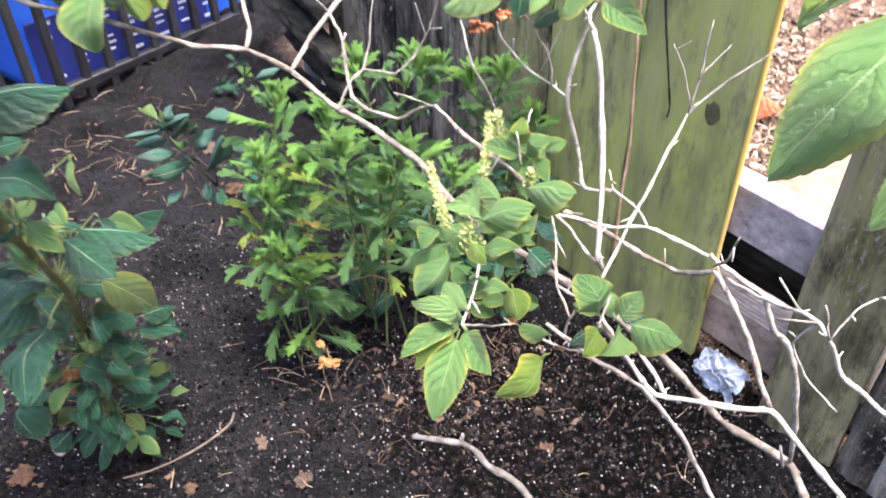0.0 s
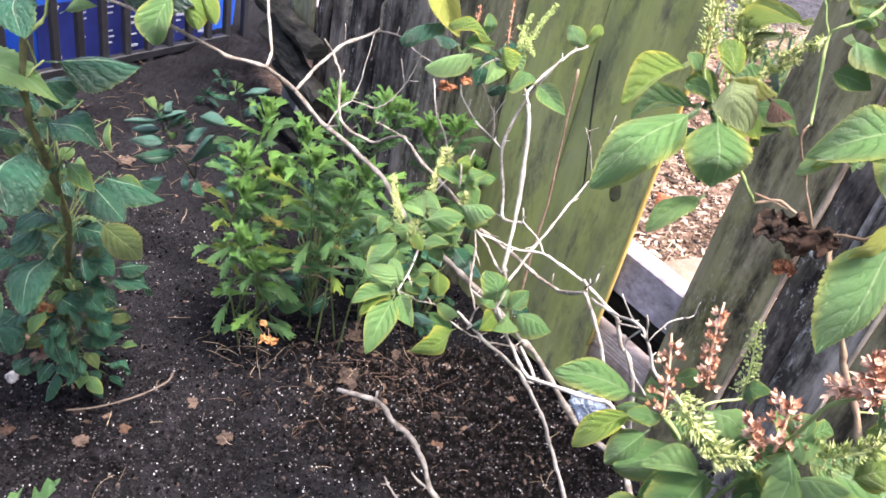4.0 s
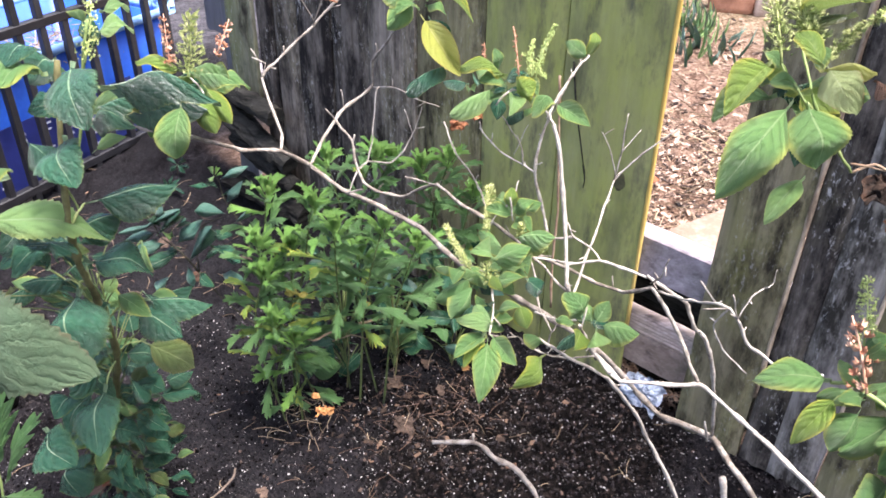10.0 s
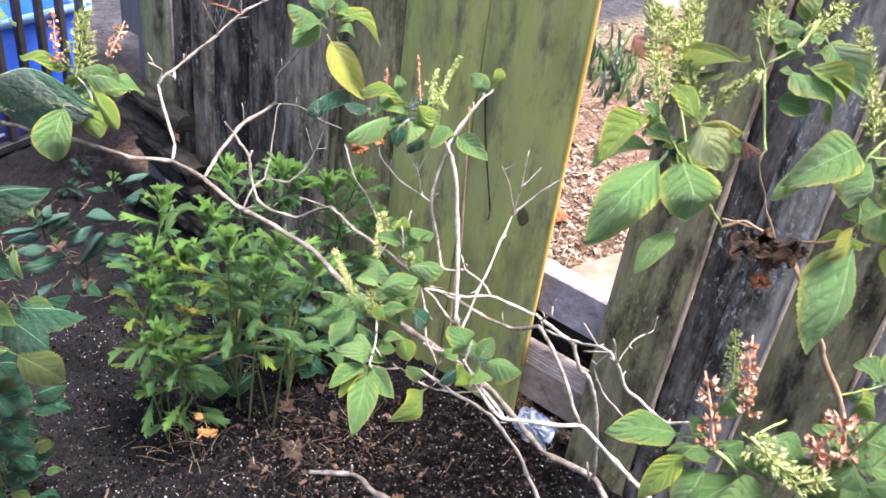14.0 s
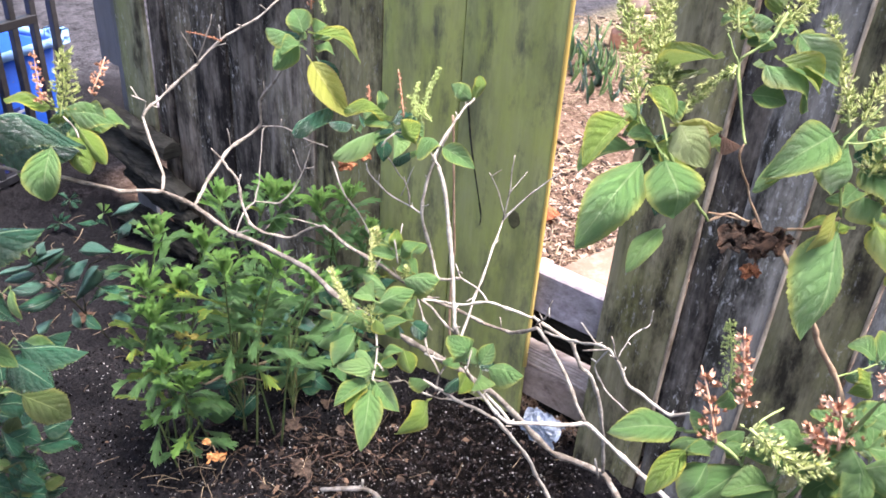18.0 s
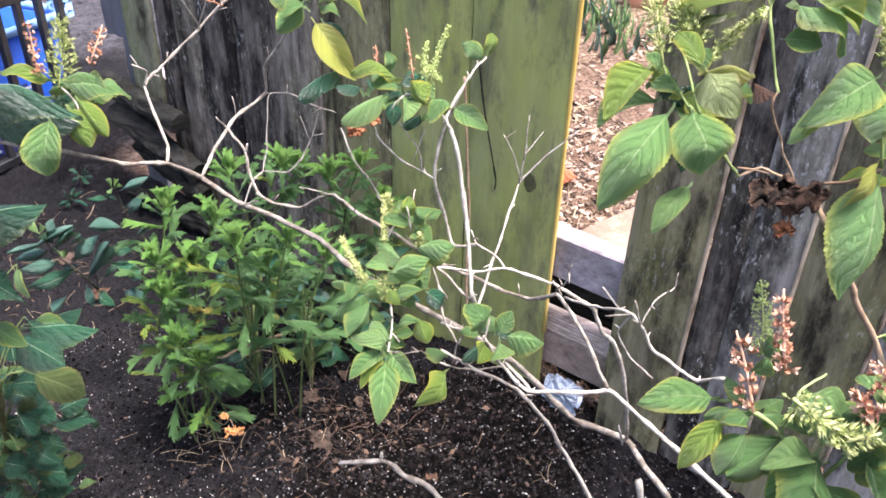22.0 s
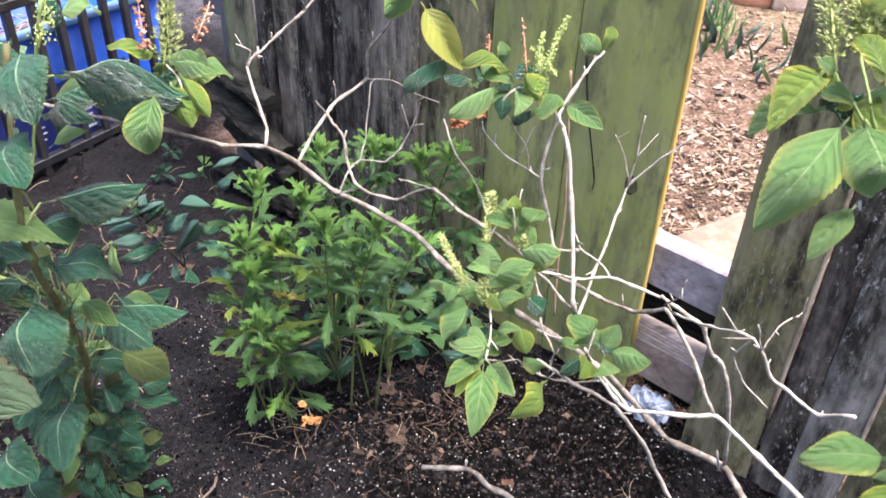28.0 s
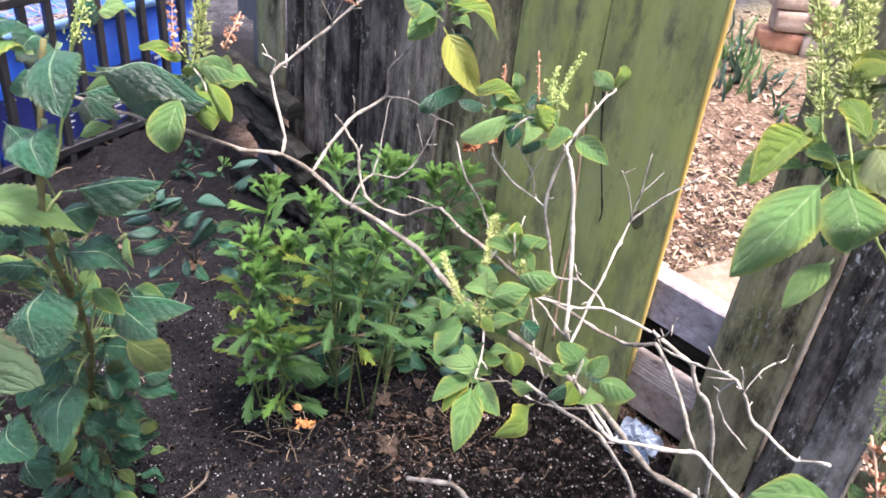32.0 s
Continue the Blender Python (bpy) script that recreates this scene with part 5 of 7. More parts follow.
spike(near, (0.253, 0.05, 0.968), (0.243, 0.055, 0.98), 0.012, 'red')
spike(near, (0.186, 0.075, 0.916), (0.213, 0.065, 0.897), 0.013, 'pale')
spike(near, (0.204, 0.065, 0.894), (0.227, 0.06, 0.904), 0.012, 'pale')
spike(near, (0.252, 0.06, 0.915), (0.271, 0.05, 0.94), 0.012, 'pale')


def tuft(parent, c, n, lo, hi, tones, spread=0.01, lift=(-0.7, 0.5), back=0.3):
    """Leaves crowded round one node of a twig."""
    c = Vector(c)
    a = random.uniform(0, 6.28)
    for i in range(n):
        a += 2.4 + random.uniform(-0.4, 0.4)
        ln = random.uniform(lo, hi)
        d = Vector((math.cos(a), back + 0.7 * math.sin(a), random.uniform(*lift))).normalized()
        b = c + d * 0.15 * ln + spread * Vector((random.uniform(-1, 1), random.uniform(-0.3, 1), random.uniform(-1, 1)))
        leaf(parent, b, b + d * ln, ln * random.uniform(0.45, 0.62), random.choice(tones), "u")


# leaves crowded behind and between the larger ones
for c, n, lo, hi, tones in (((0.014, 0.54, 0.649), 9, 0.022, 0.045, "ggpd"), ((0.045, 0.56, 0.667), 7, 0.02, 0.042, "ggd"), ((0.009, 0.5, 0.615), 6, 0.02, 0.04, "gdp"), ((-0.012, 0.56, 0.649), 5, 0.02, 0.04, "gd"),
                            ((0.132, 0.53, 0.594), 6, 0.02, 0.038, "ggd"), ((0.043, 0.74, 0.809), 9, 0.02, 0.042, "ggdp"), ((0.079, 0.73, 0.796), 6, 0.018, 0.036, "gd"), ((-0.069, 0.9, 0.872), 8, 0.022, 0.05, "ggd"),
                            ((0.046, 0.62, 0.7), 6, 0.016, 0.032, "gp"), ((0.009, 0.74, 0.803), 4, 0.02, 0.04, "gd"), ((-0.358, 0.78, 0.802), 11, 0.03, 0.06, "ggdy"), ((-0.392, 0.78, 0.778), 6, 0.03, 0.055, "gdp")):
    tuft(shrub, c, n, lo, hi, list(tones))
for c, n, lo, hi, tones in (((0.221, 0.35, 0.962), 10, 0.025, 0.055, "ggdy"), ((0.234, 0.34, 0.941), 5, 0.02, 0.045, "gd"), ((0.308, 0.36, 1.039), 7, 0.02, 0.045, "ggdy"), ((0.356, 0.3, 0.971), 8, 0.02, 0.045, "ggd"),
                            ((0.393, 0.3, 0.91), 6, 0.02, 0.045, "gy"), ((0.209, 0.12, 0.854), 6, 0.018, 0.035, "ggp"), ((0.235, 0.09, 0.855), 8, 0.02, 0.04, "ggp"), ((0.269, 0.08, 0.87), 8, 0.02, 0.04, "ggp"),
                            ((0.249, 0.075, 0.9), 6, 0.018, 0.035, "ggp"), ((0.457, 0.3, 0.761), 5, 0.02, 0.04, "gd")):
    tuft(near, c, n, lo, hi, list(tones))

# ---- the dark leafy plant ----
left = thing("leafy_plant", (-0.619, 0.800, height(-0.619, 0.800)), "dark green leafy plant with toothed blue-green leaves", "plant")
branch(left, [(-0.619, 0.800, -0.005), (-0.576, 0.775, 0.177), (-0.529, 0.720, 0.342), (-0.497, 0.675, 0.436), (-0.468, 0.610, 0.547), (-0.456, 0.570, 0.620), (-0.448, 0.540, 0.678), (-0.444, 0.530, 0.715), (-0.442, 0.525, 0.735), (-0.433, 0.520, 0.787), (-0.427, 0.530, 0.842), (-0.417, 0.540, 0.916)], 0.0062, 0.0035)
branch(left, [(-0.442, 0.525, 0.735), (-0.431, 0.535, 0.750), (-0.426, 0.545, 0.755)], 0.0019, 0.0013, STEM_GREEN)
branch(left, [(-0.468, 0.610, 0.547), (-0.447, 0.610, 0.567), (-0.421, 0.615, 0.575)], 0.0018, 0.0012, STEM_GREEN)
branch(left, [(-0.497, 0.675, 0.436), (-0.476, 0.672, 0.456), (-0.454, 0.665, 0.468)], 0.0017, 0.0012, STEM_GREEN)
branch(left, [(-0.502, 0.680, 0.419), (-0.511, 0.675, 0.407), (-0.511, 0.650, 0.401)], 0.0018, 0.0013, STEM_GREEN)
branch(left, [(-0.450, 0.540, 0.678), (-0.453, 0.560, 0.672)], 0.0017, 0.0012, STEM_GREEN)
branch(left, [(-0.455, 0.570, 0.636), (-0.463, 0.560, 0.641), (-0.461, 0.550, 0.639)], 0.0017, 0.0012, STEM_GREEN)
branch(left, [(-0.443, 0.525, 0.733), (-0.432, 0.540, 0.750), (-0.435, 0.530, 0.782)], 0.0015, 0.0012, STEM_GREEN)
branch(left, [(-0.433, 0.520, 0.787), (-0.418, 0.540, 0.811), (-0.403, 0.550, 0.886), (-0.386, 0.560, 0.951)], 0.0026, 0.0018, STEM_GREEN)
branch(left, [(-0.406, 0.550, 0.874), (-0.390, 0.540, 0.887), (-0.377, 0.530, 0.893)], 0.0016, 0.0012, STEM_GREEN)
branch(left, [(-0.471, 0.620, 0.521), (-0.468, 0.620, 0.557), (-0.469, 0.620, 0.612)], 0.0022, 0.0014, STEM_GREEN)
branch(left, [(-0.576, 0.775, 0.177), (-0.535, 0.775, 0.204), (-0.490, 0.770, 0.263)], 0.002, 0.0012)
branch(left, [(-0.558, 0.760, 0.244), (-0.570, 0.710, 0.244), (-0.600, 0.680, 0.214)], 0.0018, 0.0012)
leaf(left, (-0.399, 0.535, 0.917), (-0.377, 0.475, 0.872), 0.061, 'd', 'c')
leaf(left, (-0.421, 0.525, 0.844), (-0.398, 0.465, 0.817), 0.054, 'd', 'c')
leaf(left, (-0.375, 0.525, 0.895), (-0.259, 0.515, 0.883), 0.034, 'd', (0.1, -0.55, 0.85))
leaf(left, (-0.397, 0.545, 0.863), (-0.349, 0.565, 0.870), 0.024, 'd', 'u')
leaf(left, (-0.378, 0.595, 0.836), (-0.338, 0.575, 0.870), 0.019, 'yy', 'c')
leaf(left, (-0.410, 0.555, 0.843), (-0.351, 0.535, 0.847), 0.026, 'd', 'u')
leaf(left, (-0.411, 0.555, 0.809), (-0.379, 0.575, 0.819), 0.016, 'p', 'u')
leaf(left, (-0.427, 0.545, 0.755), (-0.337, 0.585, 0.756), 0.047, 'd', 'u')
leaf(left, (-0.453, 0.545, 0.715), (-0.403, 0.575, 0.724), 0.038, 'd', 'u')
leaf(left, (-0.466, 0.525, 0.705), (-0.430, 0.495, 0.723), 0.024, 'd', 'u')
leaf(left, (-0.455, 0.565, 0.668), (-0.382, 0.575, 0.640), 0.046, 'd', 'u')
leaf(left, (-0.464, 0.555, 0.636), (-0.452, 0.485, 0.583), 0.072, 'd', 'c')
leaf(left, (-0.421, 0.615, 0.575), (-0.345, 0.660, 0.532), 0.038, 'd', 'u')
leaf(left, (-0.431, 0.615, 0.568), (-0.374, 0.605, 0.521), 0.050, 'd', 'u')
leaf(left, (-0.466, 0.690, 0.447), (-0.402, 0.705, 0.383), 0.049, 'v', 'u')
leaf(left, (-0.461, 0.605, 0.582), (-0.464, 0.585, 0.619), 0.019, 'p', 'u')
leaf(left, (-0.458, 0.605, 0.586), (-0.452, 0.630, 0.597), 0.018, 'p', 'u')
leaf(left, (-0.461, 0.605, 0.579), (-0.463, 0.575, 0.584), 0.023, 'd', 'u')
leaf(left, (-0.458, 0.605, 0.576), (-0.439, 0.595, 0.577), 0.012, 'p', 'u')
leaf(left, (-0.517, 0.660, 0.392), (-0.496, 0.545, 0.369), 0.067, 'd', 'c')
leaf(left, (-0.584, 0.595, 0.372), (-0.527, 0.535, 0.360), 0.071, 'd', 'c')
leaf(left, (-0.488, 0.765, 0.266), (-0.508, 0.705, 0.262), 0.040, 'd', 'c')
leaf(left, (-0.498, 0.765, 0.273), (-0.440, 0.810, 0.222), 0.035, 'd', 'u')
leaf(left, (-0.478, 0.765, 0.300), (-0.443, 0.810, 0.284), 0.029, 'd', 'u')
leaf(left, (-0.513, 0.750, 0.315), (-0.466, 0.735, 0.309), 0.042, 'd', 'u')
leaf(left, (-0.502, 0.705, 0.412), (-0.459, 0.720, 0.386), 0.041, 'd', 'u')
leaf(left, (-0.506, 0.675, 0.417), (-0.504, 0.615, 0.463), 0.017, 'p', 'u')
leaf(left, (-0.495, 0.660, 0.455), (-0.524, 0.595, 0.472), 0.046, 'd', 'u')
leaf(left, (-0.603, 0.675, 0.227), (-0.579, 0.615, 0.207), 0.059, 'd', 'c')
leaf(left, (-0.565, 0.705, 0.169), (-0.578, 0.660, 0.184), 0.030, 'v', 'u')
leaf(left, (-0.554, 0.735, 0.170), (-0.529, 0.675, 0.147), 0.044, 'd', 'c')
leaf(left, (-0.533, 0.750, 0.192), (-0.494, 0.780, 0.148), 0.044, 'd', 'u')
leaf(left, (-0.535, 0.750, 0.159), (-0.499, 0.765, 0.121), 0.042, 'd', 'u')
leaf(left, (-0.497, 0.765, 0.188), (-0.472, 0.795, 0.168), 0.022, 'v', 'u')
leaf(left, (-0.538, 0.705, 0.303), (-0.500, 0.705, 0.299), 0.019, 'p', 'u')
leaf(left, (-0.557, 0.660, 0.364), (-0.567, 0.595, 0.393), 0.042, 'd', 'u')
leaf(left, (-0.522, 0.660, 0.407), (-0.534, 0.595, 0.439), 0.044, 'd', 'u')
leaf(left, (-0.508, 0.750, 0.255), (-0.476, 0.765, 0.222), 0.037, 'd', 'u')
leaf(left, (-0.556, 0.720, 0.247), (-0.507, 0.705, 0.246), 0.042, 'd', 'u')
leaf(left, (-0.508, 0.720, 0.353), (-0.475, 0.675, 0.341), 0.027, 'd', 'c')
leaf(left, (-0.592, 0.690, 0.190), (-0.598, 0.630, 0.239), 0.050, 'd', 'u')
leaf(left, (-0.596, 0.705, 0.117), (-0.605, 0.660, 0.120), 0.035, 'd', 'c')
leaf(left, (-0.452, 0.62, 0.889), (-0.468, 0.58, 0.881), 0.049, 'd', 'c')
leaf(left, (-0.499, 0.6, 0.717), (-0.52, 0.56, 0.7), 0.051, 'd', 'u')
leaf(left, (-0.424, 0.66, 0.904), (-0.385, 0.68, 0.9), 0.028, 'p', 'u')
leaf(left, (-0.422, 0.65, 0.885), (-0.424, 0.66, 0.926), 0.022, 'd', 'c')
leaf(left, (-0.485, 0.36, 0.767), (-0.347, 0.3, 0.721), 0.084, 'S', 'c')
leaf(left, (-0.626, 0.66, 0.561), (-0.612, 0.62, 0.636), 0.035, 'd', 'u')
leaf(left, (-0.503, 0.64, 0.664), (-0.568, 0.6, 0.658), 0.046, 'd', 'u')
leaf(left, (-0.509, 0.64, 0.646), (-0.576, 0.6, 0.635), 0.036, 'd', 'u')
leaf(left, (-0.53, 0.6, 0.762), (-0.622, 0.54, 0.737), 0.056, 'p', 'u')
leaf(left, (-0.530, 0.500, 0.764), (-0.412, 0.550, 0.704), 0.050, 'p', 'u')
leaf(left, (-0.440, 0.550, 0.925), (-0.447, 0.500, 0.925), 0.040, 'd', 'u')
leaf(left, (-0.433, 0.550, 0.899), (-0.448, 0.480, 0.915), 0.029, 'g', 'u')
leaf(left, (-0.374, 0.560, 0.958), (-0.351, 0.580, 0.953), 0.016, 'p', 'u')
leaf(left, (-0.432, 0.570, 0.849), (-0.457, 0.540, 0.865), 0.033, 'd', 'u')
leaf(left, (-0.431, 0.600, 0.819), (-0.399, 0.620, 0.812), 0.029, 'd', 'u')
leaf(left, (-0.458, 0.520, 0.840), (-0.427, 0.500, 0.825), 0.032, 'd', 'u')
leaf(left, (-0.470, 0.500, 0.819), (-0.474, 0.460, 0.822), 0.027, 'g', 'u')
leaf(left, (-0.502, 0.580, 0.651), (-0.514, 0.520, 0.684), 0.037, 'd', 'u')
leaf(left, (-0.386, 0.550, 0.947), (-0.391, 0.530, 0.967), 0.016, 'g', 'u')
spike(left, (-0.394, 0.550, 0.910), (-0.387, 0.580, 0.962), 0.016, 'green')


def stem_at(h):
    """The leafy plant's stem at a height."""
    marks = ((-0.619, 0.800, 0.0), (-0.576, 0.775, 0.177), (-0.529, 0.720, 0.342), (-0.497, 0.675, 0.436), (-0.468, 0.610, 0.547), (-0.448, 0.540, 0.678))
    for a, b in zip(marks, marks[1:]):
        if h <= b[2]:
            return Vector(a).lerp(Vector(b), max(0.0, (h - a[2]) / (b[2] - a[2])))
    return Vector(marks[-1])


def petiole(parent, a, b):
    """A thin arched leaf stalk."""
    mid = a.lerp(b, 0.5) + Vector((0, 0, 0.12 * (b - a).length))
    return part("petiole", tube(bmesh.new(), smooth_path([a, mid, b], 4), 0.0011, 0.0008, 5), STEM_LEAFY, parent)


# small dark leaves crowded low on the stem
for i in range(95):
    h = random.uniform(0.03, 0.34)
    ang = random.uniform(0, 2 * math.pi)
    r0, ln = random.uniform(0.01, 0.03 + 0.16 * (0.40 - h)), random.uniform(0.030, 0.060)
    c = Vector((-0.60 + 0.24 * h + random.uniform(-0.02, 0.02), 0.80 - 0.30 * h + random.uniform(-0.02, 0.02), h))
    d = Vector((math.cos(ang), math.sin(ang), random.uniform(-0.9, 0.4))).normalized()
    if h < 0.2 and (c + d * (r0 + ln)).x < -0.63:
        continue
    f = (d.x * 0.8 + random.uniform(-0.9, 0.9), d.y * 0.8 + random.uniform(-0.9, 0.9), 0.7)
    leaf(left, c + d * r0, c + d * (r0 + ln), ln * random.uniform(0.36, 0.50), random.choice("dddvdgdd"), f)
    petiole(left, stem_at(max(0.01, h - 0.03)), c + d * r0)
# leaves behind the upper stem
for i in range(62):
    h = random.uniform(0.28, 0.66)
    k = (h - 0.28) / 0.38
    c = Vector((-0.545 + 0.095 * k - random.uniform(-0.035, 0.13), 0.735 - 0.18 * k + random.uniform(0.0, 0.12), h))
    ang = random.uniform(0, 2 * math.pi)
    ln = random.uniform(0.045, 0.085) * (1 - 0.25 * k)
    d = Vector((math.cos(ang), 0.7 * math.sin(ang), random.uniform(-0.8, 0.3))).normalized()
    leaf(left, c, c + d * ln, ln * random.uniform(0.36, 0.50), random.choice("ddddvdgd"), (random.uniform(-0.4, 0.5), random.uniform(-0.9, -0.2), 0.75))
    petiole(left, stem_at(h - 0.05), c)
for c in ((-0.595, 0.74, 0.17), (-0.60, 0.745, 0.10), (-0.575, 0.72, 0.22)):
    crumpled(left, c, 0.016, 50 + 100 * c[2], WITHERED_RUST, "withered rusty leaf hanging low")

# ---- lobed green plants before the fence ----


def lobed_plant(base, tops, yellow=False, low=0.26):
    """Upright stems with lobed leaves that grow smaller and paler to a fresh tuft at the top."""
    pl = thing("lobed_plant", (base[0], base[1], height(*base)), "bushy green plant with deeply cut leaves, some yellowing low down", "plant", "lobed plants before the fence")
    root = Vector((base[0], base[1], height(*base) - 0.01))
    for top in tops:
        top = Vector(top)
        foot = root + Vector((random.uniform(-0.05, 0.05), random.uniform(-0.04, 0.04), 0))
        bend = foot.lerp(top, 0.55) + Vector((random.uniform(-0.03, 0.03), random.uniform(-0.03, 0.03), 0.03))
        path = smooth_path([foot, bend, top], 8)
        part("stem", tube(bmesh.new(), path, 0.0022, 0.0011, 6, 0.2), STEM_LEAFY, pl)
        n, ang = 15, random.uniform(0, 6)
        for i in range(n):
            t = low + (0.95 - low) * i / n
            q = path[int(t * (len(path) - 1))]
            ang += 2.4 + random.uniform(-0.5, 0.5)
            ln = (0.114 - 0.038 * t) * random.uniform(0.65, 1.1) * (0.8 if yellow else 1.0)
            lift = -0.55 + 1.35 * t + random.uniform(-0.3, 0.3)
            d = Vector((math.cos(ang), math.sin(ang), lift)).normalized()
            tone = "F" if t > 0.86 else (FERNY if random.random() < 0.95 else "y")
            if yellow and t < 0.55:
                tone = random.choice(["y", FERNY, FERNY, "F"])
            leaf(pl, q, q + d * ln, ln * random.uniform(0.42, 0.56), tone, (0.5 * d.x + random.uniform(-0.35, 0.35), 0.5 * d.y - 0.3 + random.uniform(-0.35, 0.35), 1.0), "lobed")
        # a rosette of upright young leaves round the growing tip
        for i in range(17):
            a, inner = i * 2.4 + random.uniform(-0.3, 0.3), i / 17
            ln = random.uniform(0.046, 0.070) * (1 - 0.55 * inner)
            d = Vector(((1 - 0.55 * inner) * math.cos(a), (1 - 0.55 * inner) * math.sin(a), 0.25 + 1.5 * inner + random.uniform(-0.15, 0.2))).normalized()
            b = top - Vector((0, 0, 0.030 * (1 - inner)))
            leaf(pl, b, b + d * ln, ln * (random.uniform(0.36, 0.50) if inner < 0.55 else random.uniform(0.26, 0.38)), "F" if inner > 0.25 else random.choice(["F", FERNY, FERNY]), (-d.x, -d.y - 0.3, 0.7), "lobed" if inner < 0.55 else "strap")
    return pl


lobed_plant((-0.335, 1.04), [(-0.334, 1.035, 0.505), (-0.250, 0.995, 0.505), (-0.348, 0.97, 0.44), (-0.30, 1.02, 0.40)], low=0.36)
low_clump = lobed_plant((-0.30, 0.99), [(-0.342, 0.965, 0.375), (-0.325, 0.92, 0.31), (-0.29, 0.91, 0.27)], True, 0.2)
lobed_plant((-0.19, 1.05), [(-0.207, 0.915, 0.500), (-0.127, 0.955, 0.480), (-0.17, 1.00, 0.40), (-0.07, 1.02, 0.40)], low=0.42)
lobed_plant((-0.17, 1.24), [(-0.245, 1.19, 0.49), (-0.150, 1.19, 0.50), (-0.118, 1.20, 0.485)])
lobed_plant((-0.03, 1.22), [(-0.060, 1.20, 0.470), (-0.005, 1.19, 0.49), (0.04, 1.18, 0.42)])
under = thing("leafy_plant", (-0.13, 1.05, height(-0.13, 1.05)), "low dark leafy growth under the taller plants", "plant")
for i in range(110):
    c = Vector((random.uniform(-0.30, 0.05), random.uniform(1.04, 1.24), 0))
    c.z = height(c.x, c.y) + random.uniform(0.03, 0.27)
    a = random.uniform(0, 6.28)
    ln = random.uniform(0.035, 0.085)
    d = Vector((math.cos(a), math.sin(a), random.uniform(-0.8, 0.4))).normalized()
    leaf(under, c, c + d * ln, ln * random.uniform(0.30, 0.50), random.choice(["d", "d", "B", FERNY]), (random.uniform(-0.6, 0.6), random.uniform(-0.9, 0.3), 0.8), random.choice(("toothed", "lobed", "ovate")))
    foot = min(((-0.22, 1.06), (-0.12, 1.08), (0.0, 1.1)), key=lambda q: abs(q[0] - c.x))
    petiole(under, Vector((foot[0], foot[1], max(0.02, 0.6 * c.z))), c)
for x, y in ((-0.22, 1.06), (-0.12, 1.08), (0.0, 1.1)):
    branch(under, [(x, y, height(x, y) - 0.01), (x + 0.01, y, 0.12), (x, y - 0.02, 0.24)], 0.002, 0.001)
# withered yellow leaves at the low node, a dry tan runner
for c, size, seed in (((-0.300, 0.985, 0.318), 0.013, 71.0), ((-0.282, 0.985, 0.312), 0.011, 75.0), ((-0.292, 0.98, 0.290), 0.010, 79.0), ((-0.166, 0.97, 0.300), 0.009, 83.0)):
    crumpled(low_clump, c, size, seed, WITHERED_YELLOW, "withered yellow leaf")
branch(low_clump, [(-0.311, 0.970, 0.237), (-0.285, 0.960, 0.233), (-0.262, 0.960, 0.226), (-0.221, 0.980, 0.232), (-0.177, 1.000, 0.231), (-0.126, 1.020, 0.234)], 0.0022, 0.0028, STRAW, "dry_runner")
branch(low_clump, [(-0.232, 0.980, 0.206), (-0.196, 0.980, 0.220), (-0.166, 0.990, 0.203)], 0.0016, 0.0010, STRAW, "dry_runner")
# dry twig with a shrivelled orange leaf
branch(low_clump, [(-0.30, 0.98, 0.06), (-0.27, 0.92, 0.10), (-0.245, 0.86, 0.17), (-0.238, 0.84, 0.172)], 0.0012, 0.0009, STRAW, "dry_twig")
crumpled(low_clump, (-0.236, 0.836, 0.166), 0.017, 21.0, WITHERED_ORANGE, "shrivelled orange leaf")
crumpled(low_clump, (-0.252, 0.852, 0.185), 0.009, 25.0, WITHERED_ORANGE, "shrivelled orange leaf")

# ---- small bluish plants and dim seedlings ----
bluish = thing("small_plant", (-0.31, 1.12, height(-0.31, 1.12)), "small straggling plant with smooth blue-green leaves", "plant", "small plants")
branch(bluish, [(-0.601, 1.170, 0.372), (-0.588, 1.170, 0.343), (-0.581, 1.160, 0.331), (-0.557, 1.150, 0.315), (-0.537, 1.140, 0.306), (-0.528, 1.150, 0.276), (-0.519, 1.170, 0.238)], 0.0011, 0.0018)
branch(bluish, [(-0.519, 1.170, 0.238), (-0.515, 1.170, 0.300), (-0.494, 1.170, 0.349), (-0.455, 1.170, 0.368)], 0.0014, 0.0009)
branch(bluish, [(-0.519, 1.170, 0.238), (-0.470, 1.165, 0.16), (-0.36, 1.14, 0.07), (-0.31, 1.12, height(-0.31, 1.12) - 0.01)], 0.0014, 0.0018)
leaf(bluish, (-0.597, 1.170, 0.368), (-0.607, 1.130, 0.411), 0.009, 'P', 'c')
leaf(bluish, (-0.599, 1.170, 0.368), (-0.585, 1.155, 0.397), 0.009, 'P', 'c')
leaf(bluish, (-0.587, 1.170, 0.352), (-0.643, 1.120, 0.362), 0.014, 'B', 'c')
leaf(bluish, (-0.622, 1.170, 0.340), (-0.527, 1.130, 0.405), 0.019, 'B', 'c')
leaf(bluish, (-0.580, 1.170, 0.366), (-0.562, 1.155, 0.406), 0.026, 'B', 'c')
leaf(bluish, (-0.589, 1.170, 0.328), (-0.523, 1.120, 0.403), 0.028, 'd', 'c')
leaf(bluish, (-0.553, 1.170, 0.342), (-0.515, 1.130, 0.385), 0.014, 'B', 'c')
leaf(bluish, (-0.591, 1.170, 0.332), (-0.648, 1.155, 0.324), 0.022, 'B', 'c')
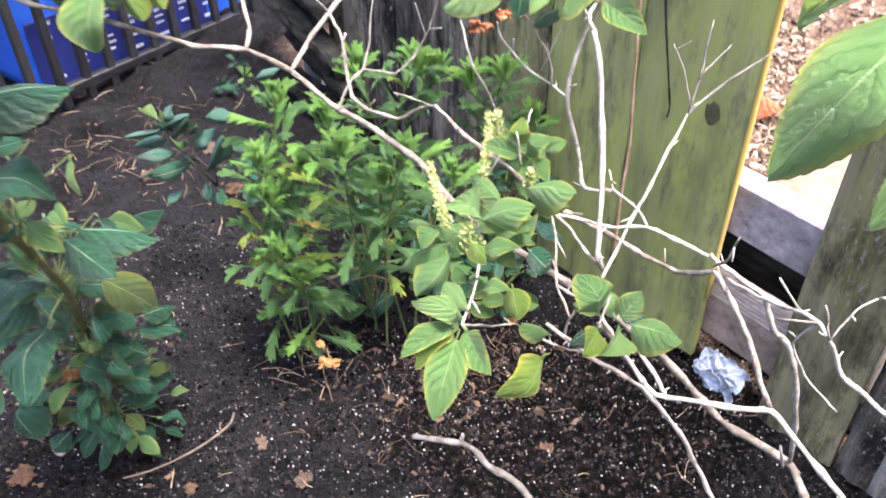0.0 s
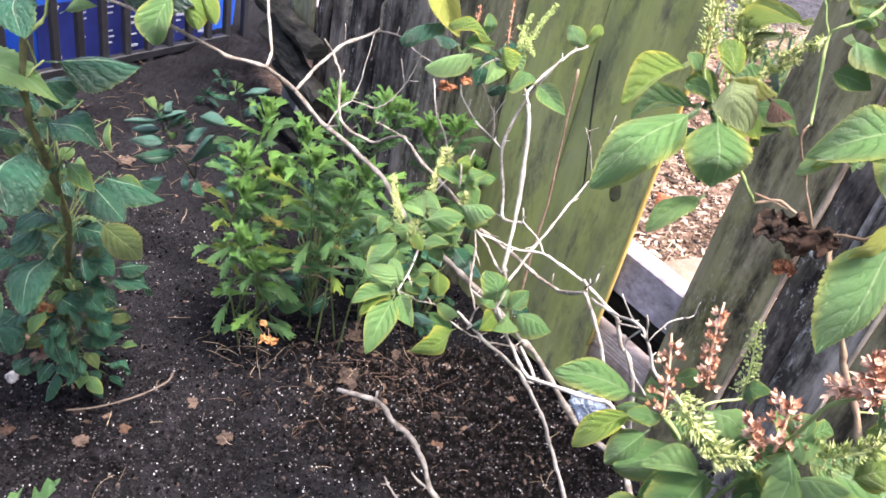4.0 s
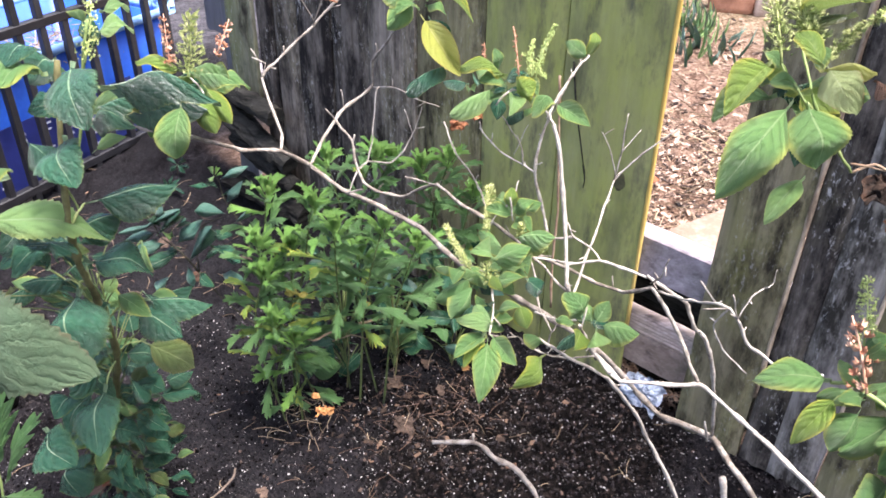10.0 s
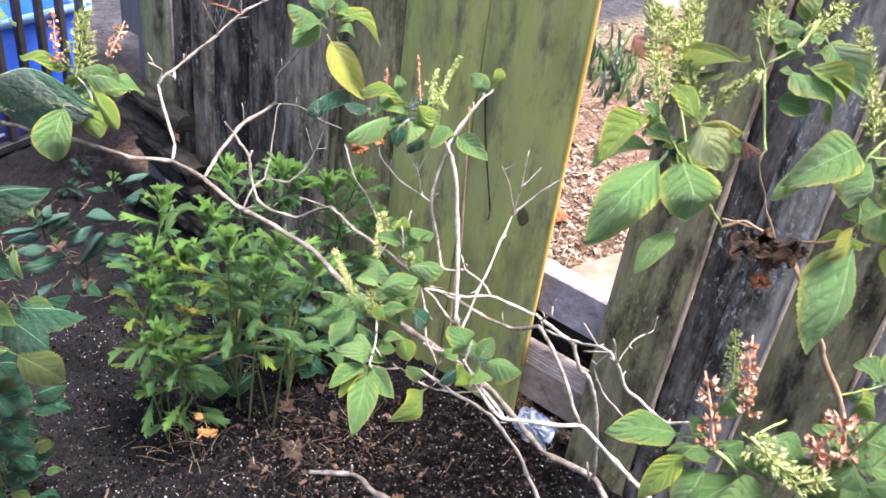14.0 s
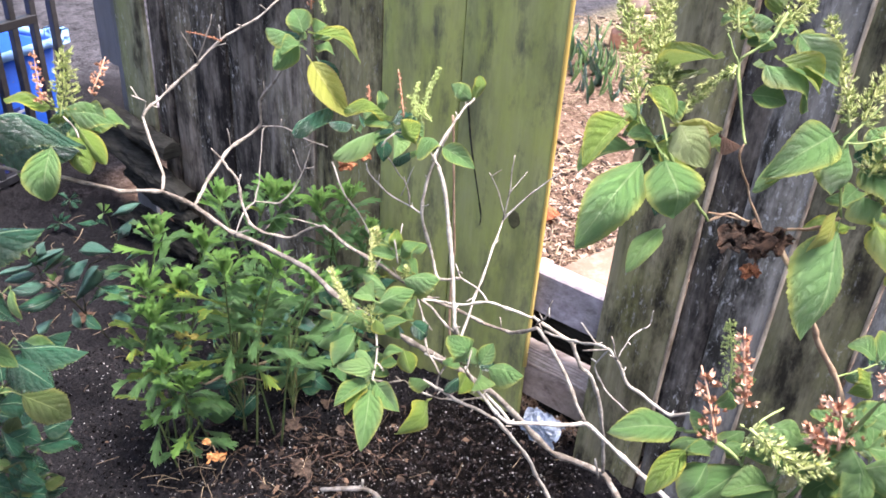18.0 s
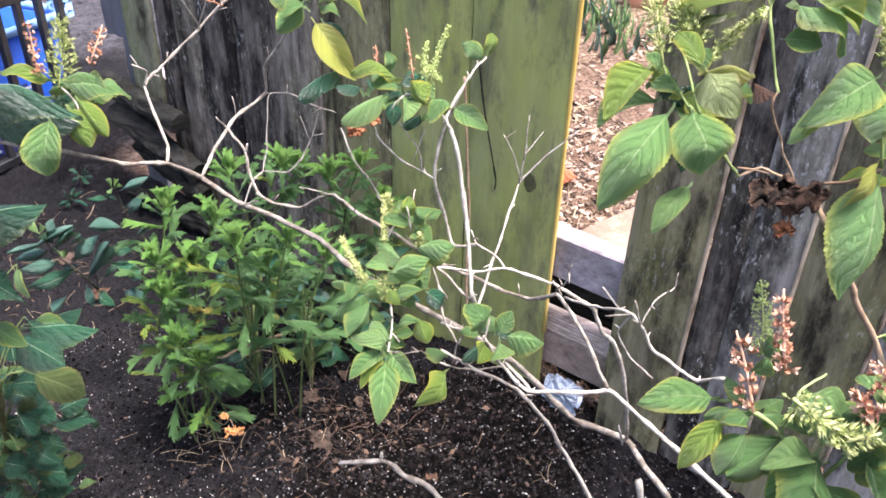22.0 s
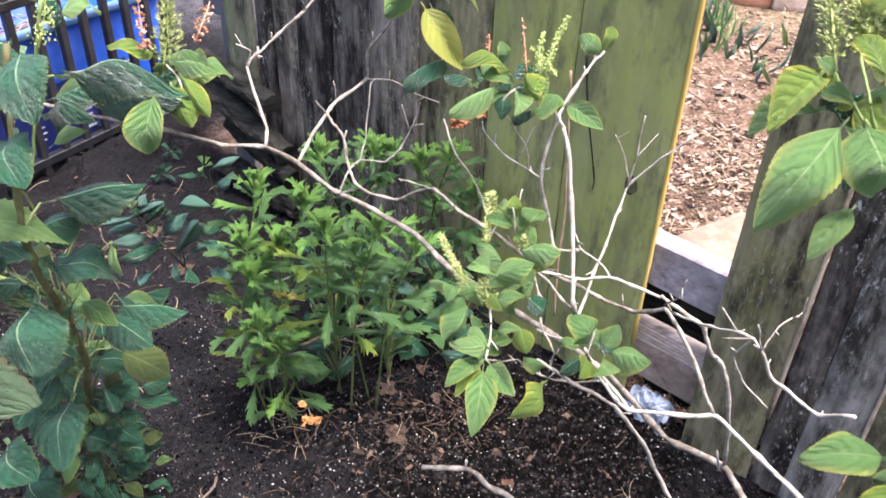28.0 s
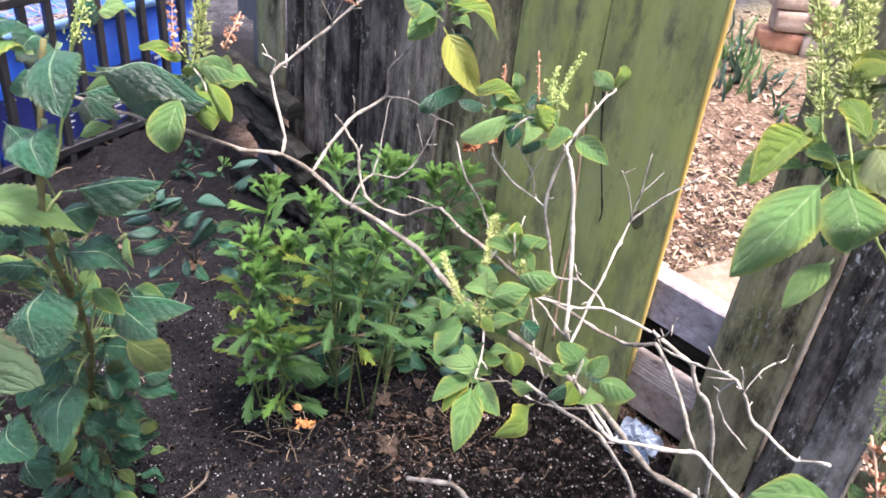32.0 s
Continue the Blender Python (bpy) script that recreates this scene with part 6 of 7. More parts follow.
leaf(bluish, (-0.573, 1.170, 0.306), (-0.634, 1.120, 0.322), 0.026, 'B', 'c')
leaf(bluish, (-0.549, 1.170, 0.286), (-0.636, 1.130, 0.275), 0.031, 'd', 'c')
leaf(bluish, (-0.553, 1.170, 0.307), (-0.491, 1.155, 0.368), 0.030, 'B', 'c')
leaf(bluish, (-0.537, 1.170, 0.262), (-0.466, 1.120, 0.372), 0.034, 'B', 'c')
leaf(bluish, (-0.446, 1.170, 0.376), (-0.494, 1.130, 0.405), 0.026, 'B', 'c')
leaf(bluish, (-0.489, 1.170, 0.330), (-0.436, 1.155, 0.335), 0.022, 'd', 'c')
leaf(bluish, (-0.490, 1.170, 0.304), (-0.424, 1.120, 0.292), 0.036, 'd', 'c')
leaf(bluish, (-0.432, 1.170, 0.354), (-0.395, 1.130, 0.400), 0.012, 'B', 'c')
leaf(bluish, (-0.540, 1.170, 0.249), (-0.530, 1.155, 0.211), 0.018, 'B', 'c')
leaf(bluish, (-0.579, 1.170, 0.228), (-0.594, 1.120, 0.227), 0.020, 'B', 'c')
leaf(bluish, (-0.473, 1.170, 0.232), (-0.425, 1.130, 0.242), 0.029, 'B', 'c')
leaf(bluish, (-0.543, 1.170, 0.299), (-0.583, 1.155, 0.284), 0.015, 'd', 'c')
leaf(bluish, (-0.556, 1.170, 0.325), (-0.559, 1.120, 0.366), 0.012, 'P', 'c')
leaf(bluish, (-0.509, 1.170, 0.261), (-0.463, 1.130, 0.312), 0.017, 'd', 'c')
leaf(bluish, (-0.589, 1.170, 0.318), (-0.607, 1.155, 0.309), 0.013, 'B', 'c')
leaf(bluish, (-0.519, 1.170, 0.238), (-0.482, 1.120, 0.234), 0.024, 'd', 'c')
leaf(bluish, (-0.577, 1.170, 0.347), (-0.586, 1.130, 0.384), 0.012, 'd', 'c')
sapling = thing("small_plant", (-0.33, 1.28, height(-0.33, 1.28)), "slender seedling with a pale tip and blue-green leaves", "plant", "small plants")
branch(sapling, [(-0.510, 1.360, 0.361), (-0.501, 1.360, 0.344), (-0.490, 1.350, 0.300), (-0.40, 1.31, 0.15), (-0.33, 1.28, height(-0.33, 1.28) - 0.01)], 0.0009, 0.0014)
leaf(sapling, (-0.511, 1.360, 0.361), (-0.515, 1.340, 0.391), 0.009, 'P', 'c')
leaf(sapling, (-0.508, 1.360, 0.361), (-0.496, 1.340, 0.390), 0.008, 'F', 'c')
leaf(sapling, (-0.509, 1.360, 0.360), (-0.515, 1.340, 0.358), 0.009, 'P', 'c')
leaf(sapling, (-0.508, 1.360, 0.358), (-0.488, 1.340, 0.376), 0.008, 'F', 'c')
leaf(sapling, (-0.498, 1.360, 0.352), (-0.431, 1.340, 0.391), 0.020, 'B', 'c')
leaf(sapling, (-0.493, 1.360, 0.292), (-0.446, 1.340, 0.355), 0.023, 'B', 'c')
leaf(sapling, (-0.521, 1.360, 0.335), (-0.562, 1.340, 0.346), 0.014, 'd', 'c')
leaf(sapling, (-0.505, 1.360, 0.329), (-0.521, 1.340, 0.354), 0.012, 'd', 'c')
leaf(sapling, (-0.501, 1.360, 0.311), (-0.467, 1.340, 0.334), 0.012, 'd', 'c')
seedling = thing("small_plant", (-0.777, 1.837, height(-0.777, 1.837)), "dim low seedling with narrow dark green leaves", "plant", "small plants")
branch(seedling, [(-0.773, 1.837, 0.075), (-0.777, 1.837, height(-0.777, 1.837) - 0.005)], 0.001, 0.0014)
leaf(seedling, (-0.773, 1.837, 0.075), (-0.778, 1.817, 0.117), 0.012, 'd', 'c')
leaf(seedling, (-0.773, 1.837, 0.075), (-0.748, 1.817, 0.122), 0.012, 'd', 'c')
leaf(seedling, (-0.773, 1.837, 0.075), (-0.733, 1.817, 0.110), 0.012, 'd', 'c')
leaf(seedling, (-0.773, 1.837, 0.075), (-0.784, 1.817, 0.059), 0.012, 'd', 'c')
leaf(seedling, (-0.773, 1.837, 0.075), (-0.729, 1.817, 0.063), 0.012, 'd', 'c')
leaf(seedling, (-0.773, 1.837, 0.075), (-0.804, 1.817, 0.067), 0.012, 'd', 'c')
seedling = thing("small_plant", (-0.787, 1.973, height(-0.787, 1.973)), "dim low seedling with narrow dark green leaves", "plant", "small plants")
branch(seedling, [(-0.783, 1.973, 0.076), (-0.787, 1.973, height(-0.787, 1.973) - 0.005)], 0.001, 0.0014)
leaf(seedling, (-0.783, 1.973, 0.076), (-0.804, 1.953, 0.105), 0.013, 'd', 'c')
leaf(seedling, (-0.783, 1.973, 0.076), (-0.757, 1.953, 0.108), 0.013, 'd', 'c')
leaf(seedling, (-0.783, 1.973, 0.076), (-0.744, 1.953, 0.078), 0.013, 'd', 'c')
leaf(seedling, (-0.783, 1.973, 0.076), (-0.803, 1.953, 0.065), 0.013, 'd', 'c')
leaf(seedling, (-0.783, 1.973, 0.076), (-0.758, 1.953, 0.058), 0.013, 'd', 'c')
weed = thing("lobed_weed", (-0.42, 0.47, height(-0.42, 0.47)), "low rosette of pale green cut leaves on bare soil", "weed", "weeds")
leaf(weed, (-0.448, 0.403, 0.081), (-0.527, 0.420, 0.124), 0.051, FERNY, 'u')
leaf(weed, (-0.444, 0.403, 0.087), (-0.444, 0.429, 0.161), 0.048, FERNY, 'u')
leaf(weed, (-0.443, 0.403, 0.083), (-0.391, 0.437, 0.193), 0.057, FERNY, 'u')
leaf(weed, (-0.425, 0.394, 0.097), (-0.382, 0.411, 0.143), 0.043, FERNY, 'u')
leaf(weed, (-0.393, 0.385, 0.125), (-0.314, 0.403, 0.183), 0.045, FERNY, 'u')
leaf(weed, (-0.281, 0.377, 0.189), (-0.287, 0.403, 0.233), 0.039, FERNY, 'u')
leaf(weed, (-0.268, 0.377, 0.190), (-0.248, 0.403, 0.243), 0.034, FERNY, 'u')
leaf(weed, (-0.552, 0.385, 0.045), (-0.608, 0.403, 0.092), 0.069, FERNY, 'u')
leaf(weed, (-0.552, 0.385, 0.045), (-0.559, 0.420, 0.110), 0.062, FERNY, 'u')
leaf(weed, (-0.503, 0.377, 0.068), (-0.579, 0.368, 0.038), 0.069, FERNY, 'u')
leaf(weed, (-0.459, 0.385, 0.080), (-0.508, 0.403, 0.102), 0.044, FERNY, 'u')
weedl = thing("lobed_weed", (-0.62, 0.56, height(-0.62, 0.56)), "taller weed with pale green cut leaves", "weed", "weeds")
branch(weedl, [(-0.737, 0.56, -0.081), (-0.698, 0.56, 0.108), (-0.665, 0.57, 0.238), (-0.659, 0.59, 0.34), (-0.652, 0.6, 0.41)], 0.0025, 0.0014)
leaf(weedl, (-0.656, 0.58, 0.315), (-0.624, 0.6, 0.452), 0.057, FERNY, 'u')
leaf(weedl, (-0.657, 0.57, 0.299), (-0.697, 0.58, 0.433), 0.06, FERNY, 'u')
leaf(weedl, (-0.648, 0.57, 0.291), (-0.586, 0.6, 0.393), 0.052, FERNY, 'u')
leaf(weedl, (-0.651, 0.56, 0.251), (-0.705, 0.52, 0.178), 0.075, FERNY, 'c')
leaf(weedl, (-0.651, 0.56, 0.228), (-0.586, 0.53, 0.22), 0.063, FERNY, 'c')
leaf(weedl, (-0.683, 0.55, 0.174), (-0.699, 0.52, 0.077), 0.078, FERNY, 'c')
leaf(weedl, (-0.673, 0.58, 0.309), (-0.722, 0.56, 0.338), 0.059, FERNY, 'u')
leaf(weedl, (-0.657, 0.59, 0.33), (-0.687, 0.6, 0.378), 0.045, FERNY, 'u')
leaf(weedl, (-0.663, 0.57, 0.263), (-0.611, 0.58, 0.251), 0.05, FERNY, 'u')
leaf(weedl, (-0.701, 0.55, 0.192), (-0.743, 0.53, 0.216), 0.062, FERNY, 'u')
leaf(weedl, (-0.661, 0.6, 0.376), (-0.657, 0.61, 0.423), 0.029, FERNY, 'u')

# ---- dead branch, dry stem, fallen twig ----
stick = thing("dead_branch", (0.30, 0.42, height(0.30, 0.42)), "bleached dead branch reaching out over the soil", "branch")
branch(stick, [(-0.051, 0.54, 0.39), (0.002, 0.53, 0.4), (0.03, 0.52, 0.383), (0.057, 0.515, 0.366), (0.083, 0.51, 0.331), (0.101, 0.5, 0.291), (0.131, 0.48, 0.286), (0.177, 0.46, 0.271)], 0.003, 0.0044)
branch(stick, [(0.002, 0.53, 0.4), (0.002, 0.53, 0.416)], 0.002, 0.0014)
branch(stick, [(0.1, 0.5, 0.294), (0.08, 0.5, 0.306), (0.071, 0.5, 0.319)], 0.002, 0.0012)
branch(stick, [(0.131, 0.48, 0.28), (0.094, 0.48, 0.27), (0.064, 0.485, 0.275), (0.045, 0.49, 0.291), (0.037, 0.49, 0.308)], 0.0024, 0.0012)
branch(stick, [(0.094, 0.48, 0.27), (0.088, 0.48, 0.243)], 0.0015, 0.001)
branch(stick, [(0.165, 0.455, 0.29), (0.23, 0.44, 0.18), (0.30, 0.42, 0.0)], 0.0044, 0.006)
dry = thing("dry_stem", (0.18, 1.02, height(0.18, 1.02)), "thin rusty dry stem standing before the fence", "stem")
branch(dry, [(0.169, 1.06, 0.703), (0.176, 1.05, 0.587), (0.184, 1.04, 0.455), (0.181, 1.03, 0.357), (0.185, 1.02, 0.251)], 0.002, 0.0026)
twig = part("fallen_twig", tube(bmesh.new(), smooth_path([(-0.545, 0.697, 0.012), (-0.50, 0.722, 0.012), (-0.45, 0.765, 0.014), (-0.415, 0.812, 0.018), (-0.409, 0.83, 0.03)]), 0.0015, 0.0020, 7, 0.4), TWIG_GREY, None)
tagged(twig, "crooked grey-brown twig lying on the soil", "twig")

# ---- dead leaves caught in the near shrub, and one in the bare shrub ----


crumpled(near, (0.281, 0.288, 0.908), 0.020, 2.0, WITHERED, "crumpled brown dead leaf")
crumpled(near, (0.300, 0.280, 0.911), 0.018, 7.0, WITHERED, "crumpled brown dead leaf")
crumpled(near, (0.290, 0.284, 0.903), 0.015, 12.0, WITHERED, "crumpled brown dead leaf")
crumpled(near, (0.2915, 0.2825, 0.882), 0.0095, 44.0, WITHERED_RUST, "torn orange dead leaf")
leaf(near, (0.222, 0.25, 1.008), (0.242, 0.255, 0.998), 0.012, "b", "u", "elliptic", "dead_leaf", "curled brown dead leaf")
crumpled(shrub, (-0.012, 0.80, 0.730), 0.013, 61.0, WITHERED_RUST, "curled red-brown dead leaf")
crumpled(shrub, (0.012, 0.79, 0.748), 0.009, 67.0, WITHERED_RUST, "curled red-brown dead leaf")

# ---- black iron railing, blue bin ----
RA, RB = Vector((-1.19, 1.80, 0)), Vector((-0.70, 2.67, 0))
RD = (RB - RA).normalized()
RN = Vector((-RD.y, RD.x, 0))


def on_rail(s, z, behind=0.0):
    return RA + RD * s + RN * behind + Vector((0, 0, z))


railing = thing("iron_railing", on_rail(0.3, 0.04), "black iron railing with square upright bars", "railing", kind="structure")
ang = math.atan2(RD.y, RD.x)
for i in range(15):
    s = -0.383 + 0.0745 * i
    part("bar", box(bmesh.new(), (0.021, 0.021, 0.98), Matrix.Translation(on_rail(s, 0.50)) @ Matrix.Rotation(ang, 4, "Z"), 0.002), IRON, railing, smooth=False)
for z in (0.06, 0.50, 0.94):
    part("rail", box(bmesh.new(), (1.06, 0.024, 0.026), Matrix.Translation(on_rail(0.065, z)) @ Matrix.Rotation(ang, 4, "Z"), 0.003), IRON, railing, smooth=False)

blue_bin = thing("storage_bin", on_rail(0.36, 0.05, 0.26), "open blue plastic bin with paler rim, printed label and hay inside", "bin")


def bin_shell(lo, hi, z0, z1, front, depth, taper, closed=True):
    bm = bmesh.new()
    rings = []
    steps = ((z0, -taper), (z0 + 0.03, -taper * 0.9), ((z0 + z1) / 2, -taper * 0.5), (z1, 0.0), (z1, -0.012), (z0 + 0.02, -taper - 0.008))
    if not closed:
        steps = ((z0, 0.0), (z1 - 0.006, 0.002), (z1, -0.004), (z1, -0.020), (z0, -0.024))
    for z, g in steps:
        ring = []
        for cx, cy in ((1, 1), (-1, 1), (-1, -1), (1, -1)):
            for k in range(5):
                a = (k / 4) * math.pi / 2 + {(1, 1): 0, (-1, 1): math.pi / 2, (-1, -1): math.pi, (1, -1): 1.5 * math.pi}[(cx, cy)]
                rr = 0.04
                s = (lo + hi) / 2 + cx * ((hi - lo) / 2 + g - rr) + rr * math.cos(a)
                b = front + depth / 2 + cy * (depth / 2 + g - rr) + rr * math.sin(a)
                ring.append(bm.verts.new(on_rail(s, z, b)))
        rings.append(ring)
    n = len(rings[0])
    for u, w in zip(rings, rings[1:]):
        for k in range(n):
            bm.faces.new((u[k], u[(k + 1) % n], w[(k + 1) % n], w[k]))
    if closed:
        bm.faces.new(rings[0])
        bm.faces.new(rings[-1])
    else:
        for k in range(n):
            bm.faces.new((rings[-1][k], rings[-1][(k + 1) % n], rings[0][(k + 1) % n], rings[0][k]))
    bmesh.ops.recalc_face_normals(bm, faces=bm.faces)
    return bm


part("body", bin_shell(-0.05, 0.715, 0.03, 0.386, 0.058, 0.50, 0.02), BLUE, blue_bin)
part("rim", bin_shell(-0.065, 0.745, 0.384, 0.406, 0.040, 0.535, 0.0, False), BLUE_RIM, blue_bin, "pale blue rim")
panel = part("label", box(bmesh.new(), (0.56, 0.004, 0.20), Matrix.Translation(on_rail(0.255, 0.130, 0.068)) @ Matrix.Rotation(ang, 4, "Z"), 0.001), NAVY, blue_bin, "navy label with rows of small white print", False)
for col in range(7):
    for row in range(9):
        if random.random() < 0.35:
            continue
        w = random.uniform(0.016, 0.036)
        s = 0.04 + 0.085 * col + w / 2 - 0.03
        part("print_line", box(bmesh.new(), (w, 0.002, 0.0045 if row % 4 else 0.008), Matrix.Translation(on_rail(s, 0.215 - 0.0185 * row - 0.005 * (col % 2), 0.0640)) @ Matrix.Rotation(ang, 4, "Z")), WHITE_INK, panel, smooth=False)
part("handle", bin_shell(0.722, 0.775, 0.372, 0.418, 0.055, 0.075, 0.008), BLUE_RIM, blue_bin, "rounded pale blue handle")

# ---- black pot among the weeds ----
bm = bmesh.new()
prof = [(0.040, 0.0), (0.046, 0.055), (0.052, 0.058), (0.052, 0.070), (0.047, 0.071), (0.044, 0.05)]
rings = [[bm.verts.new((-0.93 + r * math.cos(2 * math.pi * k / 24), 1.03 + r * math.sin(2 * math.pi * k / 24), 0.012 + z)) for k in range(24)] for r, z in prof]
for u, w in zip(rings, rings[1:]):
    for k in range(24):
        bm.faces.new((u[k], u[(k + 1) % 24], w[(k + 1) % 24], w[k]))
bm.faces.new(rings[-1])
bm.faces.new(rings[0][::-1])
tagged(part("plant_pot", bm, BLACK_POT, None), "small black plastic plant pot on the soil", "pot")

# ---- crumpled plastic in the gap ----
bm = bmesh.new()
for seed, lift, size in ((3.0, 0.0, 0.040), (8.0, 0.020, 0.030), (14.0, -0.012, 0.034)):
    made = bmesh.ops.create_grid(bm, x_segments=34, y_segments=34, size=1.0)["verts"]
    for v in made:
        x, y = v.co.x, v.co.y
        q = Vector((x * 1.2 + seed, y * 1.2, seed * 2))
        n1, n2, n3 = noise.noise_vector(q), noise.noise_vector(q * 2.6), noise.noise_vector(q * 6.0)
        v.co = on_fence(-0.415, 0.082 + lift, -0.004) + size * (ALONG * (x * 0.95 + 0.5 * n1.x + 0.2 * n2.x) + OUT * (0.35 * n1.y + 0.28 * n2.y + 0.10 * n3.y + 0.2 * y) + Vector((0, 0, 0.55 * y + 0.5 * n1.z + 0.30 * n2.z + 0.08 * n3.z)))
        v.co.z = max(v.co.z, height(v.co.x, v.co.y) + 0.002)
tagged(part("plastic_bag", bm, BAG, None, smooth=False), "crumpled clear plastic bag wedged under the fence", "plastic bag")
# added near-black board: paints the shade seen through the gap below the rail
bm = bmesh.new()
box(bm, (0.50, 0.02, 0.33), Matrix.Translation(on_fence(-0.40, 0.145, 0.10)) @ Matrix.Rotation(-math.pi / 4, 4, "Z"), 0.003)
tagged(part("old_plank", bm, CHARRED_AND_SHADE, None, smooth=False), "dark board added to stand in for the shade behind the gap", "plank")

# ---- beyond the fence ----
russet = tagged(new("fallen_leaf"), "russet fallen leaf beyond the fence", "leaf", "fallen leaves")
russet.location = (0.58, 1.89, height(0.58, 1.89) + 0.01)
leaf(russet, (0.545, 1.92, 0.09), (0.63, 1.85, 0.085), 0.075, RUSSET, (0.1, -0.4, 0.9), "ovate", "blade")


def rough_block(name, size, m, material, label, category, group=""):
    bm = bmesh.new()
    box(bm, size, m, 0.006)
    bmesh.ops.subdivide_edges(bm, edges=bm.edges[:], cuts=2, use_grid_fill=True)
    for v in bm.verts:
        v.co += 0.004 * noise.noise_vector(v.co * 22)
    return tagged(part(name, bm, material, None), label, category, group)


rough_block("paving_block", (0.22, 0.12, 0.07), pose(0.612, 1.372, 0.167, 3, -4, 28), BRICK_PALE, "pale sunlit block lying behind the fence rail", "block")
rough_block("paving_block", (0.24, 0.14, 0.11), pose(0.625, 1.375, 0.082, 0, 0, 24), BRICK_RED, "red block under a paler one", "block")
for i, (dx, dz, tone) in enumerate(((0, 0.05, 1), (0.21, 0.05, 0), (0.05, 0.15, 0), (0.24, 0.15, 1), (0.02, 0.25, 0), (0.22, 0.25, 0))):
    rough_block("brick", (0.20, 0.11, 0.09), pose(1.42 + dx * 0.9, 3.62 - dx * 0.3, 0.04 + dz, 0, 0, -14 + 5 * i), (BRICK_WORN, BRICK_RED)[tone], "weathered pale brick in a small stack", "brick", "stacked bricks")


def scatter(name, count, place, piece, material, label, category, lift=0.0):
    """Many tiny pieces in one mesh: piece gives corners and faces of one."""
    vs, fs = [], []
    for _ in range(count):
        x, y = place()
        pv, pf = piece()
        m = Matrix.Translation((x, y, height(x, y) + lift * random.uniform(0.8, 1.1))) @ Euler((random.uniform(-0.5, 0.5), random.uniform(-0.5, 0.5), random.uniform(0, 6.28))).to_matrix().to_4x4()
        k = len(vs)
        vs += [m @ Vector(q) for q in pv]
        fs += [tuple(k + i for i in f) for f in pf]
    me = bpy.data.meshes.new(name)
    me.from_pydata(vs, [], fs)
    me.materials.append(material)
    return tagged(new(name, me), label, category, kind="stuff")


def chip(lo, hi, thin=0.22, narrow=0.4):
    def make():
        a = random.uniform(lo, hi)
        b, c = a * narrow * random.uniform(0.5, 1.3), a * thin * random.uniform(0.5, 1.2)
        top = [(x * a * random.uniform(0.6, 1), y * b * random.uniform(0.6, 1), c * random.uniform(0.6, 1.4)) for x, y in ((-1, -1), (1, -1), (1, 1), (-1, 1))]
        bot = [(x * a, y * b, -c) for x, y in ((-1, -1), (1, -1), (1, 1), (-1, 1))]
        return top + bot, [(0, 1, 2, 3), (0, 4, 5, 1), (1, 5, 6, 2), (2, 6, 7, 3), (3, 7, 4, 0)]
    return make


def crumb(lo, hi):
    def make():
        a = random.uniform(lo, hi)
        vs = [(0, 0, a * random.uniform(0.6, 1.0)), (0, 0, -a * 0.5)]
        for z, k in ((0.35, 0.75), (-0.2, 1.0)):
            for q in range(6):
                r = a * k * random.uniform(0.7, 1.15)
                vs.append((r * math.cos(q * 1.047), r * math.sin(q * 1.047), a * (z + random.uniform(-0.15, 0.15))))
        fs = []
        for q in range(6):
            n = (q + 1) % 6
            fs += [(0, 2 + q, 2 + n), (2 + q, 8 + q, 8 + n, 2 + n), (1, 8 + n, 8 + q)]
        return vs, fs
    return make


def straw_piece(lo, hi, r):
    def make():
        ln = random.uniform(lo, hi)
        bend = random.uniform(-0.14, 0.14) * ln
        z = random.uniform(0.002, 0.008)
        wob = random.uniform(-0.04, 0.04) * ln
        lift = 0.12 * ln * random.random()
        pts = [(ln * (t - 0.5), bend * 4 * t * (1 - t) + wob * math.sin(6.3 * t), z + lift * 4 * t * (1 - t)) for t in (0, 0.2, 0.4, 0.6, 0.8, 1.0)]
        vs = [(x, y + s * r, zz + u * r) for x, y, zz in pts for s, u in ((1, 0), (-0.5, 0.9), (-0.5, -0.9))]
        fs = [(3 * i + k, 3 * i + (k + 1) % 3, 3 * i + 3 + (k + 1) % 3, 3 * i + 3 + k) for i in range(5) for k in range(3)]
        return vs, fs
    return make


def bed():
    return random.uniform(-1.0, 0.7), random.uniform(0.3, 1.35)


def dark_bed():
    return random.gauss(0.05, 0.25), random.gauss(0.88, 0.16)


def rooty():
    return random.gauss(-0.06, 0.12), random.gauss(0.97, 0.075)


def beyond():
    while True:
        x, y = random.uniform(0.2, 2.0), random.uniform(0.9, 4.2)
        if 1.47 < x + y:
            return x, y


def close_beyond():
    while True:
        x, y = random.uniform(0.3, 1.2), random.uniform(0.9, 2.4)
        if 1.47 < x + y < 3.2:
            return x, y


def far_left():
    return random.gauss(-0.85, 0.2), random.gauss(1.6, 0.15)


scatter("white_grit", 5600, bed, chip(0.0004, 0.0017, 0.6, 0.8), PERLITE, "white grit flecks in the soil", "grit")
scatter("white_grit", 170, bed, crumb(0.0008, 0.0024), PERLITE, "larger white grit grains in the soil", "grit")
scatter("white_grit", 900, dark_bed, chip(0.0005, 0.0018, 0.6, 0.8), PERLITE, "white grit flecks in the soil", "grit")
scatter("soil_crumbs", 36000, bed, crumb(0.0008, 0.0030), CLOD, "loose dark soil crumbs", "soil")
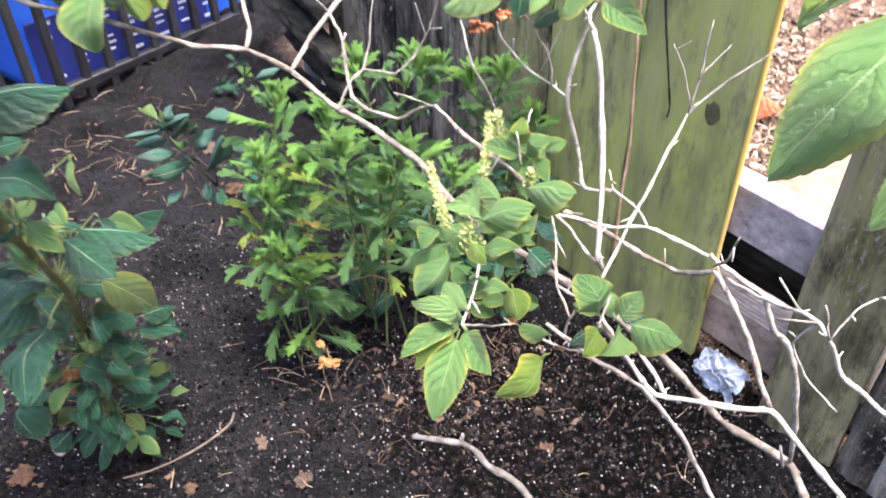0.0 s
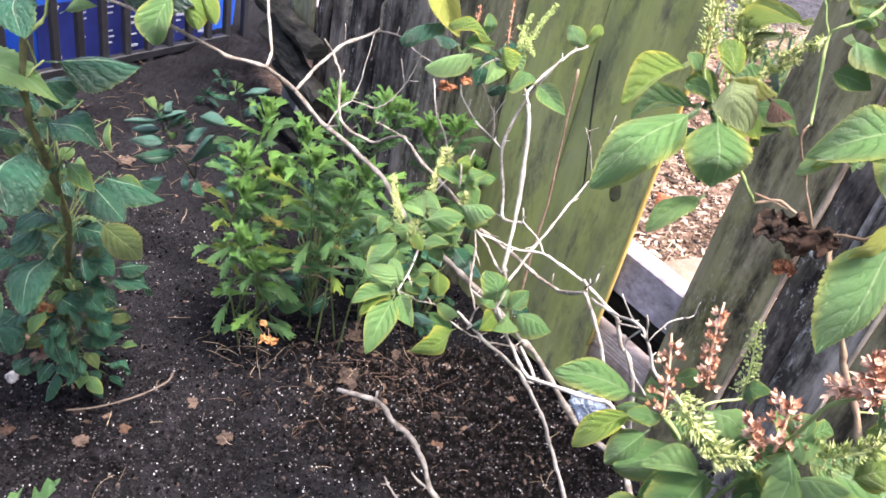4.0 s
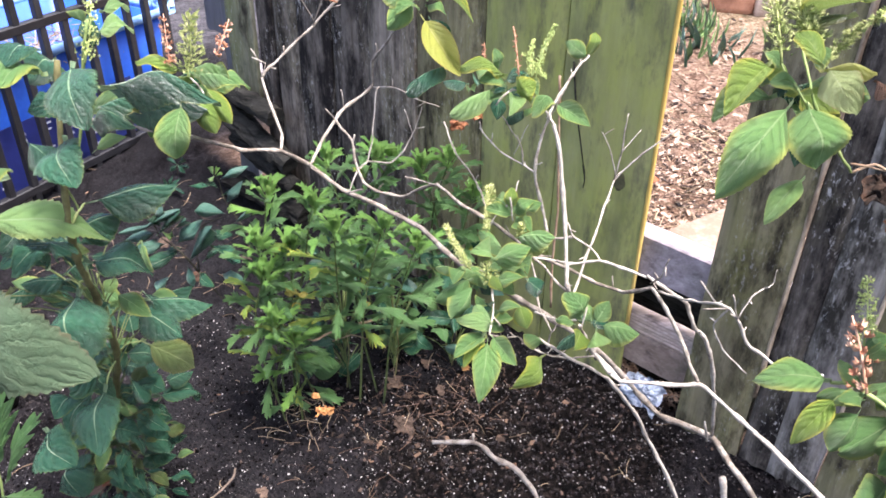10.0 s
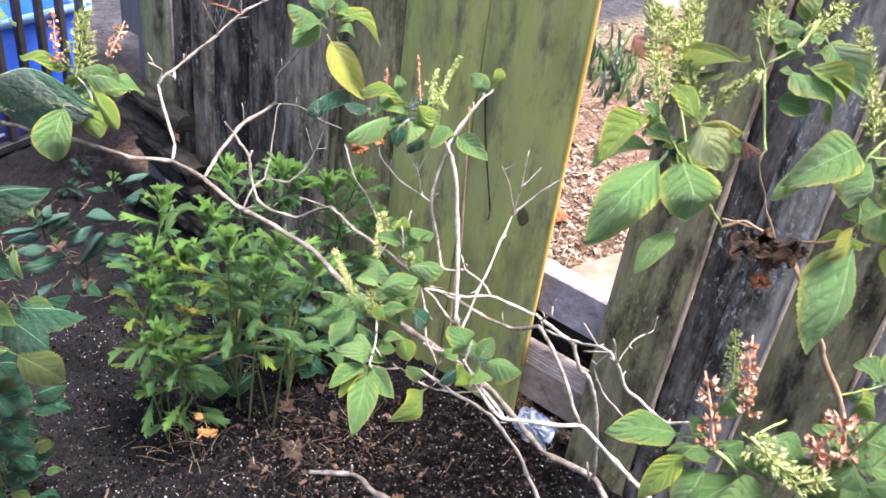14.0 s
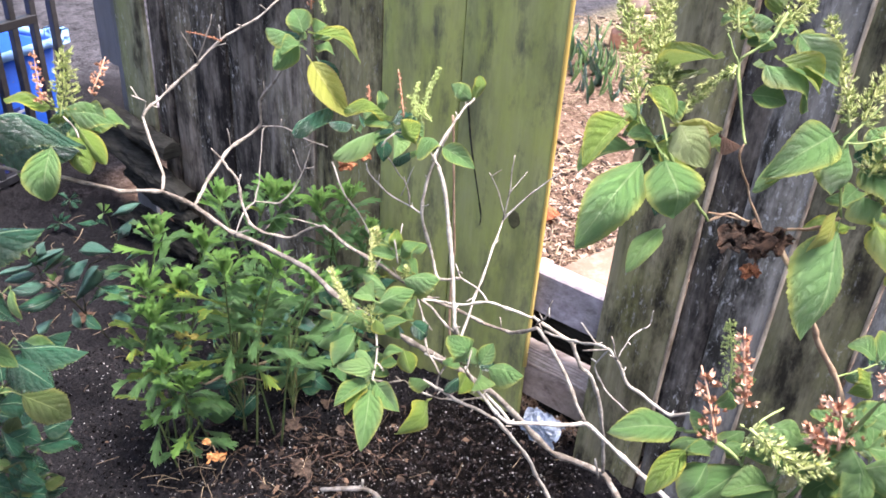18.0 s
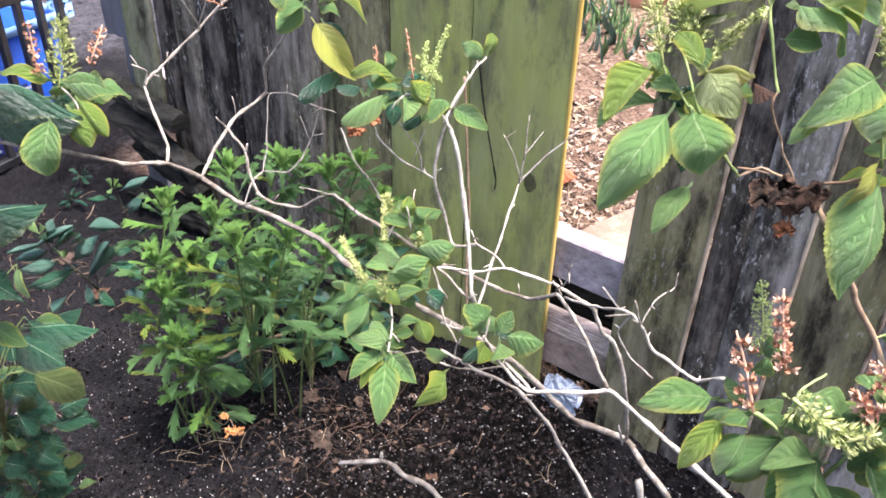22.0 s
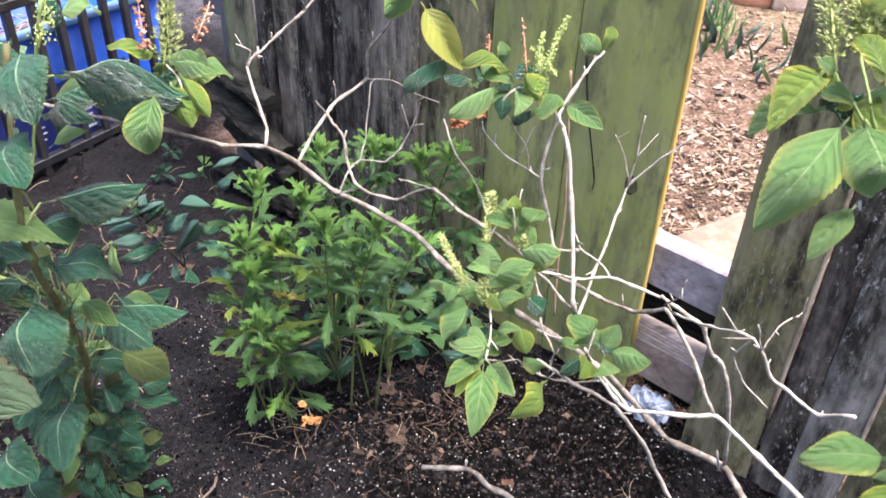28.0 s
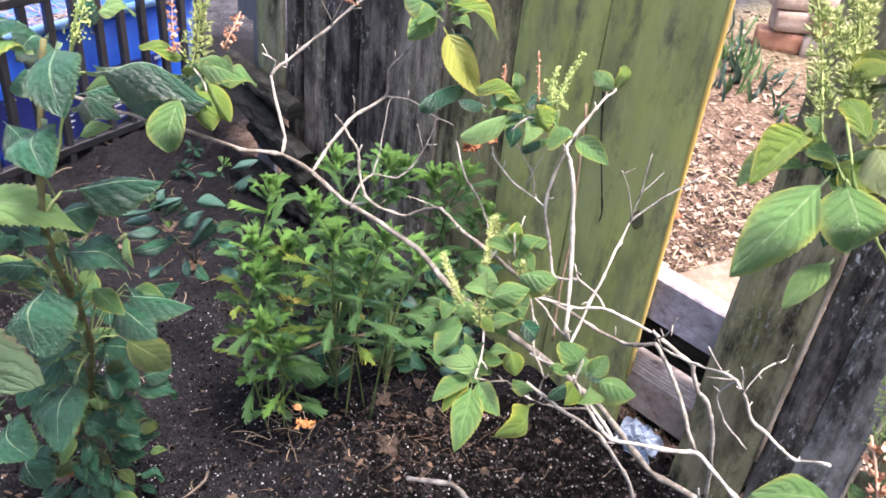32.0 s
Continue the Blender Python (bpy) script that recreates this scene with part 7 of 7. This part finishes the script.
scatter("soil_crumbs", 9000, bed, crumb(0.0008, 0.0022), CLOD_PALE, "grey dusty soil crumbs", "soil")
scatter("soil_crumbs", 2600, bed, crumb(0.0026, 0.0055), CLOD, "dark lumps of soil", "soil")
scatter("bark_chips", 520, dark_bed, chip(0.0015, 0.0055, 0.3, 0.6), CHIP_DARK, "small brown bark chips on the soil", "bark chips")
scatter("bark_chips", 380, bed, chip(0.0012, 0.005, 0.3, 0.6), CHIP_DARK, "small brown bark chips on the soil", "bark chips")
scatter("leaf_litter", 40, bed, chip(0.003, 0.009, 0.06, 0.5), LITTER, "scraps of brown leaf on the soil", "litter")
scatter("leaf_litter", 50, lambda: (random.gauss(-0.72, 0.10), random.gauss(0.66, 0.12)), chip(0.004, 0.014, 0.06, 0.5), LITTER, "brown leaf litter among the weeds", "litter")
scatter("dry_roots", 170, rooty, straw_piece(0.015, 0.06, 0.0006), ROOT, "brown rootlets tangled on the turned soil", "roots")
scatter("leaf_litter", 110, rooty, chip(0.002, 0.010, 0.08, 0.6), LITTER, "crumbled brown leaves on the turned soil", "litter")
scatter("dry_straw", 70, dark_bed, straw_piece(0.012, 0.05, 0.0005), STRAW, "thin dry roots and straw on the soil", "straw")
scatter("dry_straw", 60, bed, straw_piece(0.015, 0.06, 0.0008), STRAW, "thin dry roots and straw on the soil", "straw")
scatter("dry_straw", 34, lambda: (random.gauss(-0.31, 0.045), random.gauss(0.96, 0.03)), straw_piece(0.02, 0.07, 0.0007), STRAW, "dry straw at the foot of the plants", "straw")


def in_bin():
    q = on_rail(random.uniform(0.02, 0.55), 0, random.uniform(0.13, 0.46))
    return q.x, q.y


scatter("dry_hay", 420, in_bin, straw_piece(0.05, 0.20, 0.0013), STRAW, "dry hay heaped in the blue bin", "hay", 0.27)
scatter("dry_litter", 150, far_left, straw_piece(0.02, 0.07, 0.0007), STRAW, "dry litter along the railing", "litter")
scatter("dry_litter", 70, far_left, chip(0.002, 0.007, 0.08, 0.6), LITTER, "brown leaf litter along the railing", "litter")
scatter("dry_straw", 420, close_beyond, straw_piece(0.03, 0.13, 0.0013), STRAW, "dry grass stalks on the mulch", "straw")
scatter("wood_mulch", 9000, close_beyond, chip(0.003, 0.012, 0.15, 0.35), CHIP, "brown wood mulch beyond the fence", "mulch")
scatter("wood_mulch", 2600, close_beyond, chip(0.003, 0.014, 0.2, 0.4), CHIP_DARK, "dark bark chips in the mulch", "mulch")
scatter("wood_mulch", 4200, beyond, chip(0.005, 0.020, 0.15, 0.35), CHIP, "brown wood mulch beyond the fence", "mulch")
scatter("dry_straw", 2200, beyond, straw_piece(0.03, 0.12, 0.0016), STRAW, "dry straw on the mulch", "straw")
tufts = thing("grass_tuft", (1.2, 3.2, height(1.2, 3.2)), "grey-green grass tuft beyond the fence", "grass")
for i in range(110):
    x, y = random.gauss(1.12, 0.10), random.gauss(3.25, 0.28)
    b = Vector((x, y, height(x, y)))
    leaf(tufts, b, b + Vector((random.uniform(-0.06, 0.06), random.uniform(-0.06, 0.06), random.uniform(0.05, 0.14))), 0.012, random.choice(["B", "P", FERNY]), (0, -1, 0.4), "strap", "grass_blade")

# ---- fallen leaves and a pale stone on the soil ----
for x, y, ln, tone, look_of in ((-0.10, 0.93, 0.024, WITHERED_PALE, "pale brown"), (-0.36, 0.80, 0.013, WITHERED_PALE, "pale brown"), (-0.27, 0.74, 0.014, WITHERED_PALE, "pale brown"), (-0.62, 0.62, 0.022, WITHERED, "dark brown"),
                                (-0.70, 0.68, 0.02, WITHERED, "dark brown"), (-0.66, 0.80, 0.016, WITHERED_PALE, "pale brown"), (-0.05, 1.10, 0.014, WITHERED_PALE, "pale brown"), (0.03, 1.08, 0.010, WITHERED_ORANGE, "orange"),
                                (-0.12, 1.06, 0.018, WITHERED_PALE, "pale brown"), (-0.02, 1.03, 0.016, WITHERED_PALE, "pale brown"), (0.10, 0.82, 0.012, WITHERED, "dark brown"), (-0.74, 1.62, 0.020, WITHERED_PALE, "pale brown"),
                                (-0.84, 1.50, 0.024, WITHERED_PALE, "pale brown"), (-0.62, 1.45, 0.02, WITHERED, "dark brown"), (-0.50, 0.66, 0.014, WITHERED_PALE, "pale brown"), (-0.44, 0.70, 0.011, WITHERED, "dark brown")):
    fl = thing("fallen_leaf", (x, y, height(x, y)), "shrivelled %s fallen leaf lying on the soil" % look_of, "leaf", "fallen leaves")
    crumpled(fl, (x, y, height(x, y) + 0.35 * ln), ln, 31.0 + 7 * x + 3 * y, tone, "", 0.5)
bm = bmesh.new()
bmesh.ops.create_icosphere(bm, subdivisions=3, radius=0.011)
for v in bm.verts:
    v.co = v.co * (1 + 0.3 * noise.noise(v.co * 120)) + Vector((-0.674, 0.743, height(-0.674, 0.743) + 0.007))
tagged(part("pebble", bm, PERLITE, None), "white pebble on the soil", "pebble")
